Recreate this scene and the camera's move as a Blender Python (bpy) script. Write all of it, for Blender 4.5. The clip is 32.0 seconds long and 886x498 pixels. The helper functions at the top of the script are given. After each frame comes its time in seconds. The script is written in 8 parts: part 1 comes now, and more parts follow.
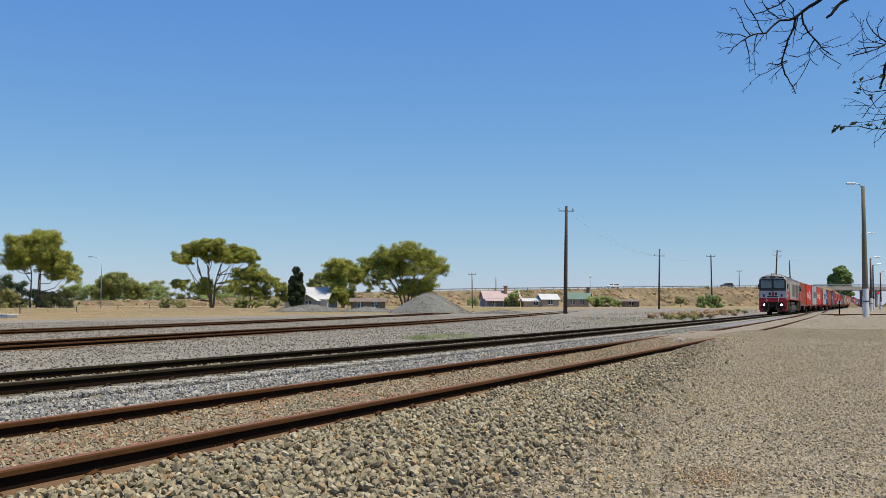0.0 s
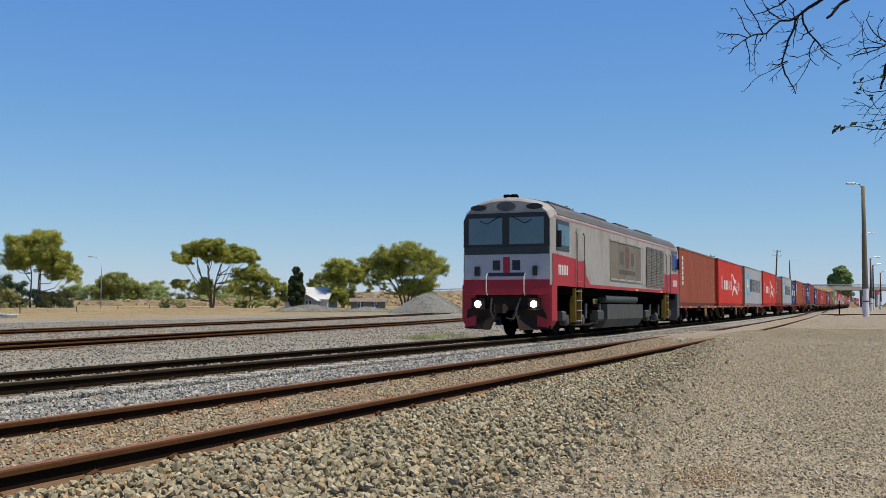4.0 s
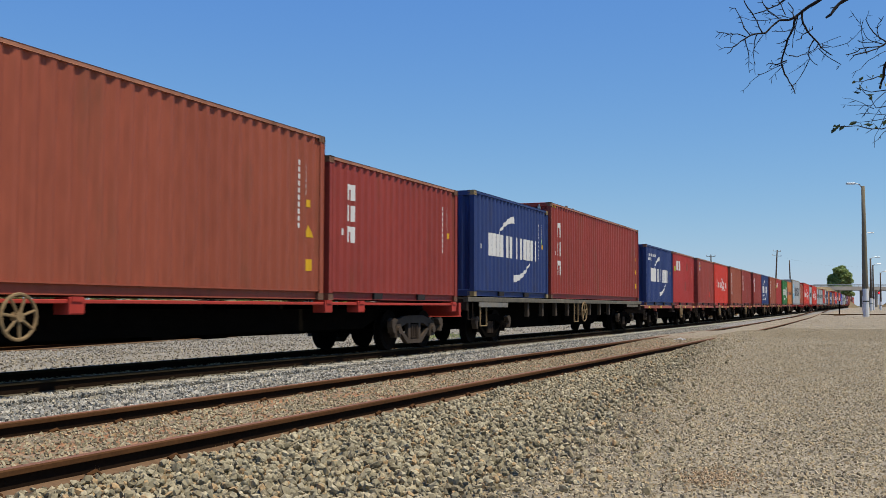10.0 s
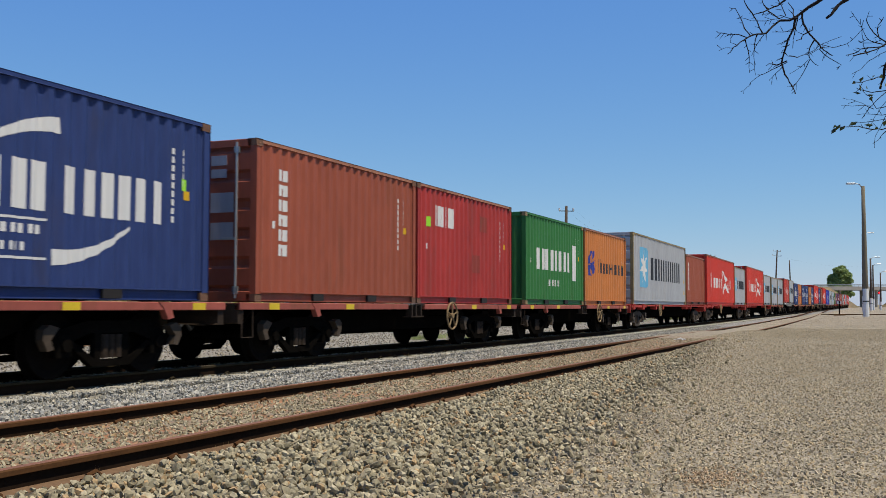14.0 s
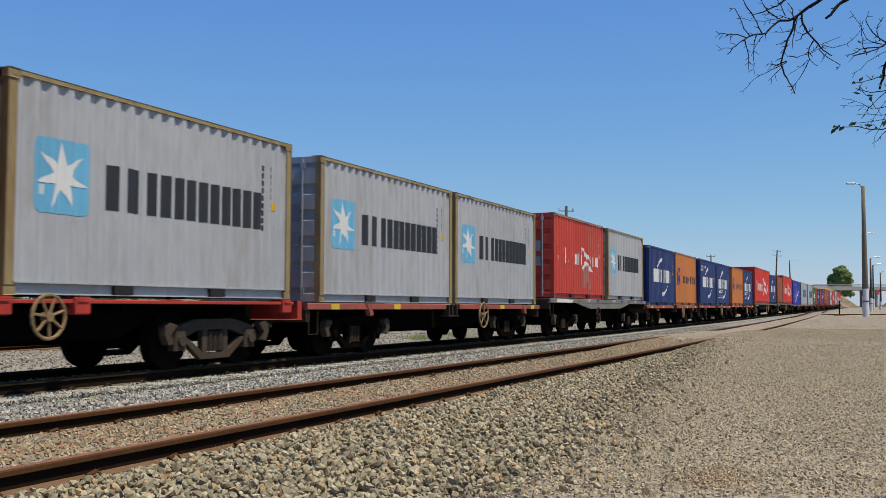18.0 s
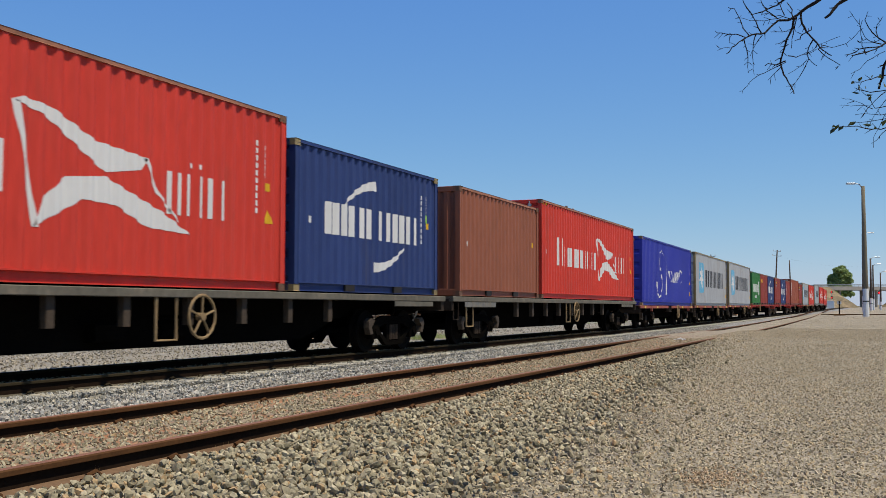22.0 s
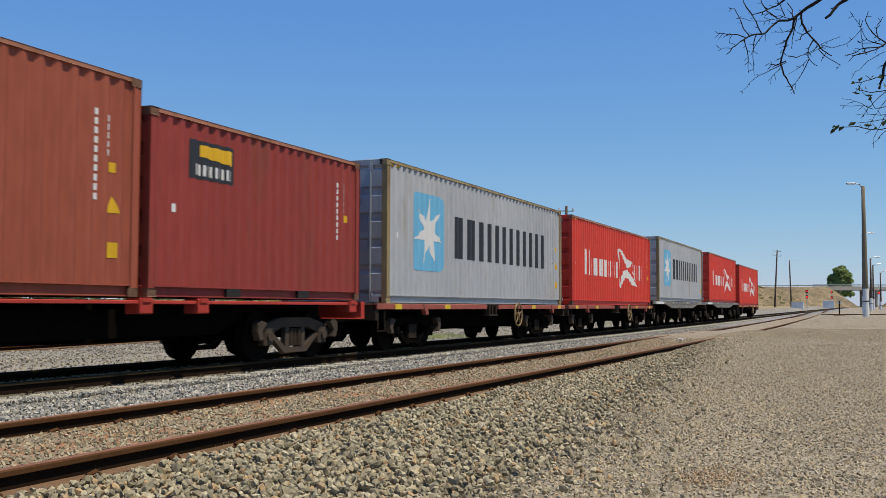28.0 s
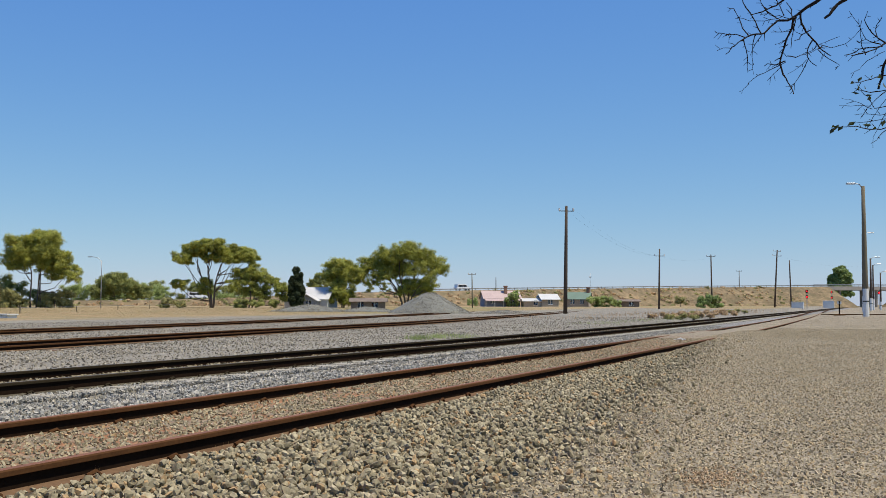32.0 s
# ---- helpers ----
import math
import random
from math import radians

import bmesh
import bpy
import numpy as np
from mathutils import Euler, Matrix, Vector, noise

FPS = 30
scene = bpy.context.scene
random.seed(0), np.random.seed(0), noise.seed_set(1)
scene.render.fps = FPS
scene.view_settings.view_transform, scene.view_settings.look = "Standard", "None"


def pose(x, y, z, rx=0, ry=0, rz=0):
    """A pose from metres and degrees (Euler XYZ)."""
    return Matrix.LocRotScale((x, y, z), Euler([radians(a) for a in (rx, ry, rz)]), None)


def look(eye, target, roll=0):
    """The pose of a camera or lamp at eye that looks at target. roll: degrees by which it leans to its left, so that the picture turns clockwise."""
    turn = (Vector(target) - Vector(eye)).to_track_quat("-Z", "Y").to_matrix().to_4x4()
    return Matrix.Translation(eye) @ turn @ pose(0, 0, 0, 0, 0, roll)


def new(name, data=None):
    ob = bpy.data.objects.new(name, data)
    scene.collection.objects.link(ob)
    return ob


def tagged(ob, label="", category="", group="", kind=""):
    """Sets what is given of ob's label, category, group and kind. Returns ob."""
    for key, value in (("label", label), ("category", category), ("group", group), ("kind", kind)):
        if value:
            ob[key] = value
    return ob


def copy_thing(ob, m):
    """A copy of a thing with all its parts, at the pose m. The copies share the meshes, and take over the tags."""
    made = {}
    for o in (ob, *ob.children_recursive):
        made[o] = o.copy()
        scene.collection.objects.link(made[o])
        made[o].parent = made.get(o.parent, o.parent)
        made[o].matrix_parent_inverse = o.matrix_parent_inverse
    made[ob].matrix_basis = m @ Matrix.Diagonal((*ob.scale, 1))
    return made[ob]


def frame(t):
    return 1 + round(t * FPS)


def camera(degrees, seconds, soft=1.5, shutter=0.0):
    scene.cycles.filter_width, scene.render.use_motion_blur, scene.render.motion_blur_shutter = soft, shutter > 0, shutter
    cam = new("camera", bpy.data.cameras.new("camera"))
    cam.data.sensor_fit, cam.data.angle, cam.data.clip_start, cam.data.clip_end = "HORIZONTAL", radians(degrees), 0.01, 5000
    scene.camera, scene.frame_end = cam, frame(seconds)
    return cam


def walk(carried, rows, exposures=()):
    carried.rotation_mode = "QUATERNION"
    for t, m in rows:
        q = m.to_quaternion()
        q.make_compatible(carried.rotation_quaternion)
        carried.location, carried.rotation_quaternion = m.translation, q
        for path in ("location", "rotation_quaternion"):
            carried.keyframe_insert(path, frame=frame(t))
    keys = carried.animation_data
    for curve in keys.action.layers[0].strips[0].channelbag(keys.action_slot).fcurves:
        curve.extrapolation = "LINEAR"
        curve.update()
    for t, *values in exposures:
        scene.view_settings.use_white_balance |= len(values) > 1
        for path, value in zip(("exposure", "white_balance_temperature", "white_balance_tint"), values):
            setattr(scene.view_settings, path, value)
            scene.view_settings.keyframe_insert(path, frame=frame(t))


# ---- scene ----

# Plan: y runs along the main line away from the viewer, x to the right, z up.
# Main line (standard gauge) centred on x = MX; a broad-gauge siding nearer; yard tracks beyond.
EYE = (0.0, 0.0, 1.312)
cam = camera(46.97, 32.0, soft=0.8, shutter=0.07)
yaw, tilt = radians(23.06), radians(3.25)
AIM = (EYE[0] - math.sin(yaw) * math.cos(tilt) * 10, EYE[1] + math.cos(yaw) * math.cos(tilt) * 10, EYE[2] + math.sin(tilt) * 10)
walk(cam, [(0.0, look(EYE, AIM, 0.145)), (32.0, look(EYE, AIM, 0.145))])

# ---- light ----
SUN_EL, SUN_AZ = 66.0, 95.0          # degrees; azimuth clockwise from the far end of the line
world = bpy.data.worlds.new("sky_world")
scene.world = world
world.use_nodes = True
wn = world.node_tree.nodes
sky = wn.new("ShaderNodeTexSky")
sky.sky_type = "NISHITA"
sky.sun_disc = False
sky.sun_elevation, sky.sun_rotation = radians(SUN_EL), radians(SUN_AZ)
sky.altitude, sky.air_density, sky.dust_density, sky.ozone_density = 100, 1.0, 0.15, 3.0
deep = wn.new("ShaderNodeVectorMath")      # the clear, saturated blue of a hot dry day
deep.operation = "MULTIPLY"
deep.inputs[1].default_value = (0.0752, 0.094, 0.110)
even = wn.new("ShaderNodeVectorMath")
even.operation = "POWER"
even.inputs[1].default_value = (1.0, 0.75, 0.25)
hue = wn.new("ShaderNodeVectorMath")
hue.operation = "MULTIPLY"
hue.inputs[1].default_value = (9.47, 8.04, 7.81)
world.node_tree.links.new(sky.outputs[0], deep.inputs[0])
world.node_tree.links.new(deep.outputs[0], even.inputs[0])
world.node_tree.links.new(even.outputs[0], hue.inputs[0])
world.node_tree.links.new(hue.outputs[0], wn["Background"].inputs[0])
wn["Background"].inputs[1].default_value = 0.10
sun_dir = Vector((math.sin(radians(SUN_AZ)) * math.cos(radians(SUN_EL)), math.cos(radians(SUN_AZ)) * math.cos(radians(SUN_EL)), math.sin(radians(SUN_EL))))
sun = new("sun", bpy.data.lights.new("sun", "SUN"))
sun.data.energy, sun.data.angle, sun.data.color = 5.0, radians(0.53), (1.0, 0.90, 0.72)
sun.matrix_world = look(sun_dir * 50, (0, 0, 0))
scene.view_settings.exposure = 0.0


# ---- materials ----
MATS = {}
BASE_SCALE = 0.82           # painted and stony base colours scaled down, so shade reads deeper under strong sun


def mat(name, col, rough=0.6, metal=0.0, var=0.18, big=0.6, fine=12.0, bump=0.0, bump_scale=60.0, dirt=None, dirt_amt=0.3, stretch=(1, 1, 1), spec=0.4):
    """A painted, rusty, stony or earthy surface: two scales of noise, patches of a second colour, fine relief."""
    if name in MATS:
        return MATS[name]
    col = tuple(c * BASE_SCALE for c in col)
    dirt = tuple(c * BASE_SCALE for c in dirt) if dirt else None
    m = bpy.data.materials.new(name)
    m.use_nodes = True
    n, l = m.node_tree.nodes, m.node_tree.links
    b = n["Principled BSDF"]
    b.inputs["Roughness"].default_value, b.inputs["Metallic"].default_value = rough, metal
    b.inputs["Specular IOR Level"].default_value = spec
    tc, mp = n.new("ShaderNodeTexCoord"), n.new("ShaderNodeMapping")
    mp.inputs["Scale"].default_value = stretch
    l.new(tc.outputs["Object"], mp.inputs[0])
    info = n.new("ShaderNodeObjectInfo")
    off = n.new("ShaderNodeVectorMath")
    off.operation = "ADD"
    sc = n.new("ShaderNodeMath")
    sc.operation = "MULTIPLY"
    sc.inputs[1].default_value = 37.0
    l.new(info.outputs["Random"], sc.inputs[0])
    l.new(mp.outputs[0], off.inputs[0])
    l.new(sc.outputs[0], off.inputs[1])
    a, f = n.new("ShaderNodeTexNoise"), n.new("ShaderNodeTexNoise")
    a.inputs["Scale"].default_value, a.inputs["Detail"].default_value = big, 5
    f.inputs["Scale"].default_value, f.inputs["Detail"].default_value = fine, 4
    l.new(off.outputs[0], a.inputs["Vector"])
    l.new(off.outputs[0], f.inputs["Vector"])
    add = n.new("ShaderNodeMath")
    add.operation = "ADD"
    l.new(a.outputs["Fac"], add.inputs[0])
    l.new(f.outputs["Fac"], add.inputs[1])
    rng = n.new("ShaderNodeMapRange")
    rng.inputs["From Min"].default_value, rng.inputs["From Max"].default_value = 0.6, 1.4
    rng.inputs["To Min"].default_value, rng.inputs["To Max"].default_value = 1 - var, 1 + var
    l.new(add.outputs[0], rng.inputs["Value"])
    mul = n.new("ShaderNodeVectorMath")
    mul.operation = "SCALE"
    mul.inputs[0].default_value = col
    l.new(rng.outputs[0], mul.inputs["Scale"])
    out = mul.outputs[0]
    if dirt:
        d = n.new("ShaderNodeTexNoise")
        d.inputs["Scale"].default_value, d.inputs["Detail"].default_value, d.inputs["Roughness"].default_value = big * 2.3, 8, 0.7
        l.new(off.outputs[0], d.inputs["Vector"])
        dr = n.new("ShaderNodeMapRange")
        dr.inputs["From Min"].default_value, dr.inputs["From Max"].default_value = 0.62 - 0.2 * dirt_amt, 0.72
        dr.inputs["To Max"].default_value = min(1.0, dirt_amt * 1.6)
        l.new(d.outputs["Fac"], dr.inputs["Value"])
        mix = n.new("ShaderNodeMix")
        mix.data_type = "RGBA"
        mix.inputs["B"].default_value = (*dirt, 1)
        l.new(dr.outputs[0], mix.inputs["Factor"])
        l.new(out, mix.inputs["A"])
        out = mix.outputs["Result"]
    l.new(out, b.inputs["Base Color"])
    if bump:
        bn, bp = n.new("ShaderNodeTexNoise"), n.new("ShaderNodeBump")
        bn.inputs["Scale"].default_value, bn.inputs["Detail"].default_value = bump_scale, 6
        bp.inputs["Strength"].default_value, bp.inputs["Distance"].default_value = 1.0, bump
        l.new(off.outputs[0], bn.inputs["Vector"])
        l.new(bn.outputs["Fac"], bp.inputs["Height"])
        l.new(bp.outputs[0], b.inputs["Normal"])
    MATS[name] = m
    return m


def stony(name, cols, rough=0.9, fine=40.0):
    """Loose stones: each island of the mesh takes one of the colours."""
    cols = [tuple(v * BASE_SCALE for v in c) for c in cols]
    m = bpy.data.materials.new(name)
    m.use_nodes = True
    n, l = m.node_tree.nodes, m.node_tree.links
    b = n["Principled BSDF"]
    b.inputs["Roughness"].default_value = rough
    b.inputs["Specular IOR Level"].default_value = 0.25
    geo, ramp = n.new("ShaderNodeNewGeometry"), n.new("ShaderNodeValToRGB")
    ramp.color_ramp.interpolation = "CONSTANT"
    e = ramp.color_ramp.elements
    e[0].position, e[0].color = 0, (*cols[0], 1)
    e[1].position, e[1].color = 1.0 / len(cols), (*cols[1], 1)
    for i in range(2, len(cols)):
        x = e.new(i / len(cols))
        x.color = (*cols[i], 1)
    l.new(geo.outputs["Random Per Island"], ramp.inputs[0])
    tc, f = n.new("ShaderNodeTexCoord"), n.new("ShaderNodeTexNoise")
    f.inputs["Scale"].default_value, f.inputs["Detail"].default_value = fine, 4
    l.new(tc.outputs["Object"], f.inputs["Vector"])
    rng, mul = n.new("ShaderNodeMapRange"), n.new("ShaderNodeVectorMath")
    rng.inputs["From Min"].default_value, rng.inputs["From Max"].default_value = 0.3, 0.7
    rng.inputs["To Min"].default_value, rng.inputs["To Max"].default_value = 0.70, 1.25
    mul.operation = "SCALE"
    l.new(f.outputs["Fac"], rng.inputs["Value"])
    l.new(ramp.outputs[0], mul.inputs[0])
    l.new(rng.outputs[0], mul.inputs["Scale"])
    l.new(mul.outputs[0], b.inputs["Base Color"])
    return m


def glow(name, col, power):
    m = bpy.data.materials.new(name)
    m.use_nodes = True
    b = m.node_tree.nodes["Principled BSDF"]
    b.inputs["Base Color"].default_value = (*col, 1)
    b.inputs["Emission Color"].default_value = (*col, 1)
    b.inputs["Emission Strength"].default_value = power
    return m


def glass(name, tint=(0.6, 0.7, 0.75)):
    m = bpy.data.materials.new(name)
    m.use_nodes = True
    b = m.node_tree.nodes["Principled BSDF"]
    b.inputs["Base Color"].default_value = (*tint, 1)
    b.inputs["Roughness"].default_value = 0.03
    b.inputs["Transmission Weight"].default_value = 0.9
    b.inputs["IOR"].default_value = 1.45
    return m


def paint(name, col, rust=(0.16, 0.07, 0.035), amt=0.12, rough=0.55, var=0.15):
    return mat(name, col, rough, 0, var, 0.5, 9.0, 0.0012, 25.0, rust, amt * 1.5, (1, 1, 0.25), 0.2)


RUST = mat("rusty_rail_steel", (0.095, 0.043, 0.016), 0.95, 0.0, 0.3, 1.2, 30.0, 0.002, 90.0, spec=0.1)
RUST_RED = mat("red_rust_dust", (0.22, 0.10, 0.06), 0.95, 0, 0.3, 1.5, 30.0, 0.002, 60.0)
# brown web taken near black: the head's shade is in the colour
RAIL_WEB_SHADE = mat("shade_dark_rail_web", (0.022, 0.013, 0.008), 0.95, 0.0, 0.3, 1.2, 30.0, 0.002, 90.0, spec=0.02)
RAIL_DUST = mat("dust_on_rail_foot", (0.17, 0.105, 0.062), 0.95, 0.0, 0.3, 1.6, 25.0, 0.002, 70.0, (0.10, 0.055, 0.03), 0.4, spec=0.05)
RAIL_DUST_GREY = mat("grey_dust_on_rail_foot", (0.11, 0.095, 0.068), 0.95, 0.0, 0.35, 1.6, 25.0, 0.002, 70.0, (0.04, 0.03, 0.02), 0.5, spec=0.05)
RAILTOP = mat("worn_rail_head", (0.13, 0.11, 0.085), 0.55, 0.4, 0.15, 1.0, 30.0)
RAIL_MAIN = mat("dark_brown_rail", (0.042, 0.032, 0.018), 0.9, 0.0, 0.25, 1.2, 30.0, 0.0015, 90.0, spec=0.05)
CONCRETE = mat("pale_concrete", (0.42, 0.385, 0.31), 0.9, 0, 0.2, 1.5, 25.0, 0.003, 60.0, (0.25, 0.20, 0.15), 0.3)
OLDWOOD = mat("grey_weathered_timber", (0.20, 0.155, 0.115), 0.9, 0, 0.3, 1.5, 22.0, 0.006, 30.0, None, 0, (1, 6, 1))
SLEEPER_WOOD = mat("dusty_timber_sleeper", (0.21, 0.14, 0.095), 0.95, 0, 0.3, 2.0, 20.0, 0.006, 40.0, (0.25, 0.20, 0.15), 0.5)
POLEWOOD = mat("weathered_pole_timber", (0.085, 0.06, 0.042), 0.9, 0, 0.3, 0.8, 14.0, 0.004, 30.0, None, 0, (5, 5, 0.4))
POLEPALE = mat("olive_grey_pole_timber", (0.19, 0.16, 0.105), 0.9, 0, 0.25, 0.8, 14.0, 0.004, 30.0, None, 0, (5, 5, 0.4))
WHITEPAINT = mat("white_paint", (0.78, 0.78, 0.75), 0.6, 0, 0.08, 1.5, 14.0, 0.001, 40.0, (0.4, 0.36, 0.3), 0.15)
GALV = mat("galvanised_steel", (0.42, 0.43, 0.44), 0.45, 0.6, 0.12, 1.5, 20.0)
# black set deeper than the steel's own, for the shade beneath the wagons
BLACKSTEEL = mat("shade_black_steel", (0.007, 0.006, 0.005), 0.9, 0.0, 0.35, 1.5, 14.0, 0.002, 30.0, (0.022, 0.015, 0.010), 0.12, spec=0.0)
BROWNSTEEL = mat("dusty_brown_steel", (0.040, 0.028, 0.020), 0.85, 0.0, 0.35, 2.0, 14.0, 0.002, 30.0, (0.10, 0.066, 0.042), 0.25, spec=0.1)
# wheel colour also carries the underfloor shade
WHEELSTEEL = mat("shade_dark_wheel_steel", (0.009, 0.007, 0.006), 0.85, 0.0, 0.3, 2.0, 14.0, spec=0.03)
TAN = mat("tan_cast_steel", (0.27, 0.18, 0.085), 0.8, 0.0, 0.3, 2.5, 20.0, 0.001, 40.0)
WAG_PINK = paint("faded_red_wagon_paint", (0.36, 0.095, 0.07), amt=0.35, rough=0.75, var=0.2)
WAG_RED = paint("red_wagon_paint", (0.46, 0.05, 0.035), amt=0.2, rough=0.7, var=0.2)
WAG_OLIVE = mat("olive_brown_wagon_paint", (0.13, 0.115, 0.085), 0.85, 0, 0.35, 1.2, 10.0, 0.001, 30.0, (0.25, 0.2, 0.14), 0.5)
WAG_GREY = mat("blue_grey_wagon_paint", (0.20, 0.198, 0.185), 0.85, 0, 0.4, 0.9, 8.0, 0.001, 30.0, (0.26, 0.21, 0.14), 0.8, spec=0.15)
YELLOW = mat("yellow_reflective_paint", (0.70, 0.50, 0.02), 0.5, 0, 0.12, 2.0, 20.0)
LIME = mat("lime_sticker", (0.35, 0.75, 0.03), 0.5, 0, 0.05, 2.0, 20.0)
PANE = glass("window_glass")
DARKIN = mat("dark_interior", (0.02, 0.024, 0.03), 0.8, 0, 0.2)
RUBBER = mat("black_rubber", (0.02, 0.02, 0.02), 0.8, 0, 0.2)


# ---- mesh tools ----
class Shape:
    """Collects boxes, prisms, cylinders and tubes into one mesh."""

    def __init__(self):
        self.v, self.f = [], []

    def add(self, vs, fs):
        k = len(self.v)
        self.v += [tuple(p) for p in vs]
        self.f += [tuple(i + k for i in q) for q in fs]
        return self

    def box(self, x0, x1, y0, y1, z0, z1, c=0.0):
        if c <= 0:
            vs = [(x, y, z) for z in (z0, z1) for y in (y0, y1) for x in (x0, x1)]
            return self.add(vs, [(0, 2, 3, 1), (4, 5, 7, 6), (0, 1, 5, 4), (2, 6, 7, 3), (0, 4, 6, 2), (1, 3, 7, 5)])
        d = (x1 - x0, y1 - y0, z1 - z0)
        k = d.index(max(d))
        (a0, a1), (b0, b1) = [((x0, x1), (y0, y1), (z0, z1))[i] for i in ((1, 2), (0, 2), (0, 1))[k]]
        oct_ = [(a0 + c, b0), (a1 - c, b0), (a1, b0 + c), (a1, b1 - c), (a1 - c, b1), (a0 + c, b1), (a0, b1 - c), (a0, b0 + c)]
        return self.prism(oct_, "xyz"[k], (x0, y0, z0)[k], (x1, y1, z1)[k])

    def prism(self, poly, axis, a, b):
        n = len(poly)
        place = {"x": lambda t, p: (t, p[0], p[1]), "y": lambda t, p: (p[0], t, p[1]), "z": lambda t, p: (p[0], p[1], t)}[axis]
        vs = [place(a, p) for p in poly] + [place(b, p) for p in poly]
        return self.add(vs, [tuple(range(n))[::-1], tuple(range(n, 2 * n))] + [(i, (i + 1) % n, n + (i + 1) % n, n + i) for i in range(n)])

    def cyl(self, c, axis, r, h, n=14, r2=None):
        r2 = r if r2 is None else r2
        vs = []
        for t, q in ((-h / 2, r), (h / 2, r2)):
            for i in range(n):
                u, w = q * math.cos(2 * math.pi * i / n), q * math.sin(2 * math.pi * i / n)
                o = {"x": (t, u, w), "y": (u, t, w), "z": (u, w, t)}[axis]
                vs.append((c[0] + o[0], c[1] + o[1], c[2] + o[2]))
        return self.add(vs, [tuple(range(n))[::-1], tuple(range(n, 2 * n))] + [(i, (i + 1) % n, n + (i + 1) % n, n + i) for i in range(n)])

    def tube(self, pts, radii, n=6, close=True):
        pts = [Vector(p) for p in pts]
        vs, fs, up = [], [], Vector((0.13, 0.31, 0.94))
        for i, p in enumerate(pts):
            d = (pts[min(i + 1, len(pts) - 1)] - pts[max(i - 1, 0)]).normalized()
            s = d.cross(up)
            s = s.normalized() if s.length > 1e-4 else Vector((1, 0, 0))
            t = d.cross(s)
            r = radii[i] if isinstance(radii, (list, tuple)) else radii
            vs += [p + (s * math.cos(2 * math.pi * k / n) + t * math.sin(2 * math.pi * k / n)) * r for k in range(n)]
        for i in range(len(pts) - 1):
            fs += [(i * n + k, i * n + (k + 1) % n, (i + 1) * n + (k + 1) % n, (i + 1) * n + k) for k in range(n)]
        if close:
            fs += [tuple(range(n))[::-1], tuple(range((len(pts) - 1) * n, len(pts) * n))]
        return self.add(vs, fs)

    def ring(self, c, axis, R, r, n=20, k=6):
        pts = []
        for i in range(n):
            u, w = R * math.cos(2 * math.pi * i / n), R * math.sin(2 * math.pi * i / n)
            o = {"x": (0, u, w), "y": (u, 0, w), "z": (u, w, 0)}[axis]
            pts.append(Vector(c) + Vector(o))
        vs, fs = [], []
        ax = Vector({"x": (1, 0, 0), "y": (0, 1, 0), "z": (0, 0, 1)}[axis])
        for p in pts:
            out = (p - Vector(c)).normalized()
            vs += [p + (out * math.cos(2 * math.pi * j / k) + ax * math.sin(2 * math.pi * j / k)) * r for j in range(k)]
        for i in range(n):
            fs += [(i * k + j, i * k + (j + 1) % k, ((i + 1) % n) * k + (j + 1) % k, ((i + 1) % n) * k + j) for j in range(k)]
        return self.add(vs, fs)

    def mesh(self, name, material, smooth=False, weld=False):
        me = bpy.data.meshes.new(name)
        me.from_pydata(self.v, [], self.f)
        me.materials.append(material)
        bm = bmesh.new()
        bm.from_mesh(me)
        if weld:
            bmesh.ops.remove_doubles(bm, verts=bm.verts, dist=0.0006)
        bmesh.ops.recalc_face_normals(bm, faces=bm.faces)
        bm.to_mesh(me)
        bm.free()
        if smooth:
            me.shade_smooth()
        return me


KEPT = {}


def part(name, shape, material, parent, label="", key=None, m=None, smooth=False):
    """One mesh object under a thing or a part; pieces with the same key share their mesh."""
    k = (key, material.name) if key else None
    if k and k in KEPT:
        me = KEPT[k]
    else:
        sh = shape() if callable(shape) else shape
        me = sh.mesh(name, material, smooth, name in ("star", "emblem", "arc", "script"))
        if k:
            KEPT[k] = me
    ob = new(name, me)
    ob.parent = parent
    if m is not None:
        ob.matrix_basis = m
    if label:
        tagged(ob, label=label)
    return ob


def thing(name, label, category, group="", at=(0, 0, 0), kind=""):
    e = new(name)
    e.location = at
    return tagged(e, label, category, group, kind)


def solo(name, shape, material, label, category="", kind="", group="", smooth=False, at=(0, 0, 0)):
    ob = new(name, shape.mesh(name, material, smooth))
    ob.location = at
    return tagged(ob, label, category, group, kind)


# ---- ground ----
MX = -10.211           # centre of the main line
RT = 0.40              # top of the main rails
SX, ST = -5.04, 0.456  # centre and rail top of the near siding
BG, SG = 0.835, 0.7525  # half the distance between rail heads, broad and standard gauge


def lerp_table(x, rows):
    for (a, p), (b, q) in zip(rows, rows[1:]):
        if x <= b:
            return p if x <= a else p + (q - p) * (x - a) / (b - a)
    return rows[-1][1]


PROFILE = [(-60, 0.32), (-14, 0.27), (-12.8, 0.17), (-12.0, 0.19), (-11.7, 0.175), (-8.98, 0.175), (-8.9, 0.170), (-8.4, 0.165), (-7.2, 0.13), (-6.5, 0.30), (-5.9, 0.335), (-4.2, 0.335), (-3.9, 0.31), (-2.5, 0.27), (0, 0.25), (8, 0.27), (40, 0.3)]


def rise(y):
    """The gentle climb of the line and the land away from the viewer."""
    return 0.0033 * (math.hypot(y - 45, 16) + (y - 45)) / 2


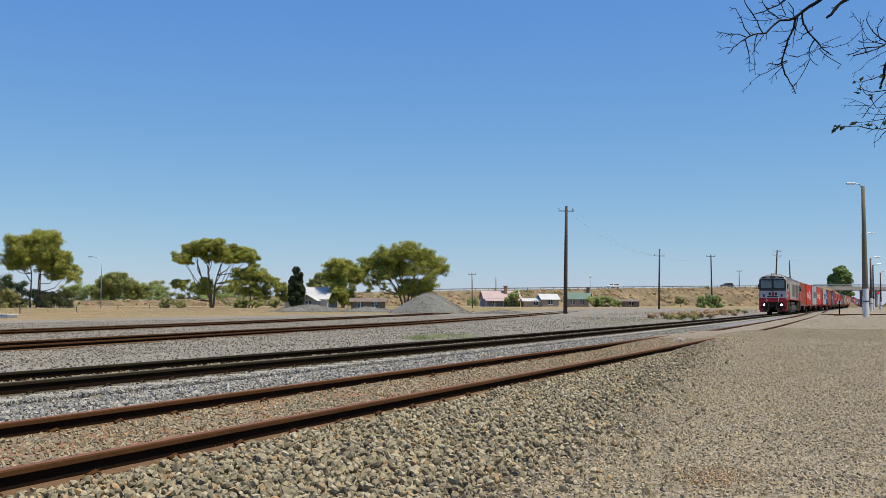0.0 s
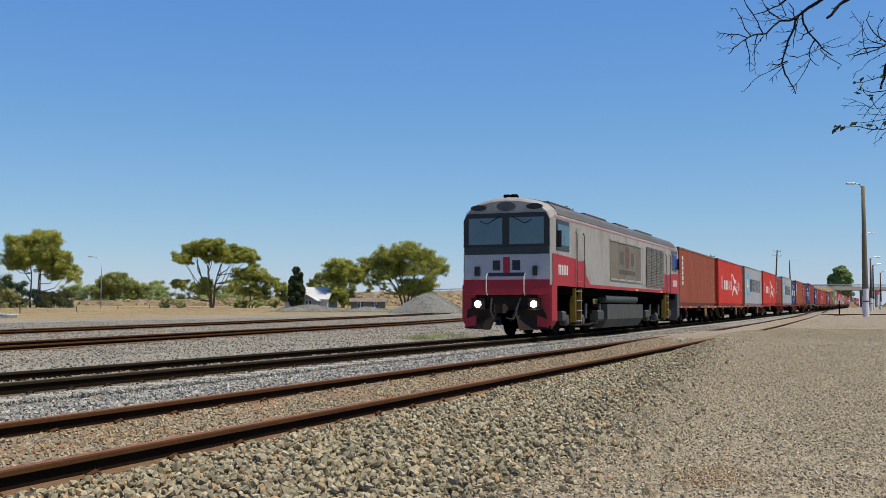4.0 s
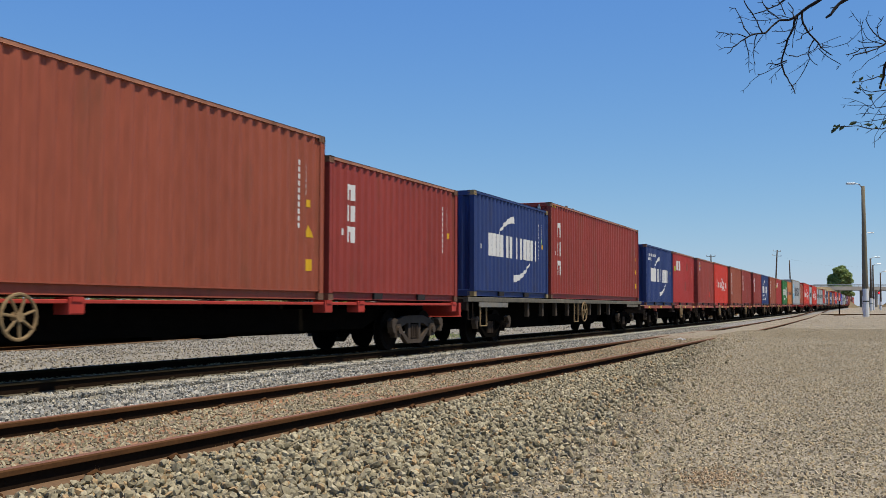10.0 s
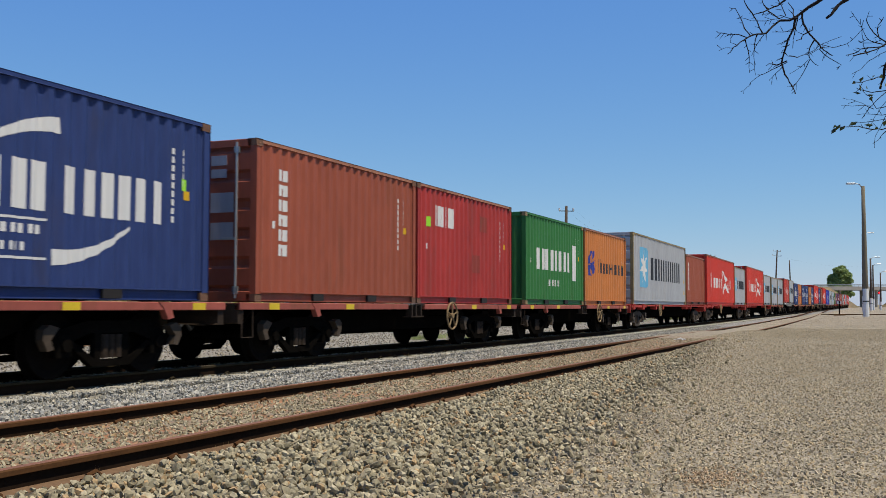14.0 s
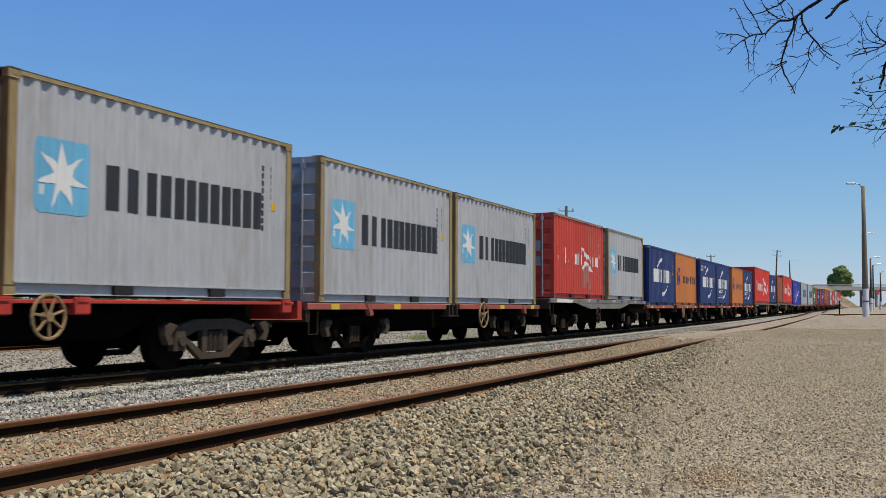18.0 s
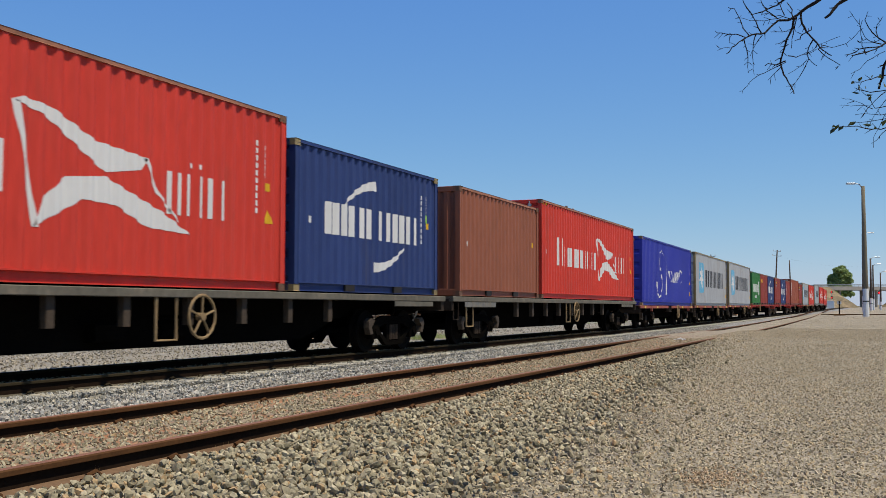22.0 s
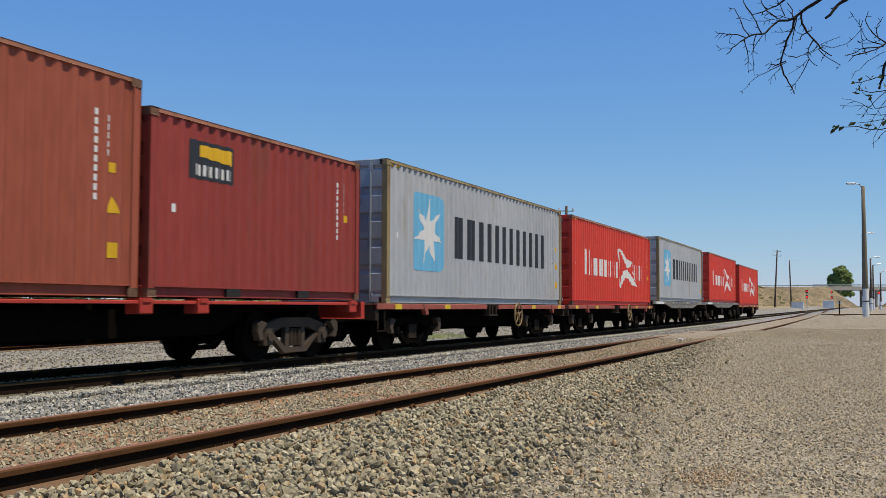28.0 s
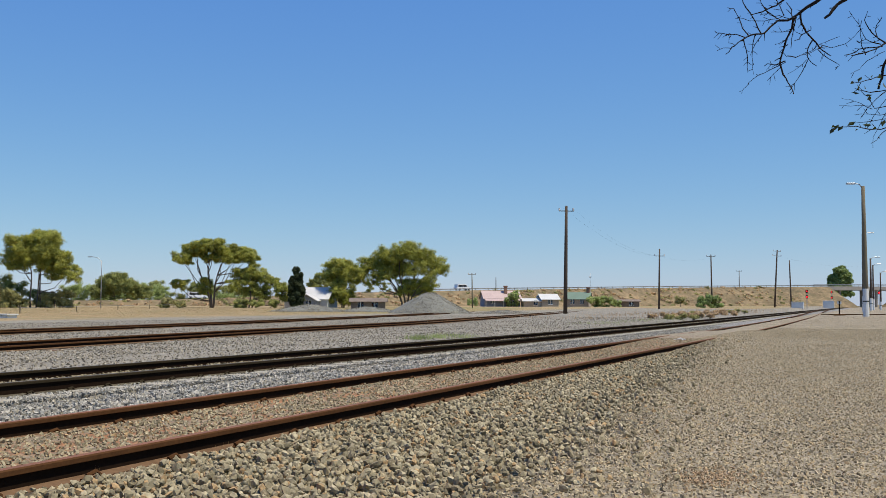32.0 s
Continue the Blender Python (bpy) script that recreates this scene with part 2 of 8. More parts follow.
def ground_z(x, y):
    z = lerp_table(x, PROFILE) + min(rise(y - 0.5 * min(0, x + 20)), 1.8)
    if x < -16:
        z += min(0.5, 0.0024 * max(0, math.hypot(x, y) - 110))
    far = min(1, max(0, (y - 22) / 8))
    if x > -6.9:
        cross = min(1, max(0, (x + 6.9) / 0.6))
        lift = rise(y) + 0.452 - 0.09 * min(1, max(0, (y - 38) / 5))
        z += (max(z, lift) - z) * far * cross
    return z


def surface_z(x, y):
    """The ground with its small unevenness, on which loose stones lie."""
    if -12 < x < -8.5:
        return ground_z(x, y)
    amp = 0.018 if -14 < x < 12 and y < 80 else 0.05
    return ground_z(x, y) + noise.noise(Vector((x * 0.6, y * 0.6, 0))) * amp


def spaced(dense0, dense1, step, grow, lo, hi):
    out = list(np.arange(dense0, dense1 + 1e-6, step))
    d, x = step, dense1
    while x < hi:
        d *= grow
        x += d
        out.append(min(x, hi))
    d, x = step, dense0
    while x > lo:
        d *= grow
        x -= d
        out.insert(0, max(x, lo))
    return out


def build_ground():
    xs = spaced(-14, 3, 0.2, 1.12, -2600, 2600)
    ys = spaced(-4, 46, 0.5, 1.12, -2600, 3200)
    vs, fs = [], []
    for y in ys:
        for x in xs:
            vs.append((x, y, surface_z(x, y)))
    w = len(xs)
    for j in range(len(ys) - 1):
        for i in range(w - 1):
            fs.append((j * w + i, j * w + i + 1, (j + 1) * w + i + 1, (j + 1) * w + i))
    me = bpy.data.meshes.new("ground")
    me.from_pydata(vs, [], fs)
    me.shade_smooth()
    me.materials.append(ground_material())
    return tagged(new("ground", me), "dusty grey-brown gravel yard with dry grass beyond", kind="structure")


def ground_material():
    m = bpy.data.materials.new("gravel_ground")
    m.use_nodes = True
    n, l = m.node_tree.nodes, m.node_tree.links
    b = n["Principled BSDF"]
    b.inputs["Roughness"].default_value, b.inputs["Specular IOR Level"].default_value = 0.95, 0.2
    tc, sep = n.new("ShaderNodeTexCoord"), n.new("ShaderNodeSeparateXYZ")
    l.new(tc.outputs["Object"], sep.inputs[0])

    def tex(kind, scale, detail=4, rough=0.6):
        t = n.new(kind)
        t.inputs["Scale"].default_value = scale
        if kind == "ShaderNodeTexNoise":
            t.inputs["Detail"].default_value, t.inputs["Roughness"].default_value = detail, rough
        l.new(tc.outputs["Object"], t.inputs["Vector"])
        return t

    def math_(op, a, c=None):
        t = n.new("ShaderNodeMath")
        t.operation = op
        for i, s in enumerate((a, c)):
            if s is None:
                continue
            if isinstance(s, (int, float)):
                t.inputs[i].default_value = s
            else:
                l.new(s, t.inputs[i])
        return t.outputs[0]

    def step(v, a, c, hi=1.0):
        t = n.new("ShaderNodeMapRange")
        t.inputs["From Min"].default_value, t.inputs["From Max"].default_value, t.inputs["To Max"].default_value = a, c, hi
        l.new(v, t.inputs["Value"])
        return t.outputs[0]

    def blend(f, a, c):
        t = n.new("ShaderNodeMix")
        t.data_type = "RGBA"
        l.new(f, t.inputs["Factor"])
        for s, k in ((a, "A"), (c, "B")):
            if isinstance(s, tuple):
                t.inputs[k].default_value = (*s, 1)
            else:
                l.new(s, t.inputs[k])
        return t.outputs["Result"]

    wob = tex("ShaderNodeTexNoise", 0.5, 6).outputs["Fac"]
    wide = tex("ShaderNodeTexNoise", 0.02, 6).outputs["Fac"]
    X = math_("ADD", sep.outputs[0], math_("MULTIPLY", math_("SUBTRACT", wob, 0.5), 1.6))
    tan_ = blend(step(tex("ShaderNodeTexNoise", 0.35, 8, 0.7).outputs["Fac"], 0.35, 0.65), (0.243, 0.205, 0.142), (0.300, 0.256, 0.186))
    tan_ = blend(step(tex("ShaderNodeTexNoise", 0.9, 8, 0.7).outputs["Fac"], 0.60, 0.75, 0.6), tan_, (0.27, 0.195, 0.115))
    ballast = blend(step(wob, 0.35, 0.65), (0.20, 0.195, 0.185), (0.26, 0.255, 0.245))
    dirt = blend(step(tex("ShaderNodeTexNoise", 2.2, 8, 0.7).outputs["Fac"], 0.42, 0.62), (0.235, 0.19, 0.13), (0.30, 0.150, 0.075))
    yard = blend(step(wob, 0.35, 0.65), (0.215, 0.196, 0.158), (0.265, 0.245, 0.203))
    straw = blend(step(tex("ShaderNodeTexNoise", 0.12, 8, 0.7).outputs["Fac"], 0.4, 0.6), (0.36, 0.255, 0.135), (0.26, 0.21, 0.105))
    straw = blend(step(wide, 0.5, 0.62, 0.7), straw, (0.17, 0.19, 0.07))
    c = blend(step(X, -6.6, -6.3), ballast, dirt)
    c = blend(step(X, -4.35, -4.0), c, tan_)
    # ground darkened beneath the shoulder stones: shade between them put into the colour
    gap_shade = math_("MULTIPLY", step(math_("ADD", X, math_("MULTIPLY", sep.outputs[1], 0.095)), -1.0, -1.6), step(sep.outputs[1], 32, 26))
    c = blend(math_("MULTIPLY", gap_shade, step(X, -4.4, -4.1)), c, (0.075, 0.062, 0.045))
    crossing = math_("MULTIPLY", step(sep.outputs[1], 26, 32), step(X, -7.2, -6.6))
    c = blend(crossing, c, tan_)
    c = blend(step(X, -12.2, -13.0), c, yard)
    edge = math_("ADD", sep.outputs[0], math_("MULTIPLY", math_("SUBTRACT", wob, 0.5), 14.0))
    c = blend(step(edge, -48, -53), c, straw)
    far = math_("ADD", sep.outputs[1], math_("MULTIPLY", math_("SUBTRACT", wide, 0.5), 60.0))
    c = blend(math_("MULTIPLY", step(far, 200, 215), step(sep.outputs[0], -16, -24)), c, straw)
    c = blend(step(far, 420, 440), c, straw)
    vor = tex("ShaderNodeTexVoronoi", 42)
    cell = n.new("ShaderNodeSeparateColor")
    l.new(vor.outputs["Color"], cell.inputs[0])
    vor2 = tex("ShaderNodeTexVoronoi", 14)
    cell2 = n.new("ShaderNodeSeparateColor")
    l.new(vor2.outputs["Color"], cell2.inputs[0])
    grain = math_("MULTIPLY", step(cell.outputs[0], 0, 1), 0.5)
    grain = math_("ADD", math_("ADD", grain, math_("MULTIPLY", cell2.outputs[1], 0.3)), 0.58)
    coarse = tex("ShaderNodeTexNoise", 1.6, 8, 0.8).outputs["Fac"]
    grain = math_("MULTIPLY", grain, math_("ADD", 0.55, math_("MULTIPLY", coarse, 0.9)))
    grain = math_("MULTIPLY", grain, math_("ADD", 0.72, math_("MULTIPLY", tex("ShaderNodeTexNoise", 6, 6).outputs["Fac"], 0.56)))
    mul = n.new("ShaderNodeVectorMath")
    mul.operation = "SCALE"
    l.new(c, mul.inputs[0])
    l.new(grain, mul.inputs["Scale"])
    l.new(mul.outputs[0], b.inputs["Base Color"])
    bp = n.new("ShaderNodeBump")
    bp.inputs["Distance"].default_value = 0.03
    bp.inputs["Strength"].default_value = 0.8
    h = math_("ADD", math_("MULTIPLY", vor.outputs["Distance"], -0.35), math_("MULTIPLY", vor2.outputs["Distance"], -0.9))
    l.new(h, bp.inputs["Height"])
    l.new(bp.outputs[0], b.inputs["Normal"])
    return m


build_ground()

# ---- tracks ----


def rail_web(h):
    return [(-0.012, 0.026), (0.012, 0.026), (0.009, h - 0.036), (-0.009, h - 0.036)]


def rail_foot(foot=0.14):
    return [(-foot / 2, 0), (foot / 2, 0), (foot / 2, 0.012), (0.013, 0.03), (-0.013, 0.03), (-foot / 2, 0.012)]


def rail_head(h, head=0.072):
    return [(-head / 2, h - 0.034), (-0.009, h - 0.042), (0.009, h - 0.042), (head / 2, h - 0.034), (head / 2, h - 0.008), (head / 2 - 0.009, h), (-head / 2 + 0.009, h), (-head / 2, h - 0.008)]


def sweep(profile, pts):
    """A profile (sideways, up) carried along a path on the plan."""
    s, n = Shape(), len(profile)
    vs, fs = [], []
    for i, (x, y, z) in enumerate(pts):
        a, b = pts[max(0, i - 1)], pts[min(len(pts) - 1, i + 1)]
        d = Vector((b[0] - a[0], b[1] - a[1])).normalized()
        vs += [(x + d.y * u, y - d.x * u, z + w) for u, w in profile]
    for i in range(len(pts) - 1):
        fs += [(i * n + k, i * n + (k + 1) % n, (i + 1) * n + (k + 1) % n, (i + 1) * n + k) for k in range(n)]
    fs += [tuple(range(n)), tuple(range((len(pts) - 1) * n, len(pts) * n))]
    return s.add(vs, fs)


def offset_path(pts, d):
    out = []
    for i, (x, y, z) in enumerate(pts):
        a, b = pts[max(0, i - 1)], pts[min(len(pts) - 1, i + 1)]
        t = Vector((b[0] - a[0], b[1] - a[1])).normalized()
        out.append((x + t.y * d, y - t.x * d, z))
    return out


def smooth_path(ctrl, step=4.0):
    """A smooth plan line through a few set points (x as a function of y)."""
    ys, xs = [c[1] for c in ctrl], [c[0] for c in ctrl]
    zs = [c[2] for c in ctrl]
    k = max(2, int((ys[-1] - ys[0]) / step))
    out = []
    for i in range(k + 1):
        y = ys[0] + (ys[-1] - ys[0]) * i / k
        j = max(0, min(len(ys) - 2, sum(1 for q in ys[1:-1] if q <= y)))
        t = (y - ys[j]) / (ys[j + 1] - ys[j])

        def tan(a, vals):
            lo, hi = max(0, a - 1), min(len(ys) - 1, a + 1)
            return (vals[hi] - vals[lo]) / (ys[hi] - ys[lo])

        def herm(vals):
            h = ys[j + 1] - ys[j]
            m0, m1 = tan(j, vals) * h, tan(j + 1, vals) * h
            return (2 * t**3 - 3 * t**2 + 1) * vals[j] + (t**3 - 2 * t**2 + t) * m0 + (-2 * t**3 + 3 * t**2) * vals[j + 1] + (t**3 - t**2) * m1
        out.append((herm(xs), y, herm(zs)))
    return out


def sleeper_shape(L, w, t, ends):
    """A sleeper with rounded arrises, its ends raised outside the rail seats."""
    if not ends:
        return Shape().box(-L / 2, L / 2, -w / 2, w / 2, -t, 0, 0.02)
    s, h = Shape(), L / 2
    rows = [(-h, ends - 0.02), (-h + 0.03, ends), (-h + 0.34, ends), (-h + 0.40, 0), (-0.45, 0), (-0.3, -0.02), (0.3, -0.02), (0.45, 0), (h - 0.40, 0), (h - 0.34, ends), (h - 0.03, ends), (h, ends - 0.02)]
    for k, (x, z) in enumerate(rows):
        s.v += [(x, -w / 2, -t), (x, -w / 2, z - 0.02), (x, -w / 2 + 0.02, z), (x, w / 2 - 0.02, z), (x, w / 2, z - 0.02), (x, w / 2, -t)]
        if k:
            a, b = 6 * k - 6, 6 * k
            s.f += [(a + i, a + (i + 1) % 6, b + (i + 1) % 6, b + i) for i in range(6)]
    e = 6 * len(rows) - 6
    s.f += [tuple(range(6)), tuple(range(e, e + 6))]
    return s


def lay_track(name, label, path, half, h, rail_mat, top_mat=None, sleeper=None, spacing=0.67, y_range=(-6, 190), sl_size=(2.5, 0.24, 0.2), bury=0.0, chairs=None, foot_mat=None, ends=0.0):
    foot_mat = foot_mat or RAIL_DUST
    e = thing(name, label, "track", kind="structure")
    for d in (-half, half):
        line = [(x, y, z - h) for x, y, z in offset_path(path, d)]
        rail = part("rail", sweep(rail_head(h), line), rail_mat, e)
        part("rail_web", sweep(rail_web(h), line), RAIL_WEB_SHADE, rail, "rail web darkened for shade under the head")
        part("rail_foot", sweep(rail_foot(), line), foot_mat, rail, "dusty rail foot")
        if top_mat:
            part("running_surface", sweep([(-0.027, h + 0.0006), (0.027, h + 0.0006), (0.024, h + 0.0022), (-0.024, h + 0.0022)], line), top_mat, rail, "worn bright running surface")
    if sleeper:
        rnd = random.Random(5)
        y, k = y_range[0], 0
        ys = [p[1] for p in path]
        while y < y_range[1]:
            x = float(np.interp(y, ys, [p[0] for p in path]))
            z = float(np.interp(y, ys, [p[2] for p in path])) - h
            L, w, t = sl_size
            jig = rnd.uniform(-0.02, 0.02)
            part("sleeper", lambda: sleeper_shape(L, w, t, ends), sleeper, e, key=name + "_sleeper",
                 m=pose(x + jig, y, z - 0.003 - bury * rnd.random(), 0, 0, rnd.uniform(-0.6, 0.6)))
            if chairs and y < chairs:
                for d in (-half, half):
                    for o in (-0.095, 0.095):
                        part("rail_clip", lambda: Shape().tube([(0, -0.06, 0.0), (0, -0.05, 0.035), (0, 0.02, 0.05), (0, 0.06, 0.02)], 0.014, 5).box(-0.03, 0.03, -0.07, 0.07, -0.004, 0.018), RAIL_MAIN if sleeper is CONCRETE else RUST, e, key=name + "_clip",
                             m=pose(x + d + o, y, z + 0.003))
            y += spacing
            k += 1
    return e


main_path = [(MX, y, RT + rise(y)) for y in (-30, 0, 30, 60, 100, 160, 240, 340, 480, 700, 1100)]
lay_track("main_line", "standard-gauge track of dark steel rails on pale concrete sleepers", main_path, SG, 0.17, RAIL_MAIN, RAILTOP, CONCRETE, 0.67, (0, 150), (2.5, 0.25, 0.2), chairs=26, foot_mat=RAIL_DUST_GREY, ends=0.024)
side_path = [(SX, y, ST) for y in (-14, 0, 10, 20, 30)] + [(SX, 36, ST - 0.01)] + smooth_path([(SX, 40, ST - 0.02), (-5.3, 60, 0.43), (-6.1, 100, 0.41), (-7.8, 150, RT), (MX, 230, RT)])
side_path = [(x, y, z + rise(y)) for x, y, z in side_path]
lay_track("siding_track", "broad-gauge siding of rusty rails on dusty timber sleepers", side_path, BG, 0.14, RUST, RUST_RED, SLEEPER_WOOD, 0.72, (1, 27), (2.6, 0.24, 0.14), 0.012, chairs=20)
yard_a = smooth_path([(-13.5, -12, 0.42), (-18.6, 17, 0.42), (-21.6, 34.6, 0.42), (-24.4, 55, 0.42), (-36.6, 123, 0.42), (-53, 207, 0.42)], 5)
yard_a = [(x, y, z + rise(y - 0.5 * min(0, x + 20))) for x, y, z in yard_a]
lay_track("yard_track", "rusty broad-gauge yard track half buried in gravel", yard_a, BG, 0.13, RUST, None, SLEEPER_WOOD, 0.75, (8, 60), (2.6, 0.24, 0.14), 0.03)
yard_b = smooth_path([(-22, -5, 0.42), (-28.6, 26.4, 0.42), (-34, 54.4, 0.42), (-39, 79.4, 0.42), (-49.2, 124, 0.42)], 5)
yard_b = [(x, y, z + rise(y - 0.5 * min(0, x + 20))) for x, y, z in yard_b]
lay_track("yard_track", "rusty broad-gauge yard track half buried in gravel", yard_b, BG, 0.13, RUST, None, SLEEPER_WOOD, 0.75, (18, 70), (2.6, 0.24, 0.14), 0.03)
spur = [(x, 112 + (x + 4) * 0.55, 0.46 + rise(112)) for x in (-5, -1, 4, 10, 18, 30)]
lay_track("spur_track", "rusty spur track branching off beyond the crossing", spur, BG, 0.13, RUST)

# ---- loose stones ----


def stones(name, label, material, spots, lo, hi, sink=0.35, category="stones", fine=True):
    """Many small angular rocks in one mesh; spots: (x, y, z) of each."""
    rng = np.random.RandomState(len(spots))
    k = len(spots)
    if fine:
        base = np.array([(x, y, z) for z in (-0.5, 0.5) for y in (-0.6, 0.6) for x in (-0.7, 0.7)])
        tri = np.array([(0, 2, 3), (0, 3, 1), (4, 5, 7), (4, 7, 6), (0, 1, 5), (0, 5, 4), (2, 6, 7), (2, 7, 3), (0, 4, 6), (0, 6, 2), (1, 3, 7), (1, 7, 5)])
    else:
        t = (1 + 5 ** 0.5) / 2
        base = np.array([(-1, t, 0), (1, t, 0), (-1, -t, 0), (1, -t, 0), (0, -1, t), (0, 1, t), (0, -1, -t), (0, 1, -t), (t, 0, -1), (t, 0, 1), (-t, 0, -1), (-t, 0, 1)]) / 1.9
        base = np.sign(base) * np.abs(base) ** 0.7
        tri = np.array([(0, 11, 5), (0, 5, 1), (0, 1, 7), (0, 7, 10), (0, 10, 11), (1, 5, 9), (5, 11, 4), (11, 10, 2), (10, 7, 6), (7, 1, 8), (3, 9, 4), (3, 4, 2), (3, 2, 6), (3, 6, 8), (3, 8, 9), (4, 9, 5), (2, 4, 11), (6, 2, 10), (8, 6, 7), (9, 8, 1)])
    n = len(base)
    size = rng.uniform(lo, hi, (k, 1, 1)) * 0.5
    jit = base[None] * rng.uniform(0.66, 1.15, (k, n, 1)) + rng.normal(0, 0.11, (k, n, 3))
    jit *= np.stack([rng.uniform(0.85, 1.35, k), rng.uniform(0.75, 1.1, k), rng.uniform(0.55, 0.95, k)], 1)[:, None]
    q = rng.normal(size=(k, 4))
    q[:, 1:3] *= 0.8
    q /= np.linalg.norm(q, axis=1, keepdims=True)
    w, x, y, z = q.T
    R = np.stack([1 - 2 * (y * y + z * z), 2 * (x * y - z * w), 2 * (x * z + y * w), 2 * (x * y + z * w), 1 - 2 * (x * x + z * z), 2 * (y * z - x * w), 2 * (x * z - y * w), 2 * (y * z + x * w), 1 - 2 * (x * x + y * y)], 1).reshape(k, 3, 3)
    v = np.einsum("kij,knj->kni", R, jit * size)
    s = np.array(spots)
    s[:, 2] += size[:, 0, 0] * (1 - 2 * sink) * 0.6
    v += s[:, None]
    me = bpy.data.meshes.new(name)
    me.vertices.add(k * n)
    me.vertices.foreach_set("co", v.reshape(-1).astype(np.float32))
    f = (tri[None] + (np.arange(k) * n)[:, None, None]).reshape(-1)
    me.loops.add(len(f))
    me.loops.foreach_set("vertex_index", f.astype(np.int32))
    me.polygons.add(len(f) // 3)
    me.polygons.foreach_set("loop_start", np.arange(0, len(f), 3, dtype=np.int32))
    me.update()
    me.validate()
    me.shade_flat()
    me.materials.append(material)
    return tagged(new(name, me), label, category, kind="stuff")


def scatter(k, x0, x1, y0, y1, keep=None, seed=1, thin=1.0):
    """Random spots on the ground, denser near the viewer when thin > 1."""
    rng, out = random.Random(seed), []
    while len(out) < k:
        x, y = rng.uniform(x0, x1), y0 + (y1 - y0) * rng.random() ** thin
        if keep is None or keep(x, y, rng):
            out.append((x, y, ground_z(x, y)))
    return out


def shingle_edge(y):
    return -1.62 - 0.100 * y


def laid(x0, x1, y0, y1, cell, keep=None, lift=0.0, fill=1.0, seed=1, z=None, grow=0.0):
    """Spots on a jittered grid, so that stones lie side by side; cells widen with the distance."""
    rng, out, y = random.Random(seed), [], y0
    while y < y1:
        c = cell * (1 + grow * max(0, y - 8))
        x = x0
        while x < x1:
            a, b = x + rng.uniform(0, c), y + rng.uniform(0, c)
            if rng.random() < fill and (keep is None or keep(a, b, rng)):
                out.append((a, b, (surface_z(a, b) if z is None else z + rise(b)) + lift * rng.random()))
            x += c
        y += c
    return out


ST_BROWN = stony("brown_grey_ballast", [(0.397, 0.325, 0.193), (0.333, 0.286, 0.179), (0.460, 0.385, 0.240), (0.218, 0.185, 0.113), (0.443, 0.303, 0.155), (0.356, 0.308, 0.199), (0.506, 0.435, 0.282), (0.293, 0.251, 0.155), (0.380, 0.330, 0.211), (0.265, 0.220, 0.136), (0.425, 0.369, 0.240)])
ST_PALE = stony("pale_grey_ballast", [(0.395, 0.378, 0.330), (0.300, 0.290, 0.255), (0.470, 0.440, 0.370), (0.200, 0.192, 0.170), (0.360, 0.325, 0.250), (0.530, 0.500, 0.430), (0.34, 0.335, 0.31)])
ST_YARD = stony("grey_yard_gravel", [(0.335, 0.298, 0.226), (0.255, 0.228, 0.175), (0.400, 0.356, 0.275), (0.160, 0.142, 0.110), (0.445, 0.398, 0.310)])
ST_FINE = stony("fine_brown_gravel", [(0.470, 0.388, 0.246), (0.420, 0.350, 0.222), (0.530, 0.450, 0.301), (0.230, 0.190, 0.122), (0.470, 0.360, 0.209), (0.440, 0.375, 0.249)])


def in_shoulder(x, y, r):
    return x < shingle_edge(y) + r.gauss(0, 0.2) + (r.random() < 0.10) * r.random() * 1.2


def off_rails(x, y, r):
    return abs(x - SX + BG) > 0.085 and abs(x - SX - BG) > 0.085


def in_crib(x, y, r):
    """Clear of the rails; most sleepers bare close to the rail, stones over their ends and between them."""
    if abs(abs(x - MX) - SG) < 0.085:
        return False
    bay = int(y / 0.67 + 0.5)
    if x - MX > 0.99 + 0.13 * (math.sin(bay * 7.31) * 917.3 % 1):
        return True
    buried = math.sin(bay * 12.9898) * 43758.5 % 1 < 0.18
    return buried or 0.20 < ((y / 0.67) % 1) < 0.80 or r.random() < 0.10


stones("shoulder_ballast", "coarse brown-grey crushed stone beside the siding", ST_BROWN,
       laid(-4.08, 0.5, 3.3, 32, 0.038, in_shoulder, 0.010, 0.92, 3, None, 0.03) + [(x, y, z + 0.030) for x, y, z in laid(-4.02, 0.5, 3.3, 30, 0.045, in_shoulder, 0.018, 0.55, 13, None, 0.03)], 0.026, 0.060, 0.3, fine=False)
stones("main_ballast", "pale grey crushed stone beside the main line", ST_PALE,
       laid(-8.90, -6.2, 4.5, 60, 0.050, None, 0.008, 1.0, 4, None, 0.03) + [(x, y, z + 0.018) for x, y, z in laid(-8.45, -6.3, 4.5, 48, 0.058, None, 0.016, 0.6, 14, None, 0.03)], 0.040, 0.076, 0.3)
stones("main_ballast", "pale grey crushed stone between the main rails", ST_PALE,
       laid(-11.8, -8.9, 5.5, 90, 0.044, in_crib, 0.012, 1.0, 5, 0.205, 0.025), 0.030, 0.056, 0.3)
stones("main_ballast", "pale grey crushed stone packed between sleeper ends", ST_PALE,
       laid(-9.40, -8.90, 5.5, 60, 0.046, in_crib, 0.010, 1.0, 16, 0.226, 0.025), 0.034, 0.056, 0.3)
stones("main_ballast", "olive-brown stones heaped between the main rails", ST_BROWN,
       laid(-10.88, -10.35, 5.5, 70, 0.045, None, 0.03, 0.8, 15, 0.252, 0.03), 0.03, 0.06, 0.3)
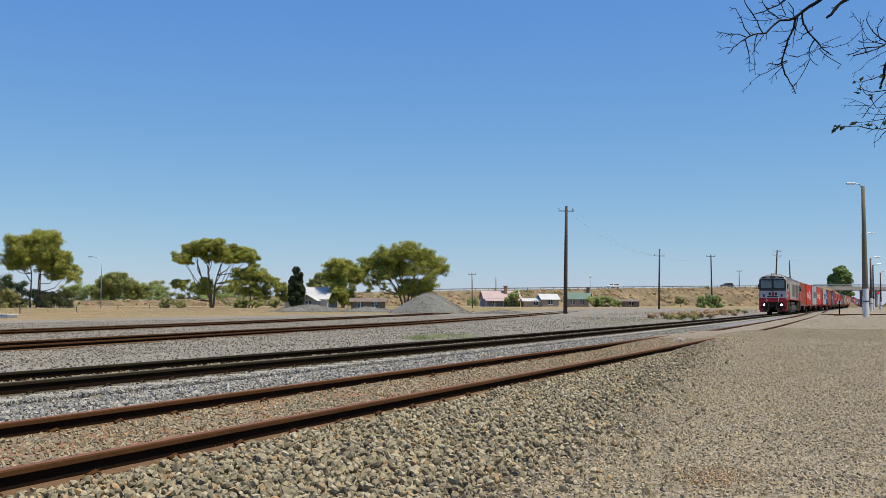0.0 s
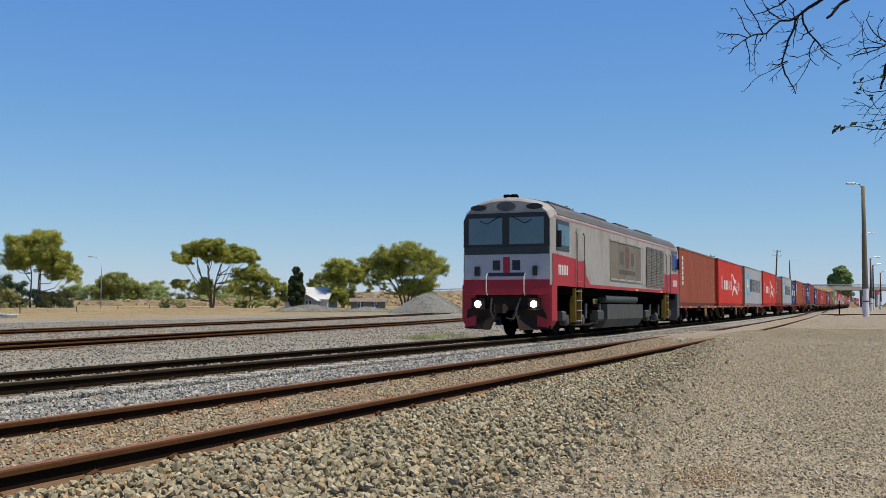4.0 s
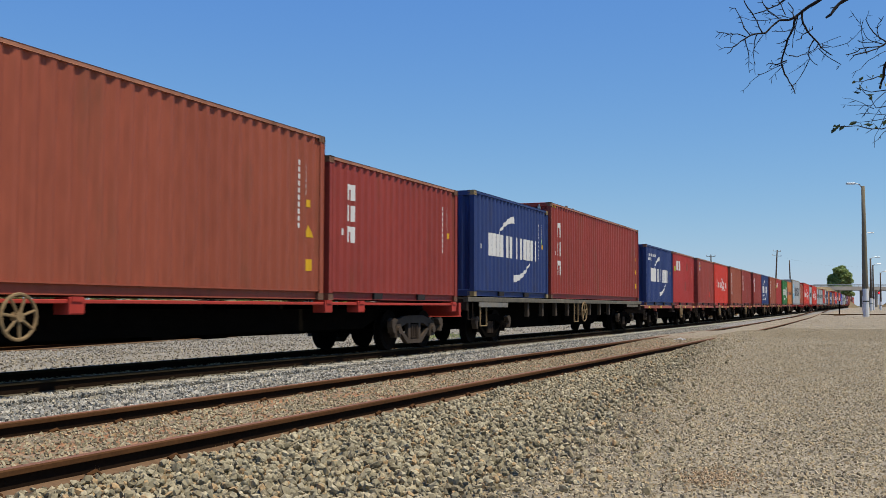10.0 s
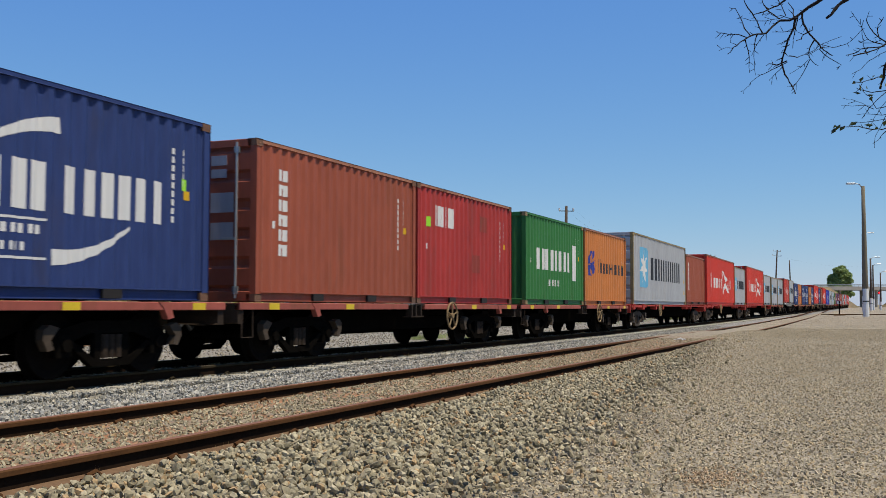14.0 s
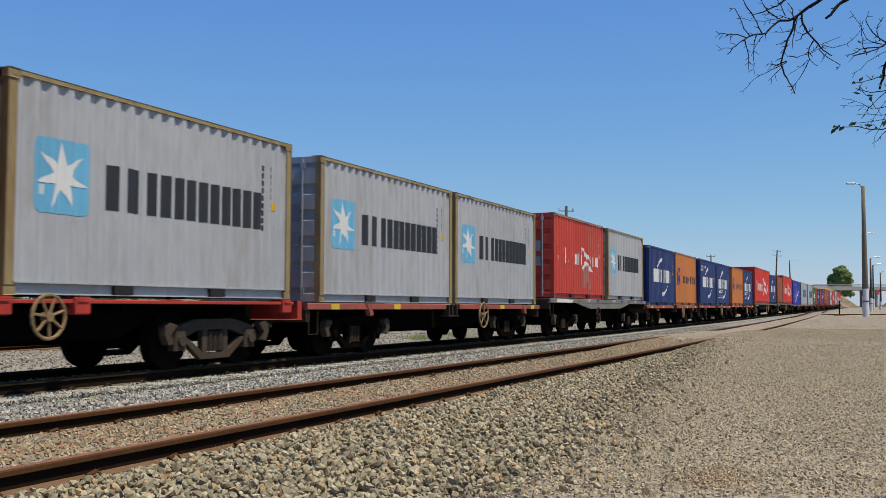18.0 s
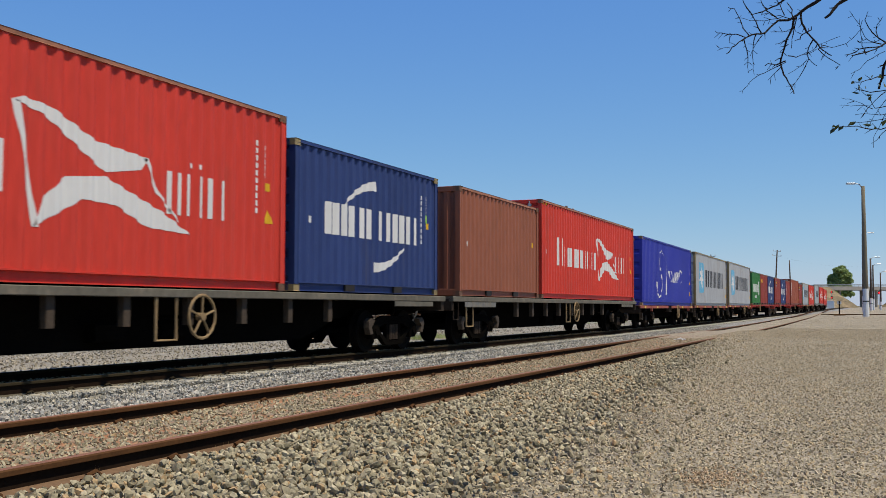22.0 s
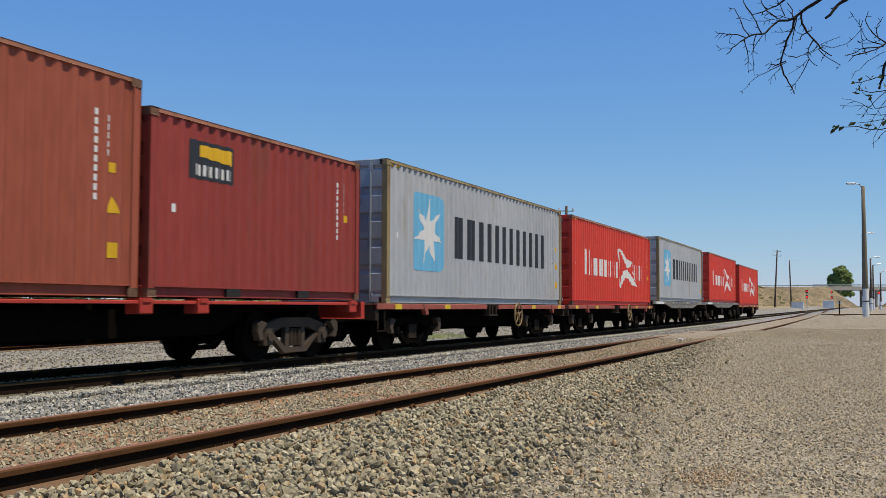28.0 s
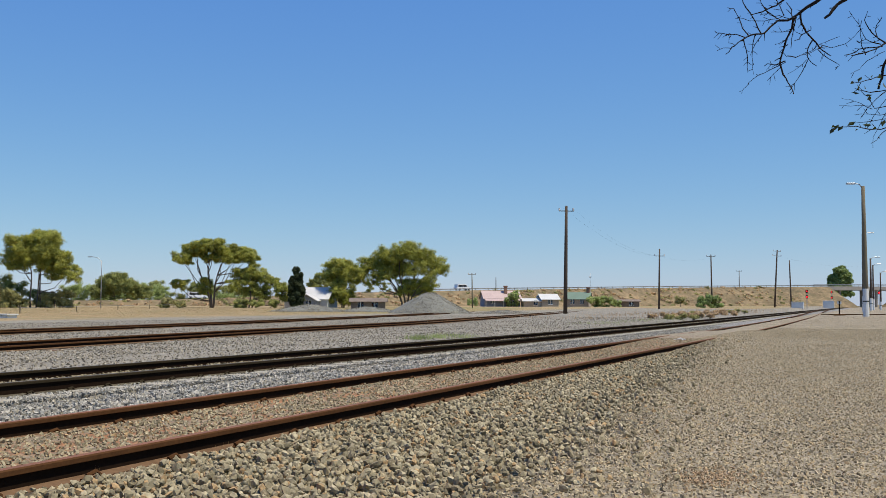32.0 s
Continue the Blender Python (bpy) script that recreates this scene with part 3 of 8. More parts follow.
stones("siding_ballast", "dusty small stones between the siding rails", ST_BROWN,
       laid(-6.35, -4.15, 3.4, 29, 0.036, off_rails, 0.008, 0.50, 6, None, 0.03), 0.018, 0.046, 0.4)
stones("loose_gravel", "fine brown gravel strewn over packed earth", ST_FINE,
       laid(-4.6, 1.7, 3.5, 48, 0.030, lambda x, y, r: x > shingle_edge(y) - 0.9 and x < 0.4 + 0.02 * y, 0.0, 0.85, 7, None, 0.032), 0.012, 0.036, 0.36)
stones("yard_gravel", "grey gravel strewn over the yard", ST_YARD,
       laid(-44.0, -12.0, 8, 90, 0.095, lambda x, y, r: x > -11 - 0.85 * y, 0.0, 0.85, 8, None, 0.03), 0.030, 0.075, 0.30)
stones("crossing_gravel", "worn tan gravel over the crossing and the yard beyond", ST_FINE,
       laid(-4.2, 9.0, 22, 120, 0.10, lambda x, y, r: x < 1.0 + 0.035 * y and (y < 60 or x > -4.2), 0.0, 0.6, 21, None, 0.026), 0.02, 0.055, 0.45)
rnd = random.Random(12)
ST_ORANGE = stony("orange_grit", [(0.44, 0.31, 0.175), (0.40, 0.28, 0.16), (0.50, 0.36, 0.22)])
stones("orange_grit", "patch of orange-brown grit spilt on packed earth", ST_ORANGE,
       [(x, y, surface_z(x, y) + 0.010) for x, y in ((-0.94 + rnd.gauss(0, 0.13), 6.45 + rnd.gauss(0, 0.2)) for _ in range(420))], 0.010, 0.024, 0.3)


# ---- road embankment, guard rail and bridge ----
EARTH = mat("dry_grass_bank", (0.265, 0.192, 0.105), 0.95, 0, 0.7, 0.16, 1.1, 0.35, 0.7, (0.12, 0.108, 0.05), 1.0)
RAILDULL = mat("dull_galvanised_beam", (0.30, 0.29, 0.27), 0.6, 0.3, 0.15, 0.5, 6.0)
BITUMEN = mat("grey_bitumen", (0.06, 0.06, 0.06), 0.9, 0, 0.2, 0.5, 20.0)
BRIDGE_CONC = mat("bridge_concrete", (0.36, 0.33, 0.29), 0.9, 0, 0.15, 0.6, 8.0, 0.004, 20.0, (0.2, 0.18, 0.15), 0.3)
# plan line of the road: (x, y, height of its crest), from the fields up to the bridge and on
ROAD = [(-1150, -330, 2.2), (-700, -120, 2.2), (-420, 30, 2.2), (-260, 130, 2.2), (-189, 183, 2.55), (-162, 217, 3.2), (-136, 244, 4.9), (-110, 275, 6.1), (-80, 330, 7.5), (-50, 373, 8.5), (-20, 403, 9.0), (8, 428, 9.2), (60, 470, 9.0), (200, 580, 7.5), (420, 760, 5.0), (900, 1150, 2.0)]
BRIDGE = (10.02, 11.25)     # the stretch of the list above that the bridge carries


def road_at(s):
    """Point s metres along the road, with its direction."""
    for a, b in zip(ROAD_FINE, ROAD_FINE[1:]):
        d = (b - a).length
        if s <= d or b is ROAD_FINE[-1]:
            return a + (b - a) * (s / d), (b - a).normalized()
        s -= d


def catmull(pts, k=6):
    out = []
    for i in range(len(pts) - 1):
        p0, p1, p2, p3 = pts[max(0, i - 1)], pts[i], pts[i + 1], pts[min(len(pts) - 1, i + 2)]
        for j in range(k):
            t = j / k
            out.append(0.5 * ((2 * p1) + (p2 - p0) * t + (2 * p0 - 5 * p1 + 4 * p2 - p3) * t * t + (3 * p1 - p0 - 3 * p2 + p3) * t**3))
    return out + [pts[-1]]


ROAD_FINE = catmull([Vector(p) for p in ROAD])


def build_road():
    n = len(ROAD_FINE)

    def bank(i0, i1):
        vs, fs = [], []
        for i in range(i0, i1):
            p = ROAD_FINE[i]
            d = (ROAD_FINE[min(n - 1, i + 1)] - ROAD_FINE[max(0, i - 1)])
            d = Vector((d.x, d.y)).normalized()
            r = Vector((d.y, -d.x))
            row = []
            for side in (1, -1):
                seg = []
                for f in (0.0, 0.35, 0.7, 1.0):
                    base = 0.2
                    run_ = 5.6 + (p.z - base) * 2.0 * f + noise.noise(Vector((i * 0.7, f * 3, side))) * 0.9 * (f > 0)
                    seg.append((p.x + r.x * run_ * side, p.y + r.y * run_ * side, p.z - 0.04 - (p.z - base) * f + noise.noise(Vector((i * 0.9, f * 5, side + 9))) * 0.2 * (0 < f < 1)))
                row += seg if side == 1 else seg[::-1]
            row = row[:4][::-1] + row[4:][::-1]
            vs += row
        for i in range(i1 - i0 - 1):
            fs += [(i * 8 + k, i * 8 + k + 1, (i + 1) * 8 + k + 1, (i + 1) * 8 + k) for k in range(7)]
        e0 = (i1 - i0 - 1) * 8
        fs += [tuple(range(8)), tuple(range(e0, e0 + 8))]
        return Shape().add(vs, fs)

    a, b = int(BRIDGE[0] * 6), int(BRIDGE[1] * 6)
    for i0, i1 in ((0, a + 1), (b, n)):
        solo("embankment", bank(i0, i1), EARTH, "dry brown grassy road embankment", kind="structure", smooth=True)
    vs, fs = [], []
    for i, p in enumerate(ROAD_FINE):
        d = (ROAD_FINE[min(n - 1, i + 1)] - ROAD_FINE[max(0, i - 1)])
        d = Vector((d.x, d.y)).normalized()
        r = Vector((d.y, -d.x))
        vs += [(p.x + r.x * w, p.y + r.y * w, p.z + z) for w, z in ((4.2, 0.0), (-4.2, 0.0), (-4.2, -0.25), (4.2, -0.25))]
    for i in range(n - 1):
        fs += [(i * 4 + k, i * 4 + (k + 1) % 4, (i + 1) * 4 + (k + 1) % 4, (i + 1) * 4 + k) for k in range(4)]
    solo("road", Shape().add(vs, fs), BITUMEN, "grey bitumen road on the embankment", kind="structure")
    g = thing("guard_rail", "long galvanised guard rail along the road's edge", "guard rail", kind="structure")

    def edge(w, z, i0, i1):
        out = []
        for i in range(i0, i1):
            p = ROAD_FINE[i]
            d = (ROAD_FINE[min(n - 1, i + 1)] - ROAD_FINE[max(0, i - 1)])
            d = Vector((d.x, d.y)).normalized()
            out.append((p.x + d.y * w, p.y - d.x * w, p.z + z))
        return out
    rail = edge(4.9, 0.30, 40, a + 1)
    part("beam", sweep([(-0.04, 0), (0.04, 0.02), (0.0, 0.1), (0.06, 0.13), (0.0, 0.19), (0.04, 0.25), (-0.04, 0.26)], rail), RAILDULL, g)
    for (x0, y0, z0), (x1, y1, z1) in zip(rail, rail[1:]):
        for k in range(2):
            t = k / 2
            part("post", lambda: Shape().box(-0.06, 0.06, -0.06, 0.06, -0.65, 0.3), POLEPALE, g, key="guardpost", m=pose(x0 + (x1 - x0) * t, y0 + (y1 - y0) * t, z0 + (z1 - z0) * t))
    # the bridge: deck, edge beams, parapet rails, two piers, sloped paving
    br = thing("road_bridge", "concrete road bridge over the railway", "bridge", kind="structure")
    path = [ROAD_FINE[i] for i in range(a - 1, b + 2)]
    flat = [(p.x, p.y, p.z) for p in path]
    part("deck", sweep([(-5.4, -0.9), (5.4, -0.9), (5.4, -0.26), (-5.4, -0.26)], flat), BRIDGE_CONC, br)
    for w in (-5.4, 5.4):
        part("edge_beam", sweep([(w - 0.2, -1.25), (w + 0.2, -1.25), (w + 0.2, 0.15), (w - 0.2, 0.15)], flat), BRIDGE_CONC, br)
        part("parapet_rail", sweep([(w - 0.05, 0.8), (w + 0.05, 0.8), (w + 0.05, 0.95), (w - 0.05, 0.95)], flat), GALV, br)
        for p, q in zip(path, path[1:]):
            d = (q - p).normalized()
            c = p + Vector((d.y, -d.x, 0)) * w
            part("parapet_post", lambda: Shape().box(-0.07, 0.07, -0.07, 0.07, 0.1, 0.85), GALV, br, key="parapetpost", m=pose(c.x, c.y, c.z))
    for k in (0.30, 0.62):
        p = path[int(k * (len(path) - 1))]
        d = (path[-1] - path[0]).normalized()
        for w in (-4, 0, 4):
            c = p + Vector((d.y, -d.x, 0)) * w
            part("pier", lambda: Shape().cyl((0, 0, -4.6), "z", 0.55, 7.6, 12), BRIDGE_CONC, br, key="pier", m=pose(c.x, c.y, c.z))


build_road()

# ---- trees and bushes ----
BARK = mat("pale_gum_bark", (0.16, 0.125, 0.095), 0.9, 0, 0.35, 0.8, 8.0, 0.01, 10.0, (0.12, 0.09, 0.07), 0.5, (3, 3, 0.5))
BARKDARK = mat("dark_twig_bark", (0.014, 0.010, 0.009), 0.95, 0, 0.3, 2.0, 30.0, 0.002, 60.0)


def leafy(name, a, b, c):
    """Leaves that let some light through."""
    m = stony(name, [a, b, c, b, a, b], 0.6, 0.8)
    n, l = m.node_tree.nodes, m.node_tree.links
    pr, tr, mx = n["Principled BSDF"], n.new("ShaderNodeBsdfTranslucent"), n.new("ShaderNodeMixShader")
    mx.inputs[0].default_value = 0.35
    src = pr.inputs["Base Color"].links[0].from_socket
    l.new(src, tr.inputs[0])
    l.new(pr.outputs[0], mx.inputs[1])
    l.new(tr.outputs[0], mx.inputs[2])
    l.new(mx.outputs[0], n["Material Output"].inputs[0])
    return m


LEAF_GUM = leafy("gum_leaves", (0.42, 0.43, 0.075), (0.34, 0.37, 0.08), (0.54, 0.50, 0.09))
LEAF_DARK = leafy("dark_gum_leaves", (0.29, 0.32, 0.10), (0.35, 0.37, 0.11), (0.42, 0.42, 0.12))
LEAF_BUSH = leafy("bush_leaves", (0.34, 0.44, 0.14), (0.42, 0.50, 0.17), (0.50, 0.55, 0.21))
LEAF_DRY = leafy("dry_brush_leaves", (0.56, 0.38, 0.21), (0.66, 0.48, 0.28), (0.46, 0.33, 0.18))
LEAF_SCRUB = leafy("olive_scrub_leaves", (0.33, 0.33, 0.13), (0.42, 0.40, 0.15), (0.48, 0.44, 0.18))
LEAF_POPLAR = leafy("poplar_leaves", (0.24, 0.34, 0.11), (0.30, 0.40, 0.13), (0.36, 0.45, 0.16))
LEAF_CYPRESS = leafy("cypress_leaves", (0.04, 0.06, 0.025), (0.06, 0.08, 0.03), (0.03, 0.045, 0.02))
LEAF_STRAW = leafy("dry_grass_blades", (0.42, 0.30, 0.145), (0.48, 0.36, 0.18), (0.36, 0.28, 0.12))


def leaf_cloud(blobs, per, size, seed, hollow=0.35):
    """Small bent leaves in clumps: blobs of (x, y, z, rx, ry, rz)."""
    rng = np.random.RandomState(seed)
    vol = np.array([b[3] * b[5] for b in blobs])
    V, F = [], []
    total = 0
    for b, w in zip(blobs, vol / vol.max()):
        k = max(20, int(per * w))
        d = rng.normal(size=(k, 3))
        d /= np.linalg.norm(d, axis=1, keepdims=True)
        r = (hollow + (1 - hollow) * rng.rand(k, 1)) * (1 + 0.18 * np.sin(d[:, :1] * 7 + d[:, 2:] * 5 + seed))
        c = np.array(b[:3]) + d * r * np.array(b[3:])
        face = rng.normal(size=(k, 3)) * 0.5 + d * 0.85 + np.array((0.25, -0.1, 0.55))
        face /= np.linalg.norm(face, axis=1, keepdims=True)
        u = np.cross(face, rng.normal(size=(k, 3)))
        u /= np.linalg.norm(u, axis=1, keepdims=True)
        v = np.cross(face, u)
        v /= np.linalg.norm(v, axis=1, keepdims=True)
        s = size * rng.uniform(0.6, 1.4, (k, 1))
        q = np.stack([c - u * s, c + v * s * 0.45, c + u * s, c - v * s * 0.45], 1)
        V.append(q.reshape(-1, 3))
        F.append(np.arange(k * 4).reshape(k, 4) + total)
        total += k * 4
    return np.concatenate(V), np.concatenate(F)


def leaf_mesh(name, blobs, per, size, seed, material, parent, hollow=0.35):
    v, f = leaf_cloud(blobs, per, size, seed, hollow)
    me = bpy.data.meshes.new(name)
    me.from_pydata(v.tolist(), [], f.tolist())
    me.materials.append(material)
    ob = new(name, me)
    ob.parent = parent
    ob["kind"] = "stuff"
    return ob


VIEW = Vector((-math.sin(yaw), math.cos(yaw), 0))
RIGHT = Vector((math.cos(yaw), math.sin(yaw), 0))


def tree(name, label, x, y, trunks, blobs, leaf, bark, per=420, size=0.34, seed=1):
    """trunks: (sideways at foot, sideways at top, height, radius); blobs: (sideways, height, radius, rise)."""
    e = thing(name, label, "tree", at=(x, y, ground_z(x, y)))
    rnd = random.Random(seed)
    tr = Shape()
    tops = []
    for a, b, h, r in trunks:
        dep = rnd.uniform(-1, 1)
        pts = []
        for i in range(7):
            t = i / 6
            q = RIGHT * (a + (b - a) * t**1.4 + 0.45 * math.sin(t * 6 + a * 3) * t) + VIEW * dep * t * 1.5
            pts.append((q.x, q.y, -0.3 + (h + 0.3) * t))
        tr.tube(pts, [0.5 * r * (1 - 0.7 * i / 6) for i in range(7)], 8)
        tops.append((pts, r))
    big = []
    for s, z, r, up in blobs:
        r, up = r * 1.16, up * 1.55
        dep = rnd.uniform(-0.8, 0.8) * r
        c = RIGHT * s + VIEW * dep
        pts, r0 = min(tops, key=lambda q: abs(q[0][4][2] - z * 0.55) + abs(Vector(q[0][6]).dot(RIGHT) - s))
        a = Vector(pts[rnd.choice((2, 3, 4))])
        if a.z > z - 0.3:
            a = Vector(pts[1])
        b = Vector((c.x, c.y, z - up * 0.2))
        mid = a.lerp(b, 0.5) + Vector((0, 0, -0.16 * (b - a).length)) + RIGHT * rnd.uniform(-0.7, 0.7)
        tr.tube([a, a.lerp(mid, 0.5) + Vector((0, 0, -0.05)), mid, mid.lerp(b, 0.6), b], [r0 * 0.27, r0 * 0.22, r0 * 0.17, r0 * 0.12, r0 * 0.06], 6)
        k = max(12, int(24 * r * up / 2.0))
        for _ in range(k):
            th, ph = rnd.uniform(0, 2 * math.pi), rnd.uniform(-0.75, 1)
            k2 = rnd.uniform(0.25, 1.0)
            o = RIGHT * (math.cos(th) * r * k2) + VIEW * (math.sin(th) * r * k2)
            q = rnd.uniform(0.17, 0.36)
            big.append((c.x + o.x, c.y + o.y, z + ph * up * 0.8, r * q + 0.2, r * q + 0.2, up * q * 0.8 + 0.15))
            tr.tube([b, b.lerp(Vector(big[-1][:3]), 0.5) + Vector((0, 0, -0.1)), Vector(big[-1][:3])], [r0 * 0.10, r0 * 0.05, 0.012], 5)
    part("trunk", tr, bark, e, smooth=True)
    leaf_mesh("crown", big, per, size, seed, leaf, e)
    return e


def bush(name, label, x, y, blobs, leaf, seed=1, per=500, size=0.25, category="bush"):
    e = thing(name, label, category, at=(x, y, ground_z(x, y)))
    rnd = random.Random(seed)
    big = []
    for s, z, r, up in blobs:
        for _ in range(max(5, int(9 * r))):
            o = RIGHT * (s + rnd.uniform(-0.8, 0.8) * r) + VIEW * rnd.uniform(-0.6, 0.6) * r
            big.append((o.x, o.y, 0.1 + (z + 0.6 * up) * rnd.random() ** 0.8, r * 0.30 + 0.15, r * 0.30 + 0.15, up * 0.32 + 0.12))
        c = RIGHT * s
        part("stem", Shape().tube([(c.x * 0.8, c.y * 0.8, -0.2), (c.x, c.y, z * 0.6), (c.x, c.y, z)], [0.09, 0.06, 0.02], 6), BARK, e)
    leaf_mesh("foliage", big, per, size, seed, leaf, e, 0.2)
    return e


tree("gum_tree", "tall spreading gum tree with dense olive-green crown", -133, 133.5, [(-0.6, -0.8, 9, 0.35), (0.4, 1.6, 8.5, 0.3), (1.2, -0.2, 9.5, 0.32)],
     [(-3.2, 7.9, 1.6, 1.2), (-2.0, 10.2, 2.0, 1.5), (0.6, 11.2, 2.4, 1.6), (2.8, 10.2, 2.0, 1.6), (4.3, 8.2, 1.8, 1.4), (0.2, 8.6, 2.2, 1.6), (2.4, 7.6, 2.0, 1.3), (5.6, 6.4, 1.8, 0.9), (7.0, 5.2, 1.4, 0.8), (3.6, 5.6, 1.5, 0.8), (-5.0, 8.0, 1.1, 1.0)], LEAF_GUM, BARK, 300, 0.14, 11)
tree("gum_tree", "umbrella-shaped gum tree with open limbs and flat crown", -114.3, 157.8, [(0.2, -2.6, 9.0, 0.42), (0.3, -0.6, 9.6, 0.4), (0.6, 2.0, 9.2, 0.42)],
     [(-5.2, 9.2, 1.4, 0.8), (-3.6, 10.4, 1.7, 1.0), (-1.4, 11.3, 1.9, 1.0), (0.9, 11.4, 1.9, 1.0), (2.8, 10.6, 1.7, 0.9), (4.8, 9.9, 1.9, 1.1), (6.9, 9.3, 1.7, 1.1), (-0.2, 9.2, 1.6, 0.8), (8.4, 7.9, 0.9, 0.6), (-2.6, 10.0, 1.7, 0.7), (1.9, 9.7, 1.6, 0.7), (5.8, 10.3, 1.6, 0.7), (3.9, 8.9, 1.5, 0.6), (7.9, 8.9, 1.2, 0.6), (-4.6, 8.6, 1.3, 0.5), (-6.4, 4.4, 1.4, 0.6), (-5.0, 4.6, 1.1, 0.5), (-0.9, 4.0, 1.3, 1.3)], LEAF_GUM, BARK, 300, 0.14, 12)
tree("gum_tree", "leaning gum tree with drooping dark foliage", -107.5, 160.5, [(0.0, 0.8, 6.5, 0.3), (0.5, 2.6, 5.5, 0.28)],
     [(-1.4, 5.6, 1.7, 1.2), (0.7, 6.0, 1.7, 1.1), (2.4, 5.5, 1.5, 1.0), (4.0, 4.6, 1.5, 0.9), (5.8, 3.9, 1.4, 0.8), (0.2, 3.5, 1.6, 1.1), (2.2, 2.7, 1.4, 1.0), (-2.6, 3.9, 1.2, 0.9), (6.8, 2.5, 1.3, 1.1), (8.6, 2.9, 1.2, 0.9)], LEAF_GUM, BARK, 230, 0.14, 13)
tree("gum_tree", "rounded gum tree behind the gravel heap", -96.5, 176.3, [(0.0, -0.8, 7, 0.32), (0.3, 1.2, 7, 0.3)],
     [(-2.0, 6.8, 1.8, 1.4), (0.0, 7.8, 2.0, 1.2), (1.9, 7.0, 1.8, 1.3), (0.3, 5.6, 1.9, 1.2), (3.2, 5.8, 1.4, 1.3), (-0.8, 2.6, 1.6, 1.5), (0.9, 2.0, 1.4, 1.4)], LEAF_GUM, BARK, 240, 0.14, 14)
tree("gum_tree", "large many-limbed gum tree behind the gravel heap", -85.5, 181.0, [(0.0, -4.4, 8.5, 0.45), (0.4, -1.0, 9.5, 0.42), (0.8, 3.0, 9.0, 0.42), (1.0, 5.0, 7.0, 0.35)],
     [(-6.6, 8.0, 1.8, 1.4), (-4.6, 9.2, 1.9, 1.5), (-2.2, 10.2, 2.0, 1.4), (0.2, 10.9, 2.0, 1.4), (2.2, 11.0, 1.9, 1.4), (4.0, 9.4, 2.0, 1.4), (6.2, 8.2, 1.9, 1.4), (7.6, 7.4, 1.2, 0.9), (-3.6, 6.8, 1.8, 1.2), (-0.8, 7.6, 2.0, 1.4), (2.0, 7.8, 1.9, 1.3), (5.2, 5.4, 1.7, 1.4), (1.0, 3.9, 2.2, 1.4), (3.6, 3.6, 2.0, 1.3), (-5.6, 5.2, 1.5, 1.0)], LEAF_GUM, BARK, 190, 0.14, 15)
tree("cypress", "slim dark green cypress beside the white house", -97.0, 159.8, [(0, 0, 5.5, 0.2)],
     [(0, 0.9, 1.0, 0.9), (0, 2.2, 1.1, 1.1), (0.05, 3.6, 1.1, 1.2), (0, 4.9, 0.95, 1.1), (0, 6.0, 0.6, 0.9)], LEAF_CYPRESS, BARKDARK, 800, 0.2, 16)
tree("poplar", "broad green tree beyond the road bridge", -14.0, 450.0, [(0, 0.3, 10, 0.5)],
     [(-1.9, 10.2, 2.0, 2.0), (0.4, 13.2, 2.2, 2.0), (2.2, 11.3, 1.9, 2.0), (0.2, 8.6, 2.6, 2.0), (1.0, 15.4, 1.4, 1.2), (-1.4, 6.5, 2.2, 1.7), (2.1, 6.5, 2.1, 1.7), (-0.9, 14.6, 1.3, 1.2)], LEAF_POPLAR, BARK, 230, 0.4, 17)
tree("distant_tree", "grey-green rounded tree beyond the fields", -199.0, 230.0, [(0, 0, 5, 0.3)],
     [(-2.6, 5.0, 2.4, 2.0), (0.4, 6.2, 2.6, 2.0), (3.4, 5.0, 2.4, 1.7), (6.4, 3.6, 2.0, 1.4), (-4.6, 3.6, 1.8, 1.4), (8.6, 3.4, 1.5, 1.4)], LEAF_DARK, BARK, 300, 0.2, 18)
tree("distant_tree", "small gum tree behind the houses", -118.0, 205.0, [(0, 0.5, 6.5, 0.2)], [(0.3, 6.5, 1.4, 0.8), (1.6, 5.4, 1.2, 0.7), (-1.2, 5.0, 1.3, 0.8)], LEAF_DARK, BARK, 150, 0.25, 19)
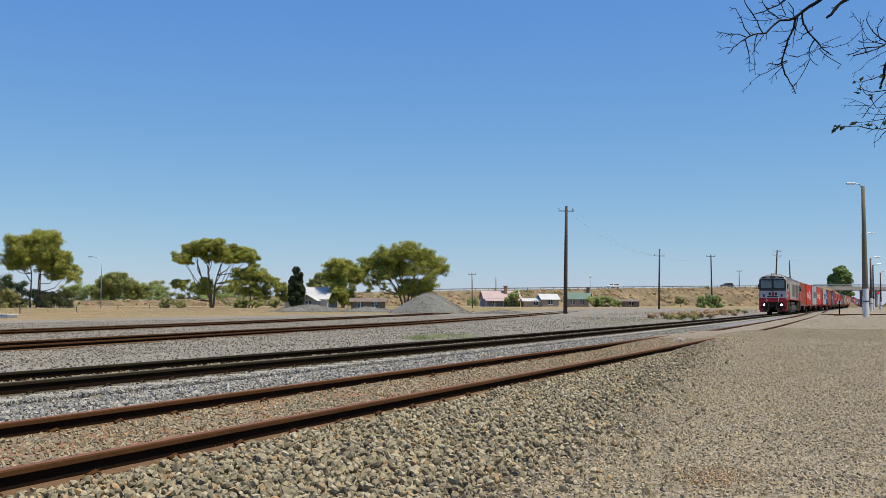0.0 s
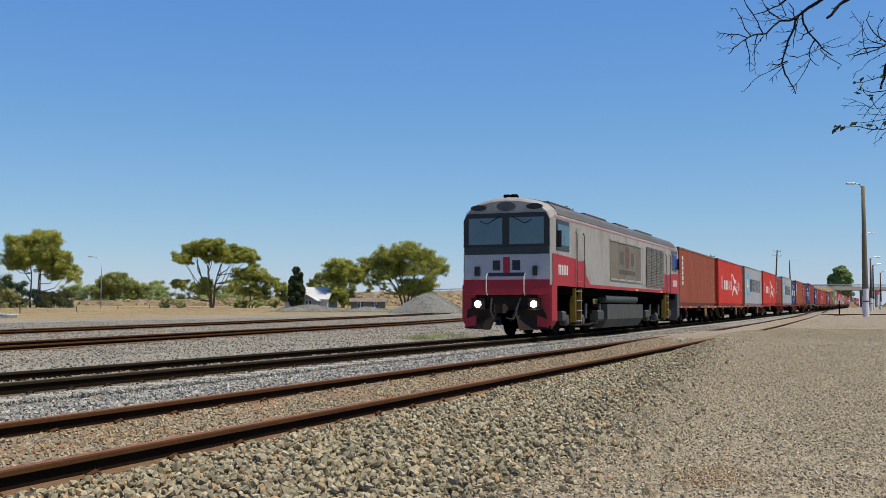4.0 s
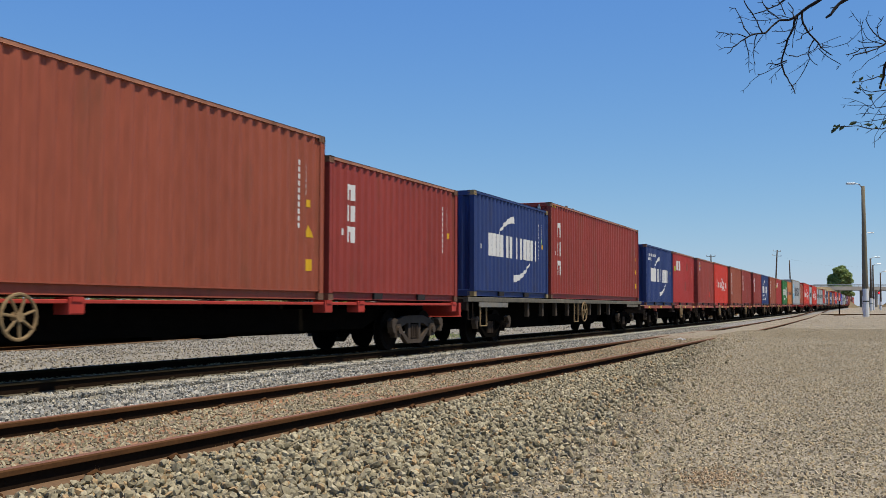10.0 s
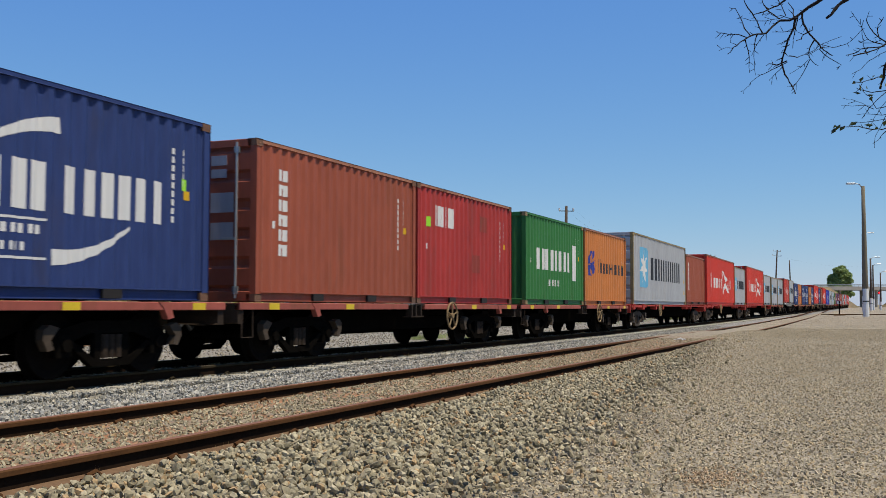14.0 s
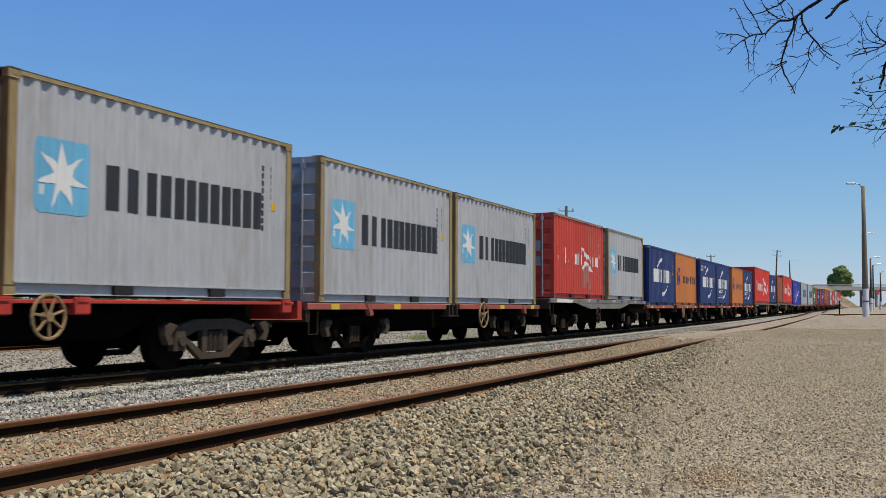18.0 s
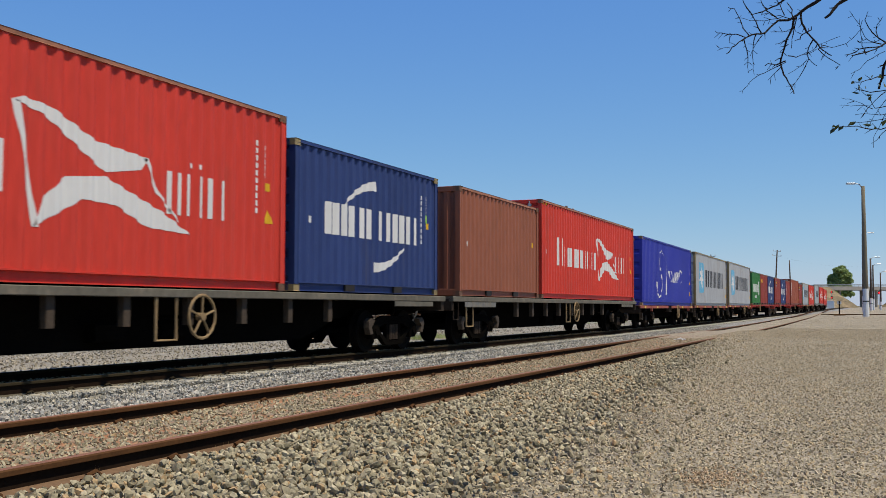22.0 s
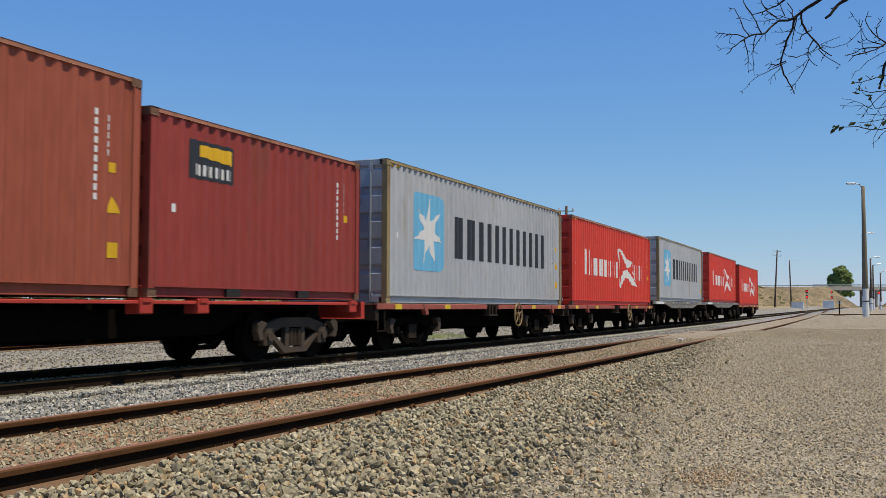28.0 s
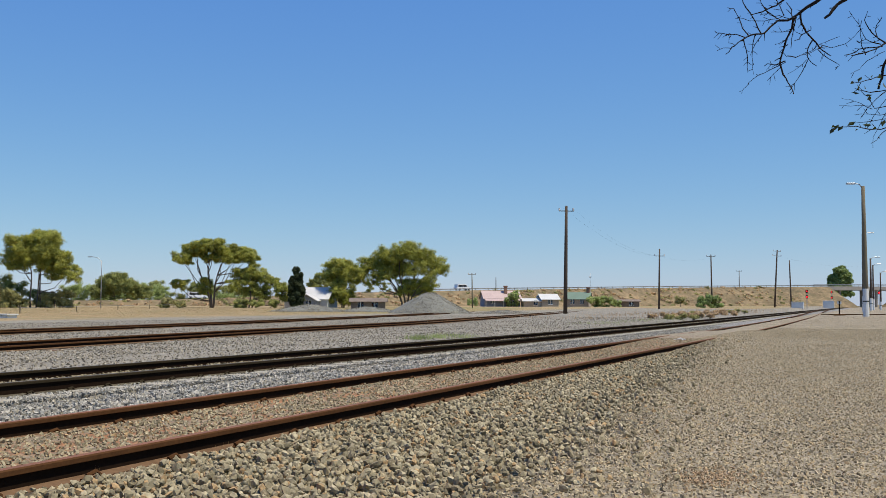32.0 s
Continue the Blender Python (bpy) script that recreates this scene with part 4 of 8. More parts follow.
# low scrub along the far edge of the field and by the line
for i, (x, y, blobs, leaf, lab) in enumerate([
    (-135.6, 130.8, [(-3.2, 2.4, 2.2, 2.0), (-1.4, 1.9, 2.2, 1.7), (0.6, 1.8, 2.0, 1.6), (2.2, 1.2, 1.6, 1.0)], LEAF_SCRUB, "dense olive scrub beneath a gum tree"),
    (-129.8, 135.5, [(-2.4, 1.6, 1.8, 1.4), (-0.4, 1.5, 1.8, 1.4), (1.2, 1.8, 1.8, 1.6)], LEAF_SCRUB, "rounded olive scrub beneath a gum tree"),
    (-136.5, 135.5, [(-4.6, 4.4, 2.2, 2.4), (-2.4, 3.0, 2.2, 2.0), (2.0, 2.2, 2.0, 1.4)], LEAF_DARK, "dark scrub hanging beneath a gum tree"),
    (-214.0, 246.0, [(-12.0, 4.0, 3.6, 2.4), (-8.0, 4.6, 3.6, 2.6), (-4.0, 4.2, 3.6, 2.4), (0.0, 4.8, 3.6, 2.6), (4.0, 4.2, 3.6, 2.6), (8.0, 5.0, 3.4, 2.4), (12.0, 4.6, 3.4, 2.2), (15.5, 4.0, 2.6, 2.0)], LEAF_BUSH, "long bank of bright green scrub"),
    (-186.0, 262.0, [(-6.0, 3.6, 3.0, 2.2), (-1.0, 3.9, 3.0, 2.2), (4.0, 3.6, 3.0, 2.0), (10.0, 3.8, 3.0, 2.2)], LEAF_DARK, "dull green scrub beyond the road"),
    (-172.0, 247.0, [(-6.0, 1.6, 2.6, 1.6), (-1.0, 1.9, 2.6, 1.7), (4.0, 1.6, 2.6, 1.5), (9.0, 1.5, 2.4, 1.4)], LEAF_BUSH, "green scrub along the distant road"),
    (-204.5, 261.0, [(-22.0, 4.6, 3.0, 2.0), (-16.0, 5.4, 3.2, 2.2), (-10.0, 4.8, 3.0, 2.0), (-4.0, 5.6, 3.2, 2.2), (2.0, 4.8, 3.0, 2.0), (8.0, 5.4, 3.0, 2.0), (14.0, 4.6, 3.0, 1.8), (20.0, 5.0, 3.0, 2.0)], LEAF_DARK, "dull green line of distant scrub"),
    (-158.0, 300.0, [(-14.0, 6.6, 2.6, 1.6), (-9.0, 7.4, 2.8, 1.8), (-3.0, 6.8, 2.6, 1.6), (3.0, 7.2, 2.4, 1.4), (9.0, 6.6, 2.2, 1.2)], LEAF_DARK, "grey-green trees showing over the embankment"),
    (-116.5, 150.0, [(-1.2, 0.9, 1.3, 0.9), (1.2, 0.7, 1.2, 0.7)], LEAF_SCRUB, "low olive shrub in dry grass"),
    (-106.0, 158.0, [(-1.2, 0.9, 1.4, 0.9), (1.6, 0.9, 1.3, 0.8), (4.6, 0.8, 1.2, 0.8)], LEAF_DARK, "low shrubs beneath gum trees"),
    (-63.5, 250.0, [(-1.8, 1.3, 2.0, 1.4), (1.0, 1.5, 2.0, 1.4), (3.4, 1.1, 1.6, 1.2)], LEAF_BUSH, "green shrubs beside a green-roofed house"),
    (-83.0, 238.5, [(0.0, 1.9, 1.8, 1.8), (0.6, 2.9, 1.3, 1.2)], LEAF_BUSH, "green shrub before a brick cottage"),
    (-34.0, 231.0, [(-1.6, 1.5, 1.6, 1.4), (0.5, 1.7, 1.6, 1.5), (1.8, 1.3, 1.2, 1.2)], LEAF_POPLAR, "green shrub at the foot of the embankment"),
    (-46.0, 262.0, [(0, 1.5, 1.4, 1.3)], LEAF_SCRUB, "small shrub on the embankment foot"),
    (-92.5, 236.0, [(0, 1.4, 1.2, 1.4)], LEAF_BUSH, "slim green shrub beside a cottage"),
]):
    bush("shrub", lab, x, y, blobs, leaf, 40 + i, 260, 0.17)


def tufts(name, label, spots, leaf, h, seed, category="grass"):
    """Dry stalks standing in clumps, joined as one."""
    rng = np.random.RandomState(seed)
    V, F = [], []
    for x, y, z, r, k in spots:
        for _ in range(k):
            a, b = x + rng.normal() * r, y + rng.normal() * r
            l, t = h * rng.uniform(0.5, 1.3), rng.uniform(0, 6.28)
            dx, dy = math.cos(t) * l * 0.3, math.sin(t) * l * 0.3
            w = h * 0.035
            g = ground_z(a, b) if z is None else z
            i = len(V)
            V += [(a - w * math.sin(t), b + w * math.cos(t), g - 0.02), (a + w * math.sin(t), b - w * math.cos(t), g - 0.02), (a + dx, b + dy, g + l)]
            F.append((i, i + 1, i + 2))
    me = bpy.data.meshes.new(name)
    me.from_pydata(V, [], F)
    me.materials.append(leaf)
    return tagged(new(name, me), label, category, kind="stuff")


rnd = random.Random(77)
tufts("dry_grass", "tall straw-coloured grass across the field", [(x, y, None, 2.0, 24) for x, y in ((-53 - rnd.random() * 87, 42 + rnd.random() * 118) for _ in range(2200)) if x < -53], LEAF_STRAW, 0.17, 5)
tufts("dry_grass", "dry grass growing between the line and the embankment", [(-15 - rnd.random() * 12, 75 + rnd.random() * 110, None, 1.2, 22) for _ in range(90)], LEAF_DRY, 0.35, 6)
for k in range(12):
    y = 76 + 5.2 * k + rnd.random() * 4
    x = -13.6 - 0.03 * (y - 60) - rnd.random() * 3.0
    bush("dry_bush", "low dry orange-brown bush beside the line", x, y, [(-0.5, 0.12, 0.4, 0.14), (0.4, 0.2, 0.35, 0.22), (1.4, 0.1, 0.3, 0.12)], LEAF_DRY if k % 5 else LEAF_SCRUB, 90 + k, 110, 0.08)
bank_spots = []
for _ in range(1500):
    q, d = road_at(rnd.uniform(1030, 1350))
    f = rnd.random()
    w = 5.6 + (q.z - 0.2) * 2.0 * f
    bank_spots.append((q.x + d.y * w, q.y - d.x * w, q.z - 0.15 - (q.z - 0.2) * f, 0.35, 14))
for lab, lf, lo, hi in (("olive weeds scattered over the embankment", LEAF_SCRUB, 0, 330), ("dry brown weeds scattered over the embankment", LEAF_DRY, 330, 900)):
    ob = leaf_mesh("bank_weeds", [(x, y, z + 0.1, 0.4 + 0.9 * rnd.random() ** 2, 0.4 + 0.9 * rnd.random() ** 2, 0.25 + 0.3 * rnd.random()) for x, y, z, _, _ in bank_spots[lo:hi]], 150, 0.26, lo + 3, lf, None)
    tagged(ob, lab, "weeds", kind="stuff")
tufts("weeds", "green and yellow weeds beside the main line", [(-13.1 - rnd.random() * 1.0, 30.0 + rnd.random() * 4.5, None, 0.16, 60) for _ in range(22)] + [(-13.5 - rnd.random() * 3, 58 + rnd.random() * 30, None, 0.4, 30) for _ in range(40)], LEAF_BUSH, 0.14, 7)
tufts("dry_stalks", "few dry stalks against the siding rail", [(-4.12, 5.9, None, 0.06, 8), (-4.1, 4.6, None, 0.05, 6), (-5.2, 17.5, None, 0.1, 8)], LEAF_STRAW, 0.07, 8)

# ---- gravel heaps ----


def heap(x, y, rx, ry, h, label, seed):
    s = Shape()
    n, m = 36, 9
    rs = random.Random(seed)
    vs = [(x, y, ground_z(x, y) + h)]
    cover = []
    for j in range(1, m + 1):
        t = j / m
        for i in range(n):
            a = 2 * math.pi * i / n
            wob = 1 + 0.12 * noise.noise(Vector((math.cos(a) * 1.5, math.sin(a) * 1.5, seed)))
            z = h * min(1.0, 1.16 * (1 - t) ** 1.05) + 0.10 * noise.noise(Vector((math.cos(a) * t * 5, math.sin(a) * t * 5, seed + 3))) * (t < 1)
            q = RIGHT * (math.cos(a) * rx * t * wob) + VIEW * (math.sin(a) * ry * t * wob)
            vs.append((x + q.x, y + q.y, ground_z(x, y) + z - (0.25 if j == m else 0)))
    for _ in range(int(700 * rx)):
        t, a = rs.random() ** 0.6, rs.uniform(0, 2 * math.pi)
        q = RIGHT * (math.cos(a) * rx * t) + VIEW * (math.sin(a) * ry * t)
        cover.append((x + q.x, y + q.y, ground_z(x, y) + h * min(1.0, 1.16 * (1 - t) ** 1.05) + rs.uniform(-0.05, 0.02)))
    fs = [(0, 1 + i, 1 + (i + 1) % n) for i in range(n)]
    for j in range(m - 1):
        fs += [(1 + j * n + i, 1 + (j + 1) * n + i, 1 + (j + 1) * n + (i + 1) % n, 1 + j * n + (i + 1) % n) for i in range(n)]
    s.add(vs, fs)
    e = thing("gravel_heap", label, "gravel heap", "gravel heaps")
    part("mound", s, mat("heaped_gravel", (0.205, 0.207, 0.180), 0.95, 0, 0.45, 1.2, 7.0, 0.08, 6.0), e, smooth=True)
    st = stones("loose_stone", "loose crushed stone lying on a heap", ST_YARD, cover, 0.05, 0.13, 0.4, "")
    st.parent = e
    return e


heap(-47.6, 108.0, 4.9, 4.5, 2.35, "tall grey heap of crushed stone", 1)
heap(-66.5, 113.0, 5.4, 4.0, 0.85, "low spread heap of grey gravel", 2)
heap(-60.0, 116.5, 4.5, 3.0, 0.6, "low spread heap of grey gravel", 3)
heap(-40.0, 112.0, 3.6, 3.0, 0.35, "low spread heap of grey gravel", 4)

# ---- houses and sheds ----
W_WHITE = mat("white_weatherboard", (0.62, 0.64, 0.66), 0.8, 0, 0.1, 0.5, 4.0, 0.004, 6.0, (0.4, 0.4, 0.4), 0.15, (1, 1, 8))
W_CREAM = mat("cream_render", (0.42, 0.36, 0.28), 0.9, 0, 0.15, 0.5, 4.0)
W_BLUEGREY = mat("blue_grey_boards", (0.30, 0.32, 0.38), 0.85, 0, 0.15, 0.5, 4.0, 0.004, 6.0, None, 0, (1, 1, 8))
R_WHITE = mat("pale_iron_roof", (0.66, 0.66, 0.64), 0.6, 0.0, 0.12, 0.4, 6.0, 0.01, 8.0)
R_PINK = mat("faded_pink_iron_roof", (0.56, 0.43, 0.40), 0.6, 0.1, 0.2, 0.4, 6.0, 0.01, 8.0, (0.55, 0.5, 0.46), 0.3)
R_GREEN = mat("green_iron_roof", (0.19, 0.27, 0.20), 0.6, 0.1, 0.15, 0.4, 6.0, 0.01, 8.0)
R_RUST = mat("rusty_iron_sheet", (0.24, 0.19, 0.15), 0.8, 0.2, 0.35, 0.6, 6.0, 0.01, 8.0, (0.3, 0.2, 0.14), 0.4)
BRICK = mat("chimney_brick", (0.30, 0.17, 0.12), 0.9, 0, 0.25, 2.0, 14.0, 0.01, 20.0)


def house(name, label, x, y, w, d, eave, ridge, wall, roof, turn=0.0, chimney=None, windows=((-0.25, 0.9), (0.25, 0.9)), verandah=0.0, along=True, category="house"):
    """A gabled building; its long front faces the viewer when along is set, else its gable does."""
    z = ground_z(x, y)
    e = thing(name, label, category)
    e.matrix_basis = pose(x, y, z, 0, 0, math.degrees(yaw) + turn)
    hw, hd = w / 2, d / 2
    if along:
        body = Shape().prism([(-hd, -0.3), (hd, -0.3), (hd, eave), (0, ridge - 0.12), (-hd, eave)], "x", -hw, hw)
    else:
        body = Shape().prism([(-hw, -0.3), (hw, -0.3), (hw, eave), (0, ridge - 0.12), (-hw, eave)], "y", -hd, hd)
    part("wall", body, wall, e)
    o = 0.4
    for s in (-1, 1):
        half, lng = (hd, hw) if along else (hw, hd)
        sl = (ridge - eave) / half
        prof = [(0, ridge), (s * (half + o), eave - o * sl), (s * (half + o), eave - o * sl + 0.09), (0, ridge + 0.1)]
        part("roof", Shape().prism(prof, "x" if along else "y", -lng - o, lng + o), roof, e)
    for u, hgt in windows:
        win = part("window", Shape().box(u * w - 0.5, u * w + 0.5, -hd - 0.05, -hd + 0.05, hgt, hgt + 1.1), DARKIN, e)
        part("window_frame", Shape().box(u * w - 0.58, u * w + 0.58, -hd - 0.08, -hd - 0.03, hgt + 1.1, hgt + 1.2).box(u * w - 0.58, u * w + 0.58, -hd - 0.1, -hd - 0.03, hgt - 0.1, hgt).box(u * w - 0.04, u * w + 0.04, -hd - 0.08, -hd - 0.05, hgt, hgt + 1.1), WHITEPAINT, win)
        part("pane", Shape().box(u * w - 0.5, u * w + 0.5, -hd - 0.068, -hd - 0.06, hgt, hgt + 1.1), PANE, win)
    if chimney is not None:
        cx, cy = chimney
        c = part("chimney", Shape().box(cx - 0.4, cx + 0.4, cy - 0.35, cy + 0.35, eave, ridge + 1.1, 0.02), WHITEPAINT if wall is W_WHITE else BRICK, e)
        part("chimney_cap", Shape().box(cx - 0.5, cx + 0.5, cy - 0.45, cy + 0.45, ridge + 1.1, ridge + 1.3), BRICK, c)
    if verandah:
        part("verandah_roof", Shape().prism([(-hd - verandah, eave - 0.75), (-hd, eave - 0.2), (-hd, eave - 0.12), (-hd - verandah, eave - 0.67)], "x", -hw, hw), roof, e)
        for k in range(5):
            u = -hw + 0.1 + (w - 0.2) * k / 4
            part("verandah_post", Shape().box(u - 0.06, u + 0.06, -hd - verandah + 0.1, -hd - verandah + 0.2, -0.2, eave - 0.7), WHITEPAINT, e)
    return e


house("house", "white weatherboard house with pale iron roof and chimney", -102.4, 174.5, 8.6, 7.0, 1.8, 3.9, W_WHITE, R_WHITE, -10, (-3.6, -1.0), ((-0.2, 0.5), (0.25, 0.5)), 0, True)
house("annex", "low gabled annex with pale iron roof before the house", -99.9, 169.2, 3.4, 3.0, 1.5, 2.5, W_BLUEGREY, R_WHITE, -6, None, ((0.1, 0.3),), 0, False)
house("cottage", "blue-grey cottage with faded pink iron roof and chimney", -87.2, 241.5, 9.0, 6.0, 2.1, 3.9, W_BLUEGREY, R_PINK, 8, (1.2, -1.0), ((-0.28, 0.7), (0.3, 0.7)), 1.6, True)
house("house", "cream house with green iron roof", -70.4, 253.9, 5.8, 6.0, 2.0, 3.6, W_CREAM, R_GREEN, -14, (2.5, 0.0), ((-0.2, 0.7), (0.22, 0.7)), 0, True)
house("shed", "pale iron-roofed shed behind the cottage", -75.2, 242.9, 4.2, 5.0, 1.9, 3.1, W_CREAM, R_WHITE, 10, None, ((0.0, 0.6),), 0, True, "shed")
house("shed", "low lean-to shed with pale roof", -78.5, 241.0, 5.0, 4.0, 1.4, 2.0, W_CREAM, R_WHITE, 4, None, ((0.1, 0.4),), 0, True, "shed")
house("shed", "low rusty corrugated iron shed with open front", -78.4, 152.4, 5.6, 4.0, 1.25, 1.75, R_RUST, R_RUST, 2, None, ((-0.22, 0.1), (0.2, 0.1)), 0, True, "shed")
house("shed", "small rusty iron shelter at the embankment's foot", -58.0, 256.0, 5.0, 3.0, 1.4, 1.8, R_RUST, R_RUST, 0, None, ((0.1, 0.3),), 0, True, "shed")

# ---- poles, lamps and signals ----


def pole(name, label, x, y, h, r, material, arms=(), lean=0.0, white=0.0, lamp=None, category="pole"):
    z = ground_z(x, y)
    e = thing(name, label, category, at=(x, y, z))
    e.matrix_basis = Matrix.Translation((x, y, z)) @ Matrix.Rotation(radians(lean), 4, VIEW)
    part("shaft", Shape().tube([(0, 0, -0.4), (0, 0, h * 0.35), (0, 0, h * 0.7), (0, 0, h)], [r, r * 0.9, r * 0.76, r * 0.62], 10), material, e, smooth=True)
    if white:
        part("painted_base", Shape().cyl((0, 0, white / 2 - 0.1), "z", r * 1.05, white + 0.2, 12, r * 1.02), WHITEPAINT, e, "white painted base")
        part("band", Shape().cyl((0, 0, white * 0.55), "z", r * 1.08, 0.09, 12), BLACKSTEEL, e)
    for az, w in arms:
        a = part("crossarm", Shape().box(-w, w, -0.045, 0.045, az - 0.045, az + 0.045, 0.01), material, e, m=Matrix.Rotation(yaw, 4, "Z"))
        for s in (-1, 1):
            part("insulator", lambda: Shape().cyl((0, 0, 0.10), "z", 0.12, 0.20, 8, 0.09).cyl((0, 0, 0.23), "z", 0.13, 0.06, 8), WHITEPAINT, a, "white insulator", key="insulator", m=pose(s * w * 0.95, 0, az + 0.06))
    if lamp:
        side, up, ln = lamp
        d = RIGHT * side
        tip = d * ln + Vector((0, 0, h + up))
        part("lamp_arm", Shape().tube([(0, 0, h - 0.3), tuple(d * ln * 0.4 + Vector((0, 0, h + up * 0.7))), tuple(tip)], [0.05, 0.045, 0.04], 6), GALV, e)
        part("lamp_head", Shape().box(-0.4, 0.4, -0.13, 0.13, -0.09, 0.06, 0.04), GALV, e, m=Matrix.Translation(tip + d * 0.3) @ Matrix.Rotation(yaw, 4, "Z"))
    return e


pole("power_pole", "tall weathered timber power pole with short crossarm", -33.2, 114.1, 12.5, 0.24, POLEWOOD, ((11.9, 0.85),), 0.8)
pole("power_pole", "dark timber power pole with crossarm", -37.4, 190.5, 11.2, 0.19, POLEWOOD, ((9.9, 0.95),), 1.0)
pole("power_pole", "dark timber power pole with crossarm", -34.3, 235.4, 12.0, 0.2, POLEWOOD, ((11.6, 1.0),), -0.6)
pole("power_pole", "leaning dark power pole with crossarms", -24.1, 272.3, 14.6, 0.24, POLEWOOD, ((14.3, 0.9), (13.1, 1.1)), 3.4)
pole("telegraph_pole", "bare dark timber pole beside the line", -19.4, 263.4, 11.6, 0.2, POLEWOOD, (), -1.6)
pole("power_pole", "small power pole on the embankment", -46.3, 385.0, 12.9, 0.18, POLEWOOD, ((12.6, 1.0),))
pole("power_pole", "thin timber power pole near the cottage", -73.0, 186.3, 6.9, 0.14, POLEPALE, ((6.6, 0.75),), -1.0)
pole("telegraph_pole", "short dark pole behind the cottage", -95.8, 262.0, 7.8, 0.15, POLEWOOD)
pole("aerial_mast", "thin metal aerial mast behind a house", -75.95, 286.7, 9.5, 0.06, GALV, ((8.2, 0.3),), 0, 0, None, "mast")
pole("street_lamp", "slim grey street lamp in the dry field", -126.0, 142.0, 8.4, 0.09, GALV, (), 0, 0, (-1, 0.6, 1.7), "street lamp")
YARDLAMP = [(-0.95, 99.6, 11.8, 0.25, 2.5), (-1.8, 162.2, 11.4, 0.26, 2.3), (-1.0, 195.2, 9.2, 0.22, 2.2), (-0.7, 217.0, 8.8, 0.2, 2.1), (0.6, 206.7, 7.0, 0.16, 1.6)]
for i, (x, y, h, r, wh) in enumerate(YARDLAMP):
    pole("yard_lamp", "tall timber yard lamp with white painted base", x, y, h, r, POLEWOOD if i else POLEPALE, (), 0.0 if i else -0.3, wh, (-1 if i == 0 else 1, 0.25, 0.8 if i == 0 else 0.9), "yard lamp")

wire = Shape()
for a, b, sag in (((-33.4, 114.0, 12.8), (-37.4, 190.5, 10.9), 1.4), ((-32.4, 114.4, 12.8), (-36.5, 190.9, 10.9), 1.5), ((-37.4, 190.5, 10.9), (-34.3, 235.4, 12.6), 0.8), ((-23.4, 272.5, 14.6), (8, 330, 15.5), 2.4)):
    pts = [tuple(Vector(a).lerp(Vector(b), t / 10) - Vector((0, 0, sag * 4 * (t / 10) * (1 - t / 10)))) for t in range(11)]
    wire.tube(pts, 0.004, 4)
solo("overhead_wire", wire, BLACKSTEEL, "thin dark wires strung between the power poles", "wire", kind="stuff")

RED_LIGHT = glow("red_signal_light", (1.0, 0.02, 0.03), 5.0)


def signal(x, y, h, heads, label):
    z = ground_z(x, y)
    e = thing("railway_signal", label, "signal", "signals by the line", (x, y, z))
    e.matrix_basis = pose(x, y, z, 0, 0, math.degrees(yaw) * 0.3)
    part("post", Shape().cyl((0, 0, h / 2 - 0.2), "z", 0.07, h + 0.4, 8), GALV, e)
    part("ladder", Shape().tube([(0.2, 0.3, 0), (0.2, 0.1, h - 0.5)], 0.02, 4).tube([(-0.2, 0.3, 0), (-0.2, 0.1, h - 0.5)], 0.02, 4).box(-0.2, 0.2, 0.18, 0.22, h * 0.3, h * 0.3 + 0.03).box(-0.2, 0.2, 0.14, 0.18, h * 0.6, h * 0.6 + 0.03), GALV, e)
    for k in heads:
        b = part("signal_head", Shape().box(-0.28, 0.28, -0.12, 0.1, k - 0.38, k + 0.38, 0.06), BLACKSTEEL, e)
        part("hood", Shape().prism([(0.34 * math.cos(radians(a)), k + 0.3 * math.sin(radians(a))) for a in range(0, 181, 30)] + [(0.3 * math.cos(radians(a)), k + 0.26 * math.sin(radians(a))) for a in range(180, -1, -30)], "y", -0.5, -0.1), BLACKSTEEL, b)
        part("lens", Shape().cyl((0, -0.14, k), "y", 0.15, 0.05, 14), RED_LIGHT, b, "lit red lens")
    return e


signal(-15.9, 265.0, 4.2, (3.0, 4.3), "two-headed signal showing red beside the line")
signal(-13.2, 343.0, 5.0, (3.4, 5.1), "two-headed signal showing red beside the line")
signal(0.4, 261.0, 3.8, (3.8,), "single signal showing red near the yard lamps")


def cabin(x, y, w, d, h, material, label, name="equipment_cabin"):
    e = thing(name, label, "cabin", at=(x, y, ground_z(x, y)))
    part("body", Shape().box(-w / 2, w / 2, -d / 2, d / 2, -0.2, h, 0.04), material, e)
    part("lid", Shape().box(-w / 2 - 0.08, w / 2 + 0.08, -d / 2 - 0.08, d / 2 + 0.08, h, h + 0.1, 0.03), material, e)
    part("door", Shape().box(-0.4, 0.4, -d / 2 - 0.03, -d / 2, 0.1, h - 0.2), material, e)
    return e


cabin(-16.9, 248.2, 2.6, 2.0, 1.3, WHITEPAINT, "white steel equipment cabin beside the line")
cabin(-13.8, 334.0, 3.2, 2.2, 2.2, WHITEPAINT, "pale steel equipment hut beside the line")
cabin(-57.6, 55.0, 1.6, 0.9, 0.22, WHITEPAINT, "low white box at the yard's edge", "utility_box")

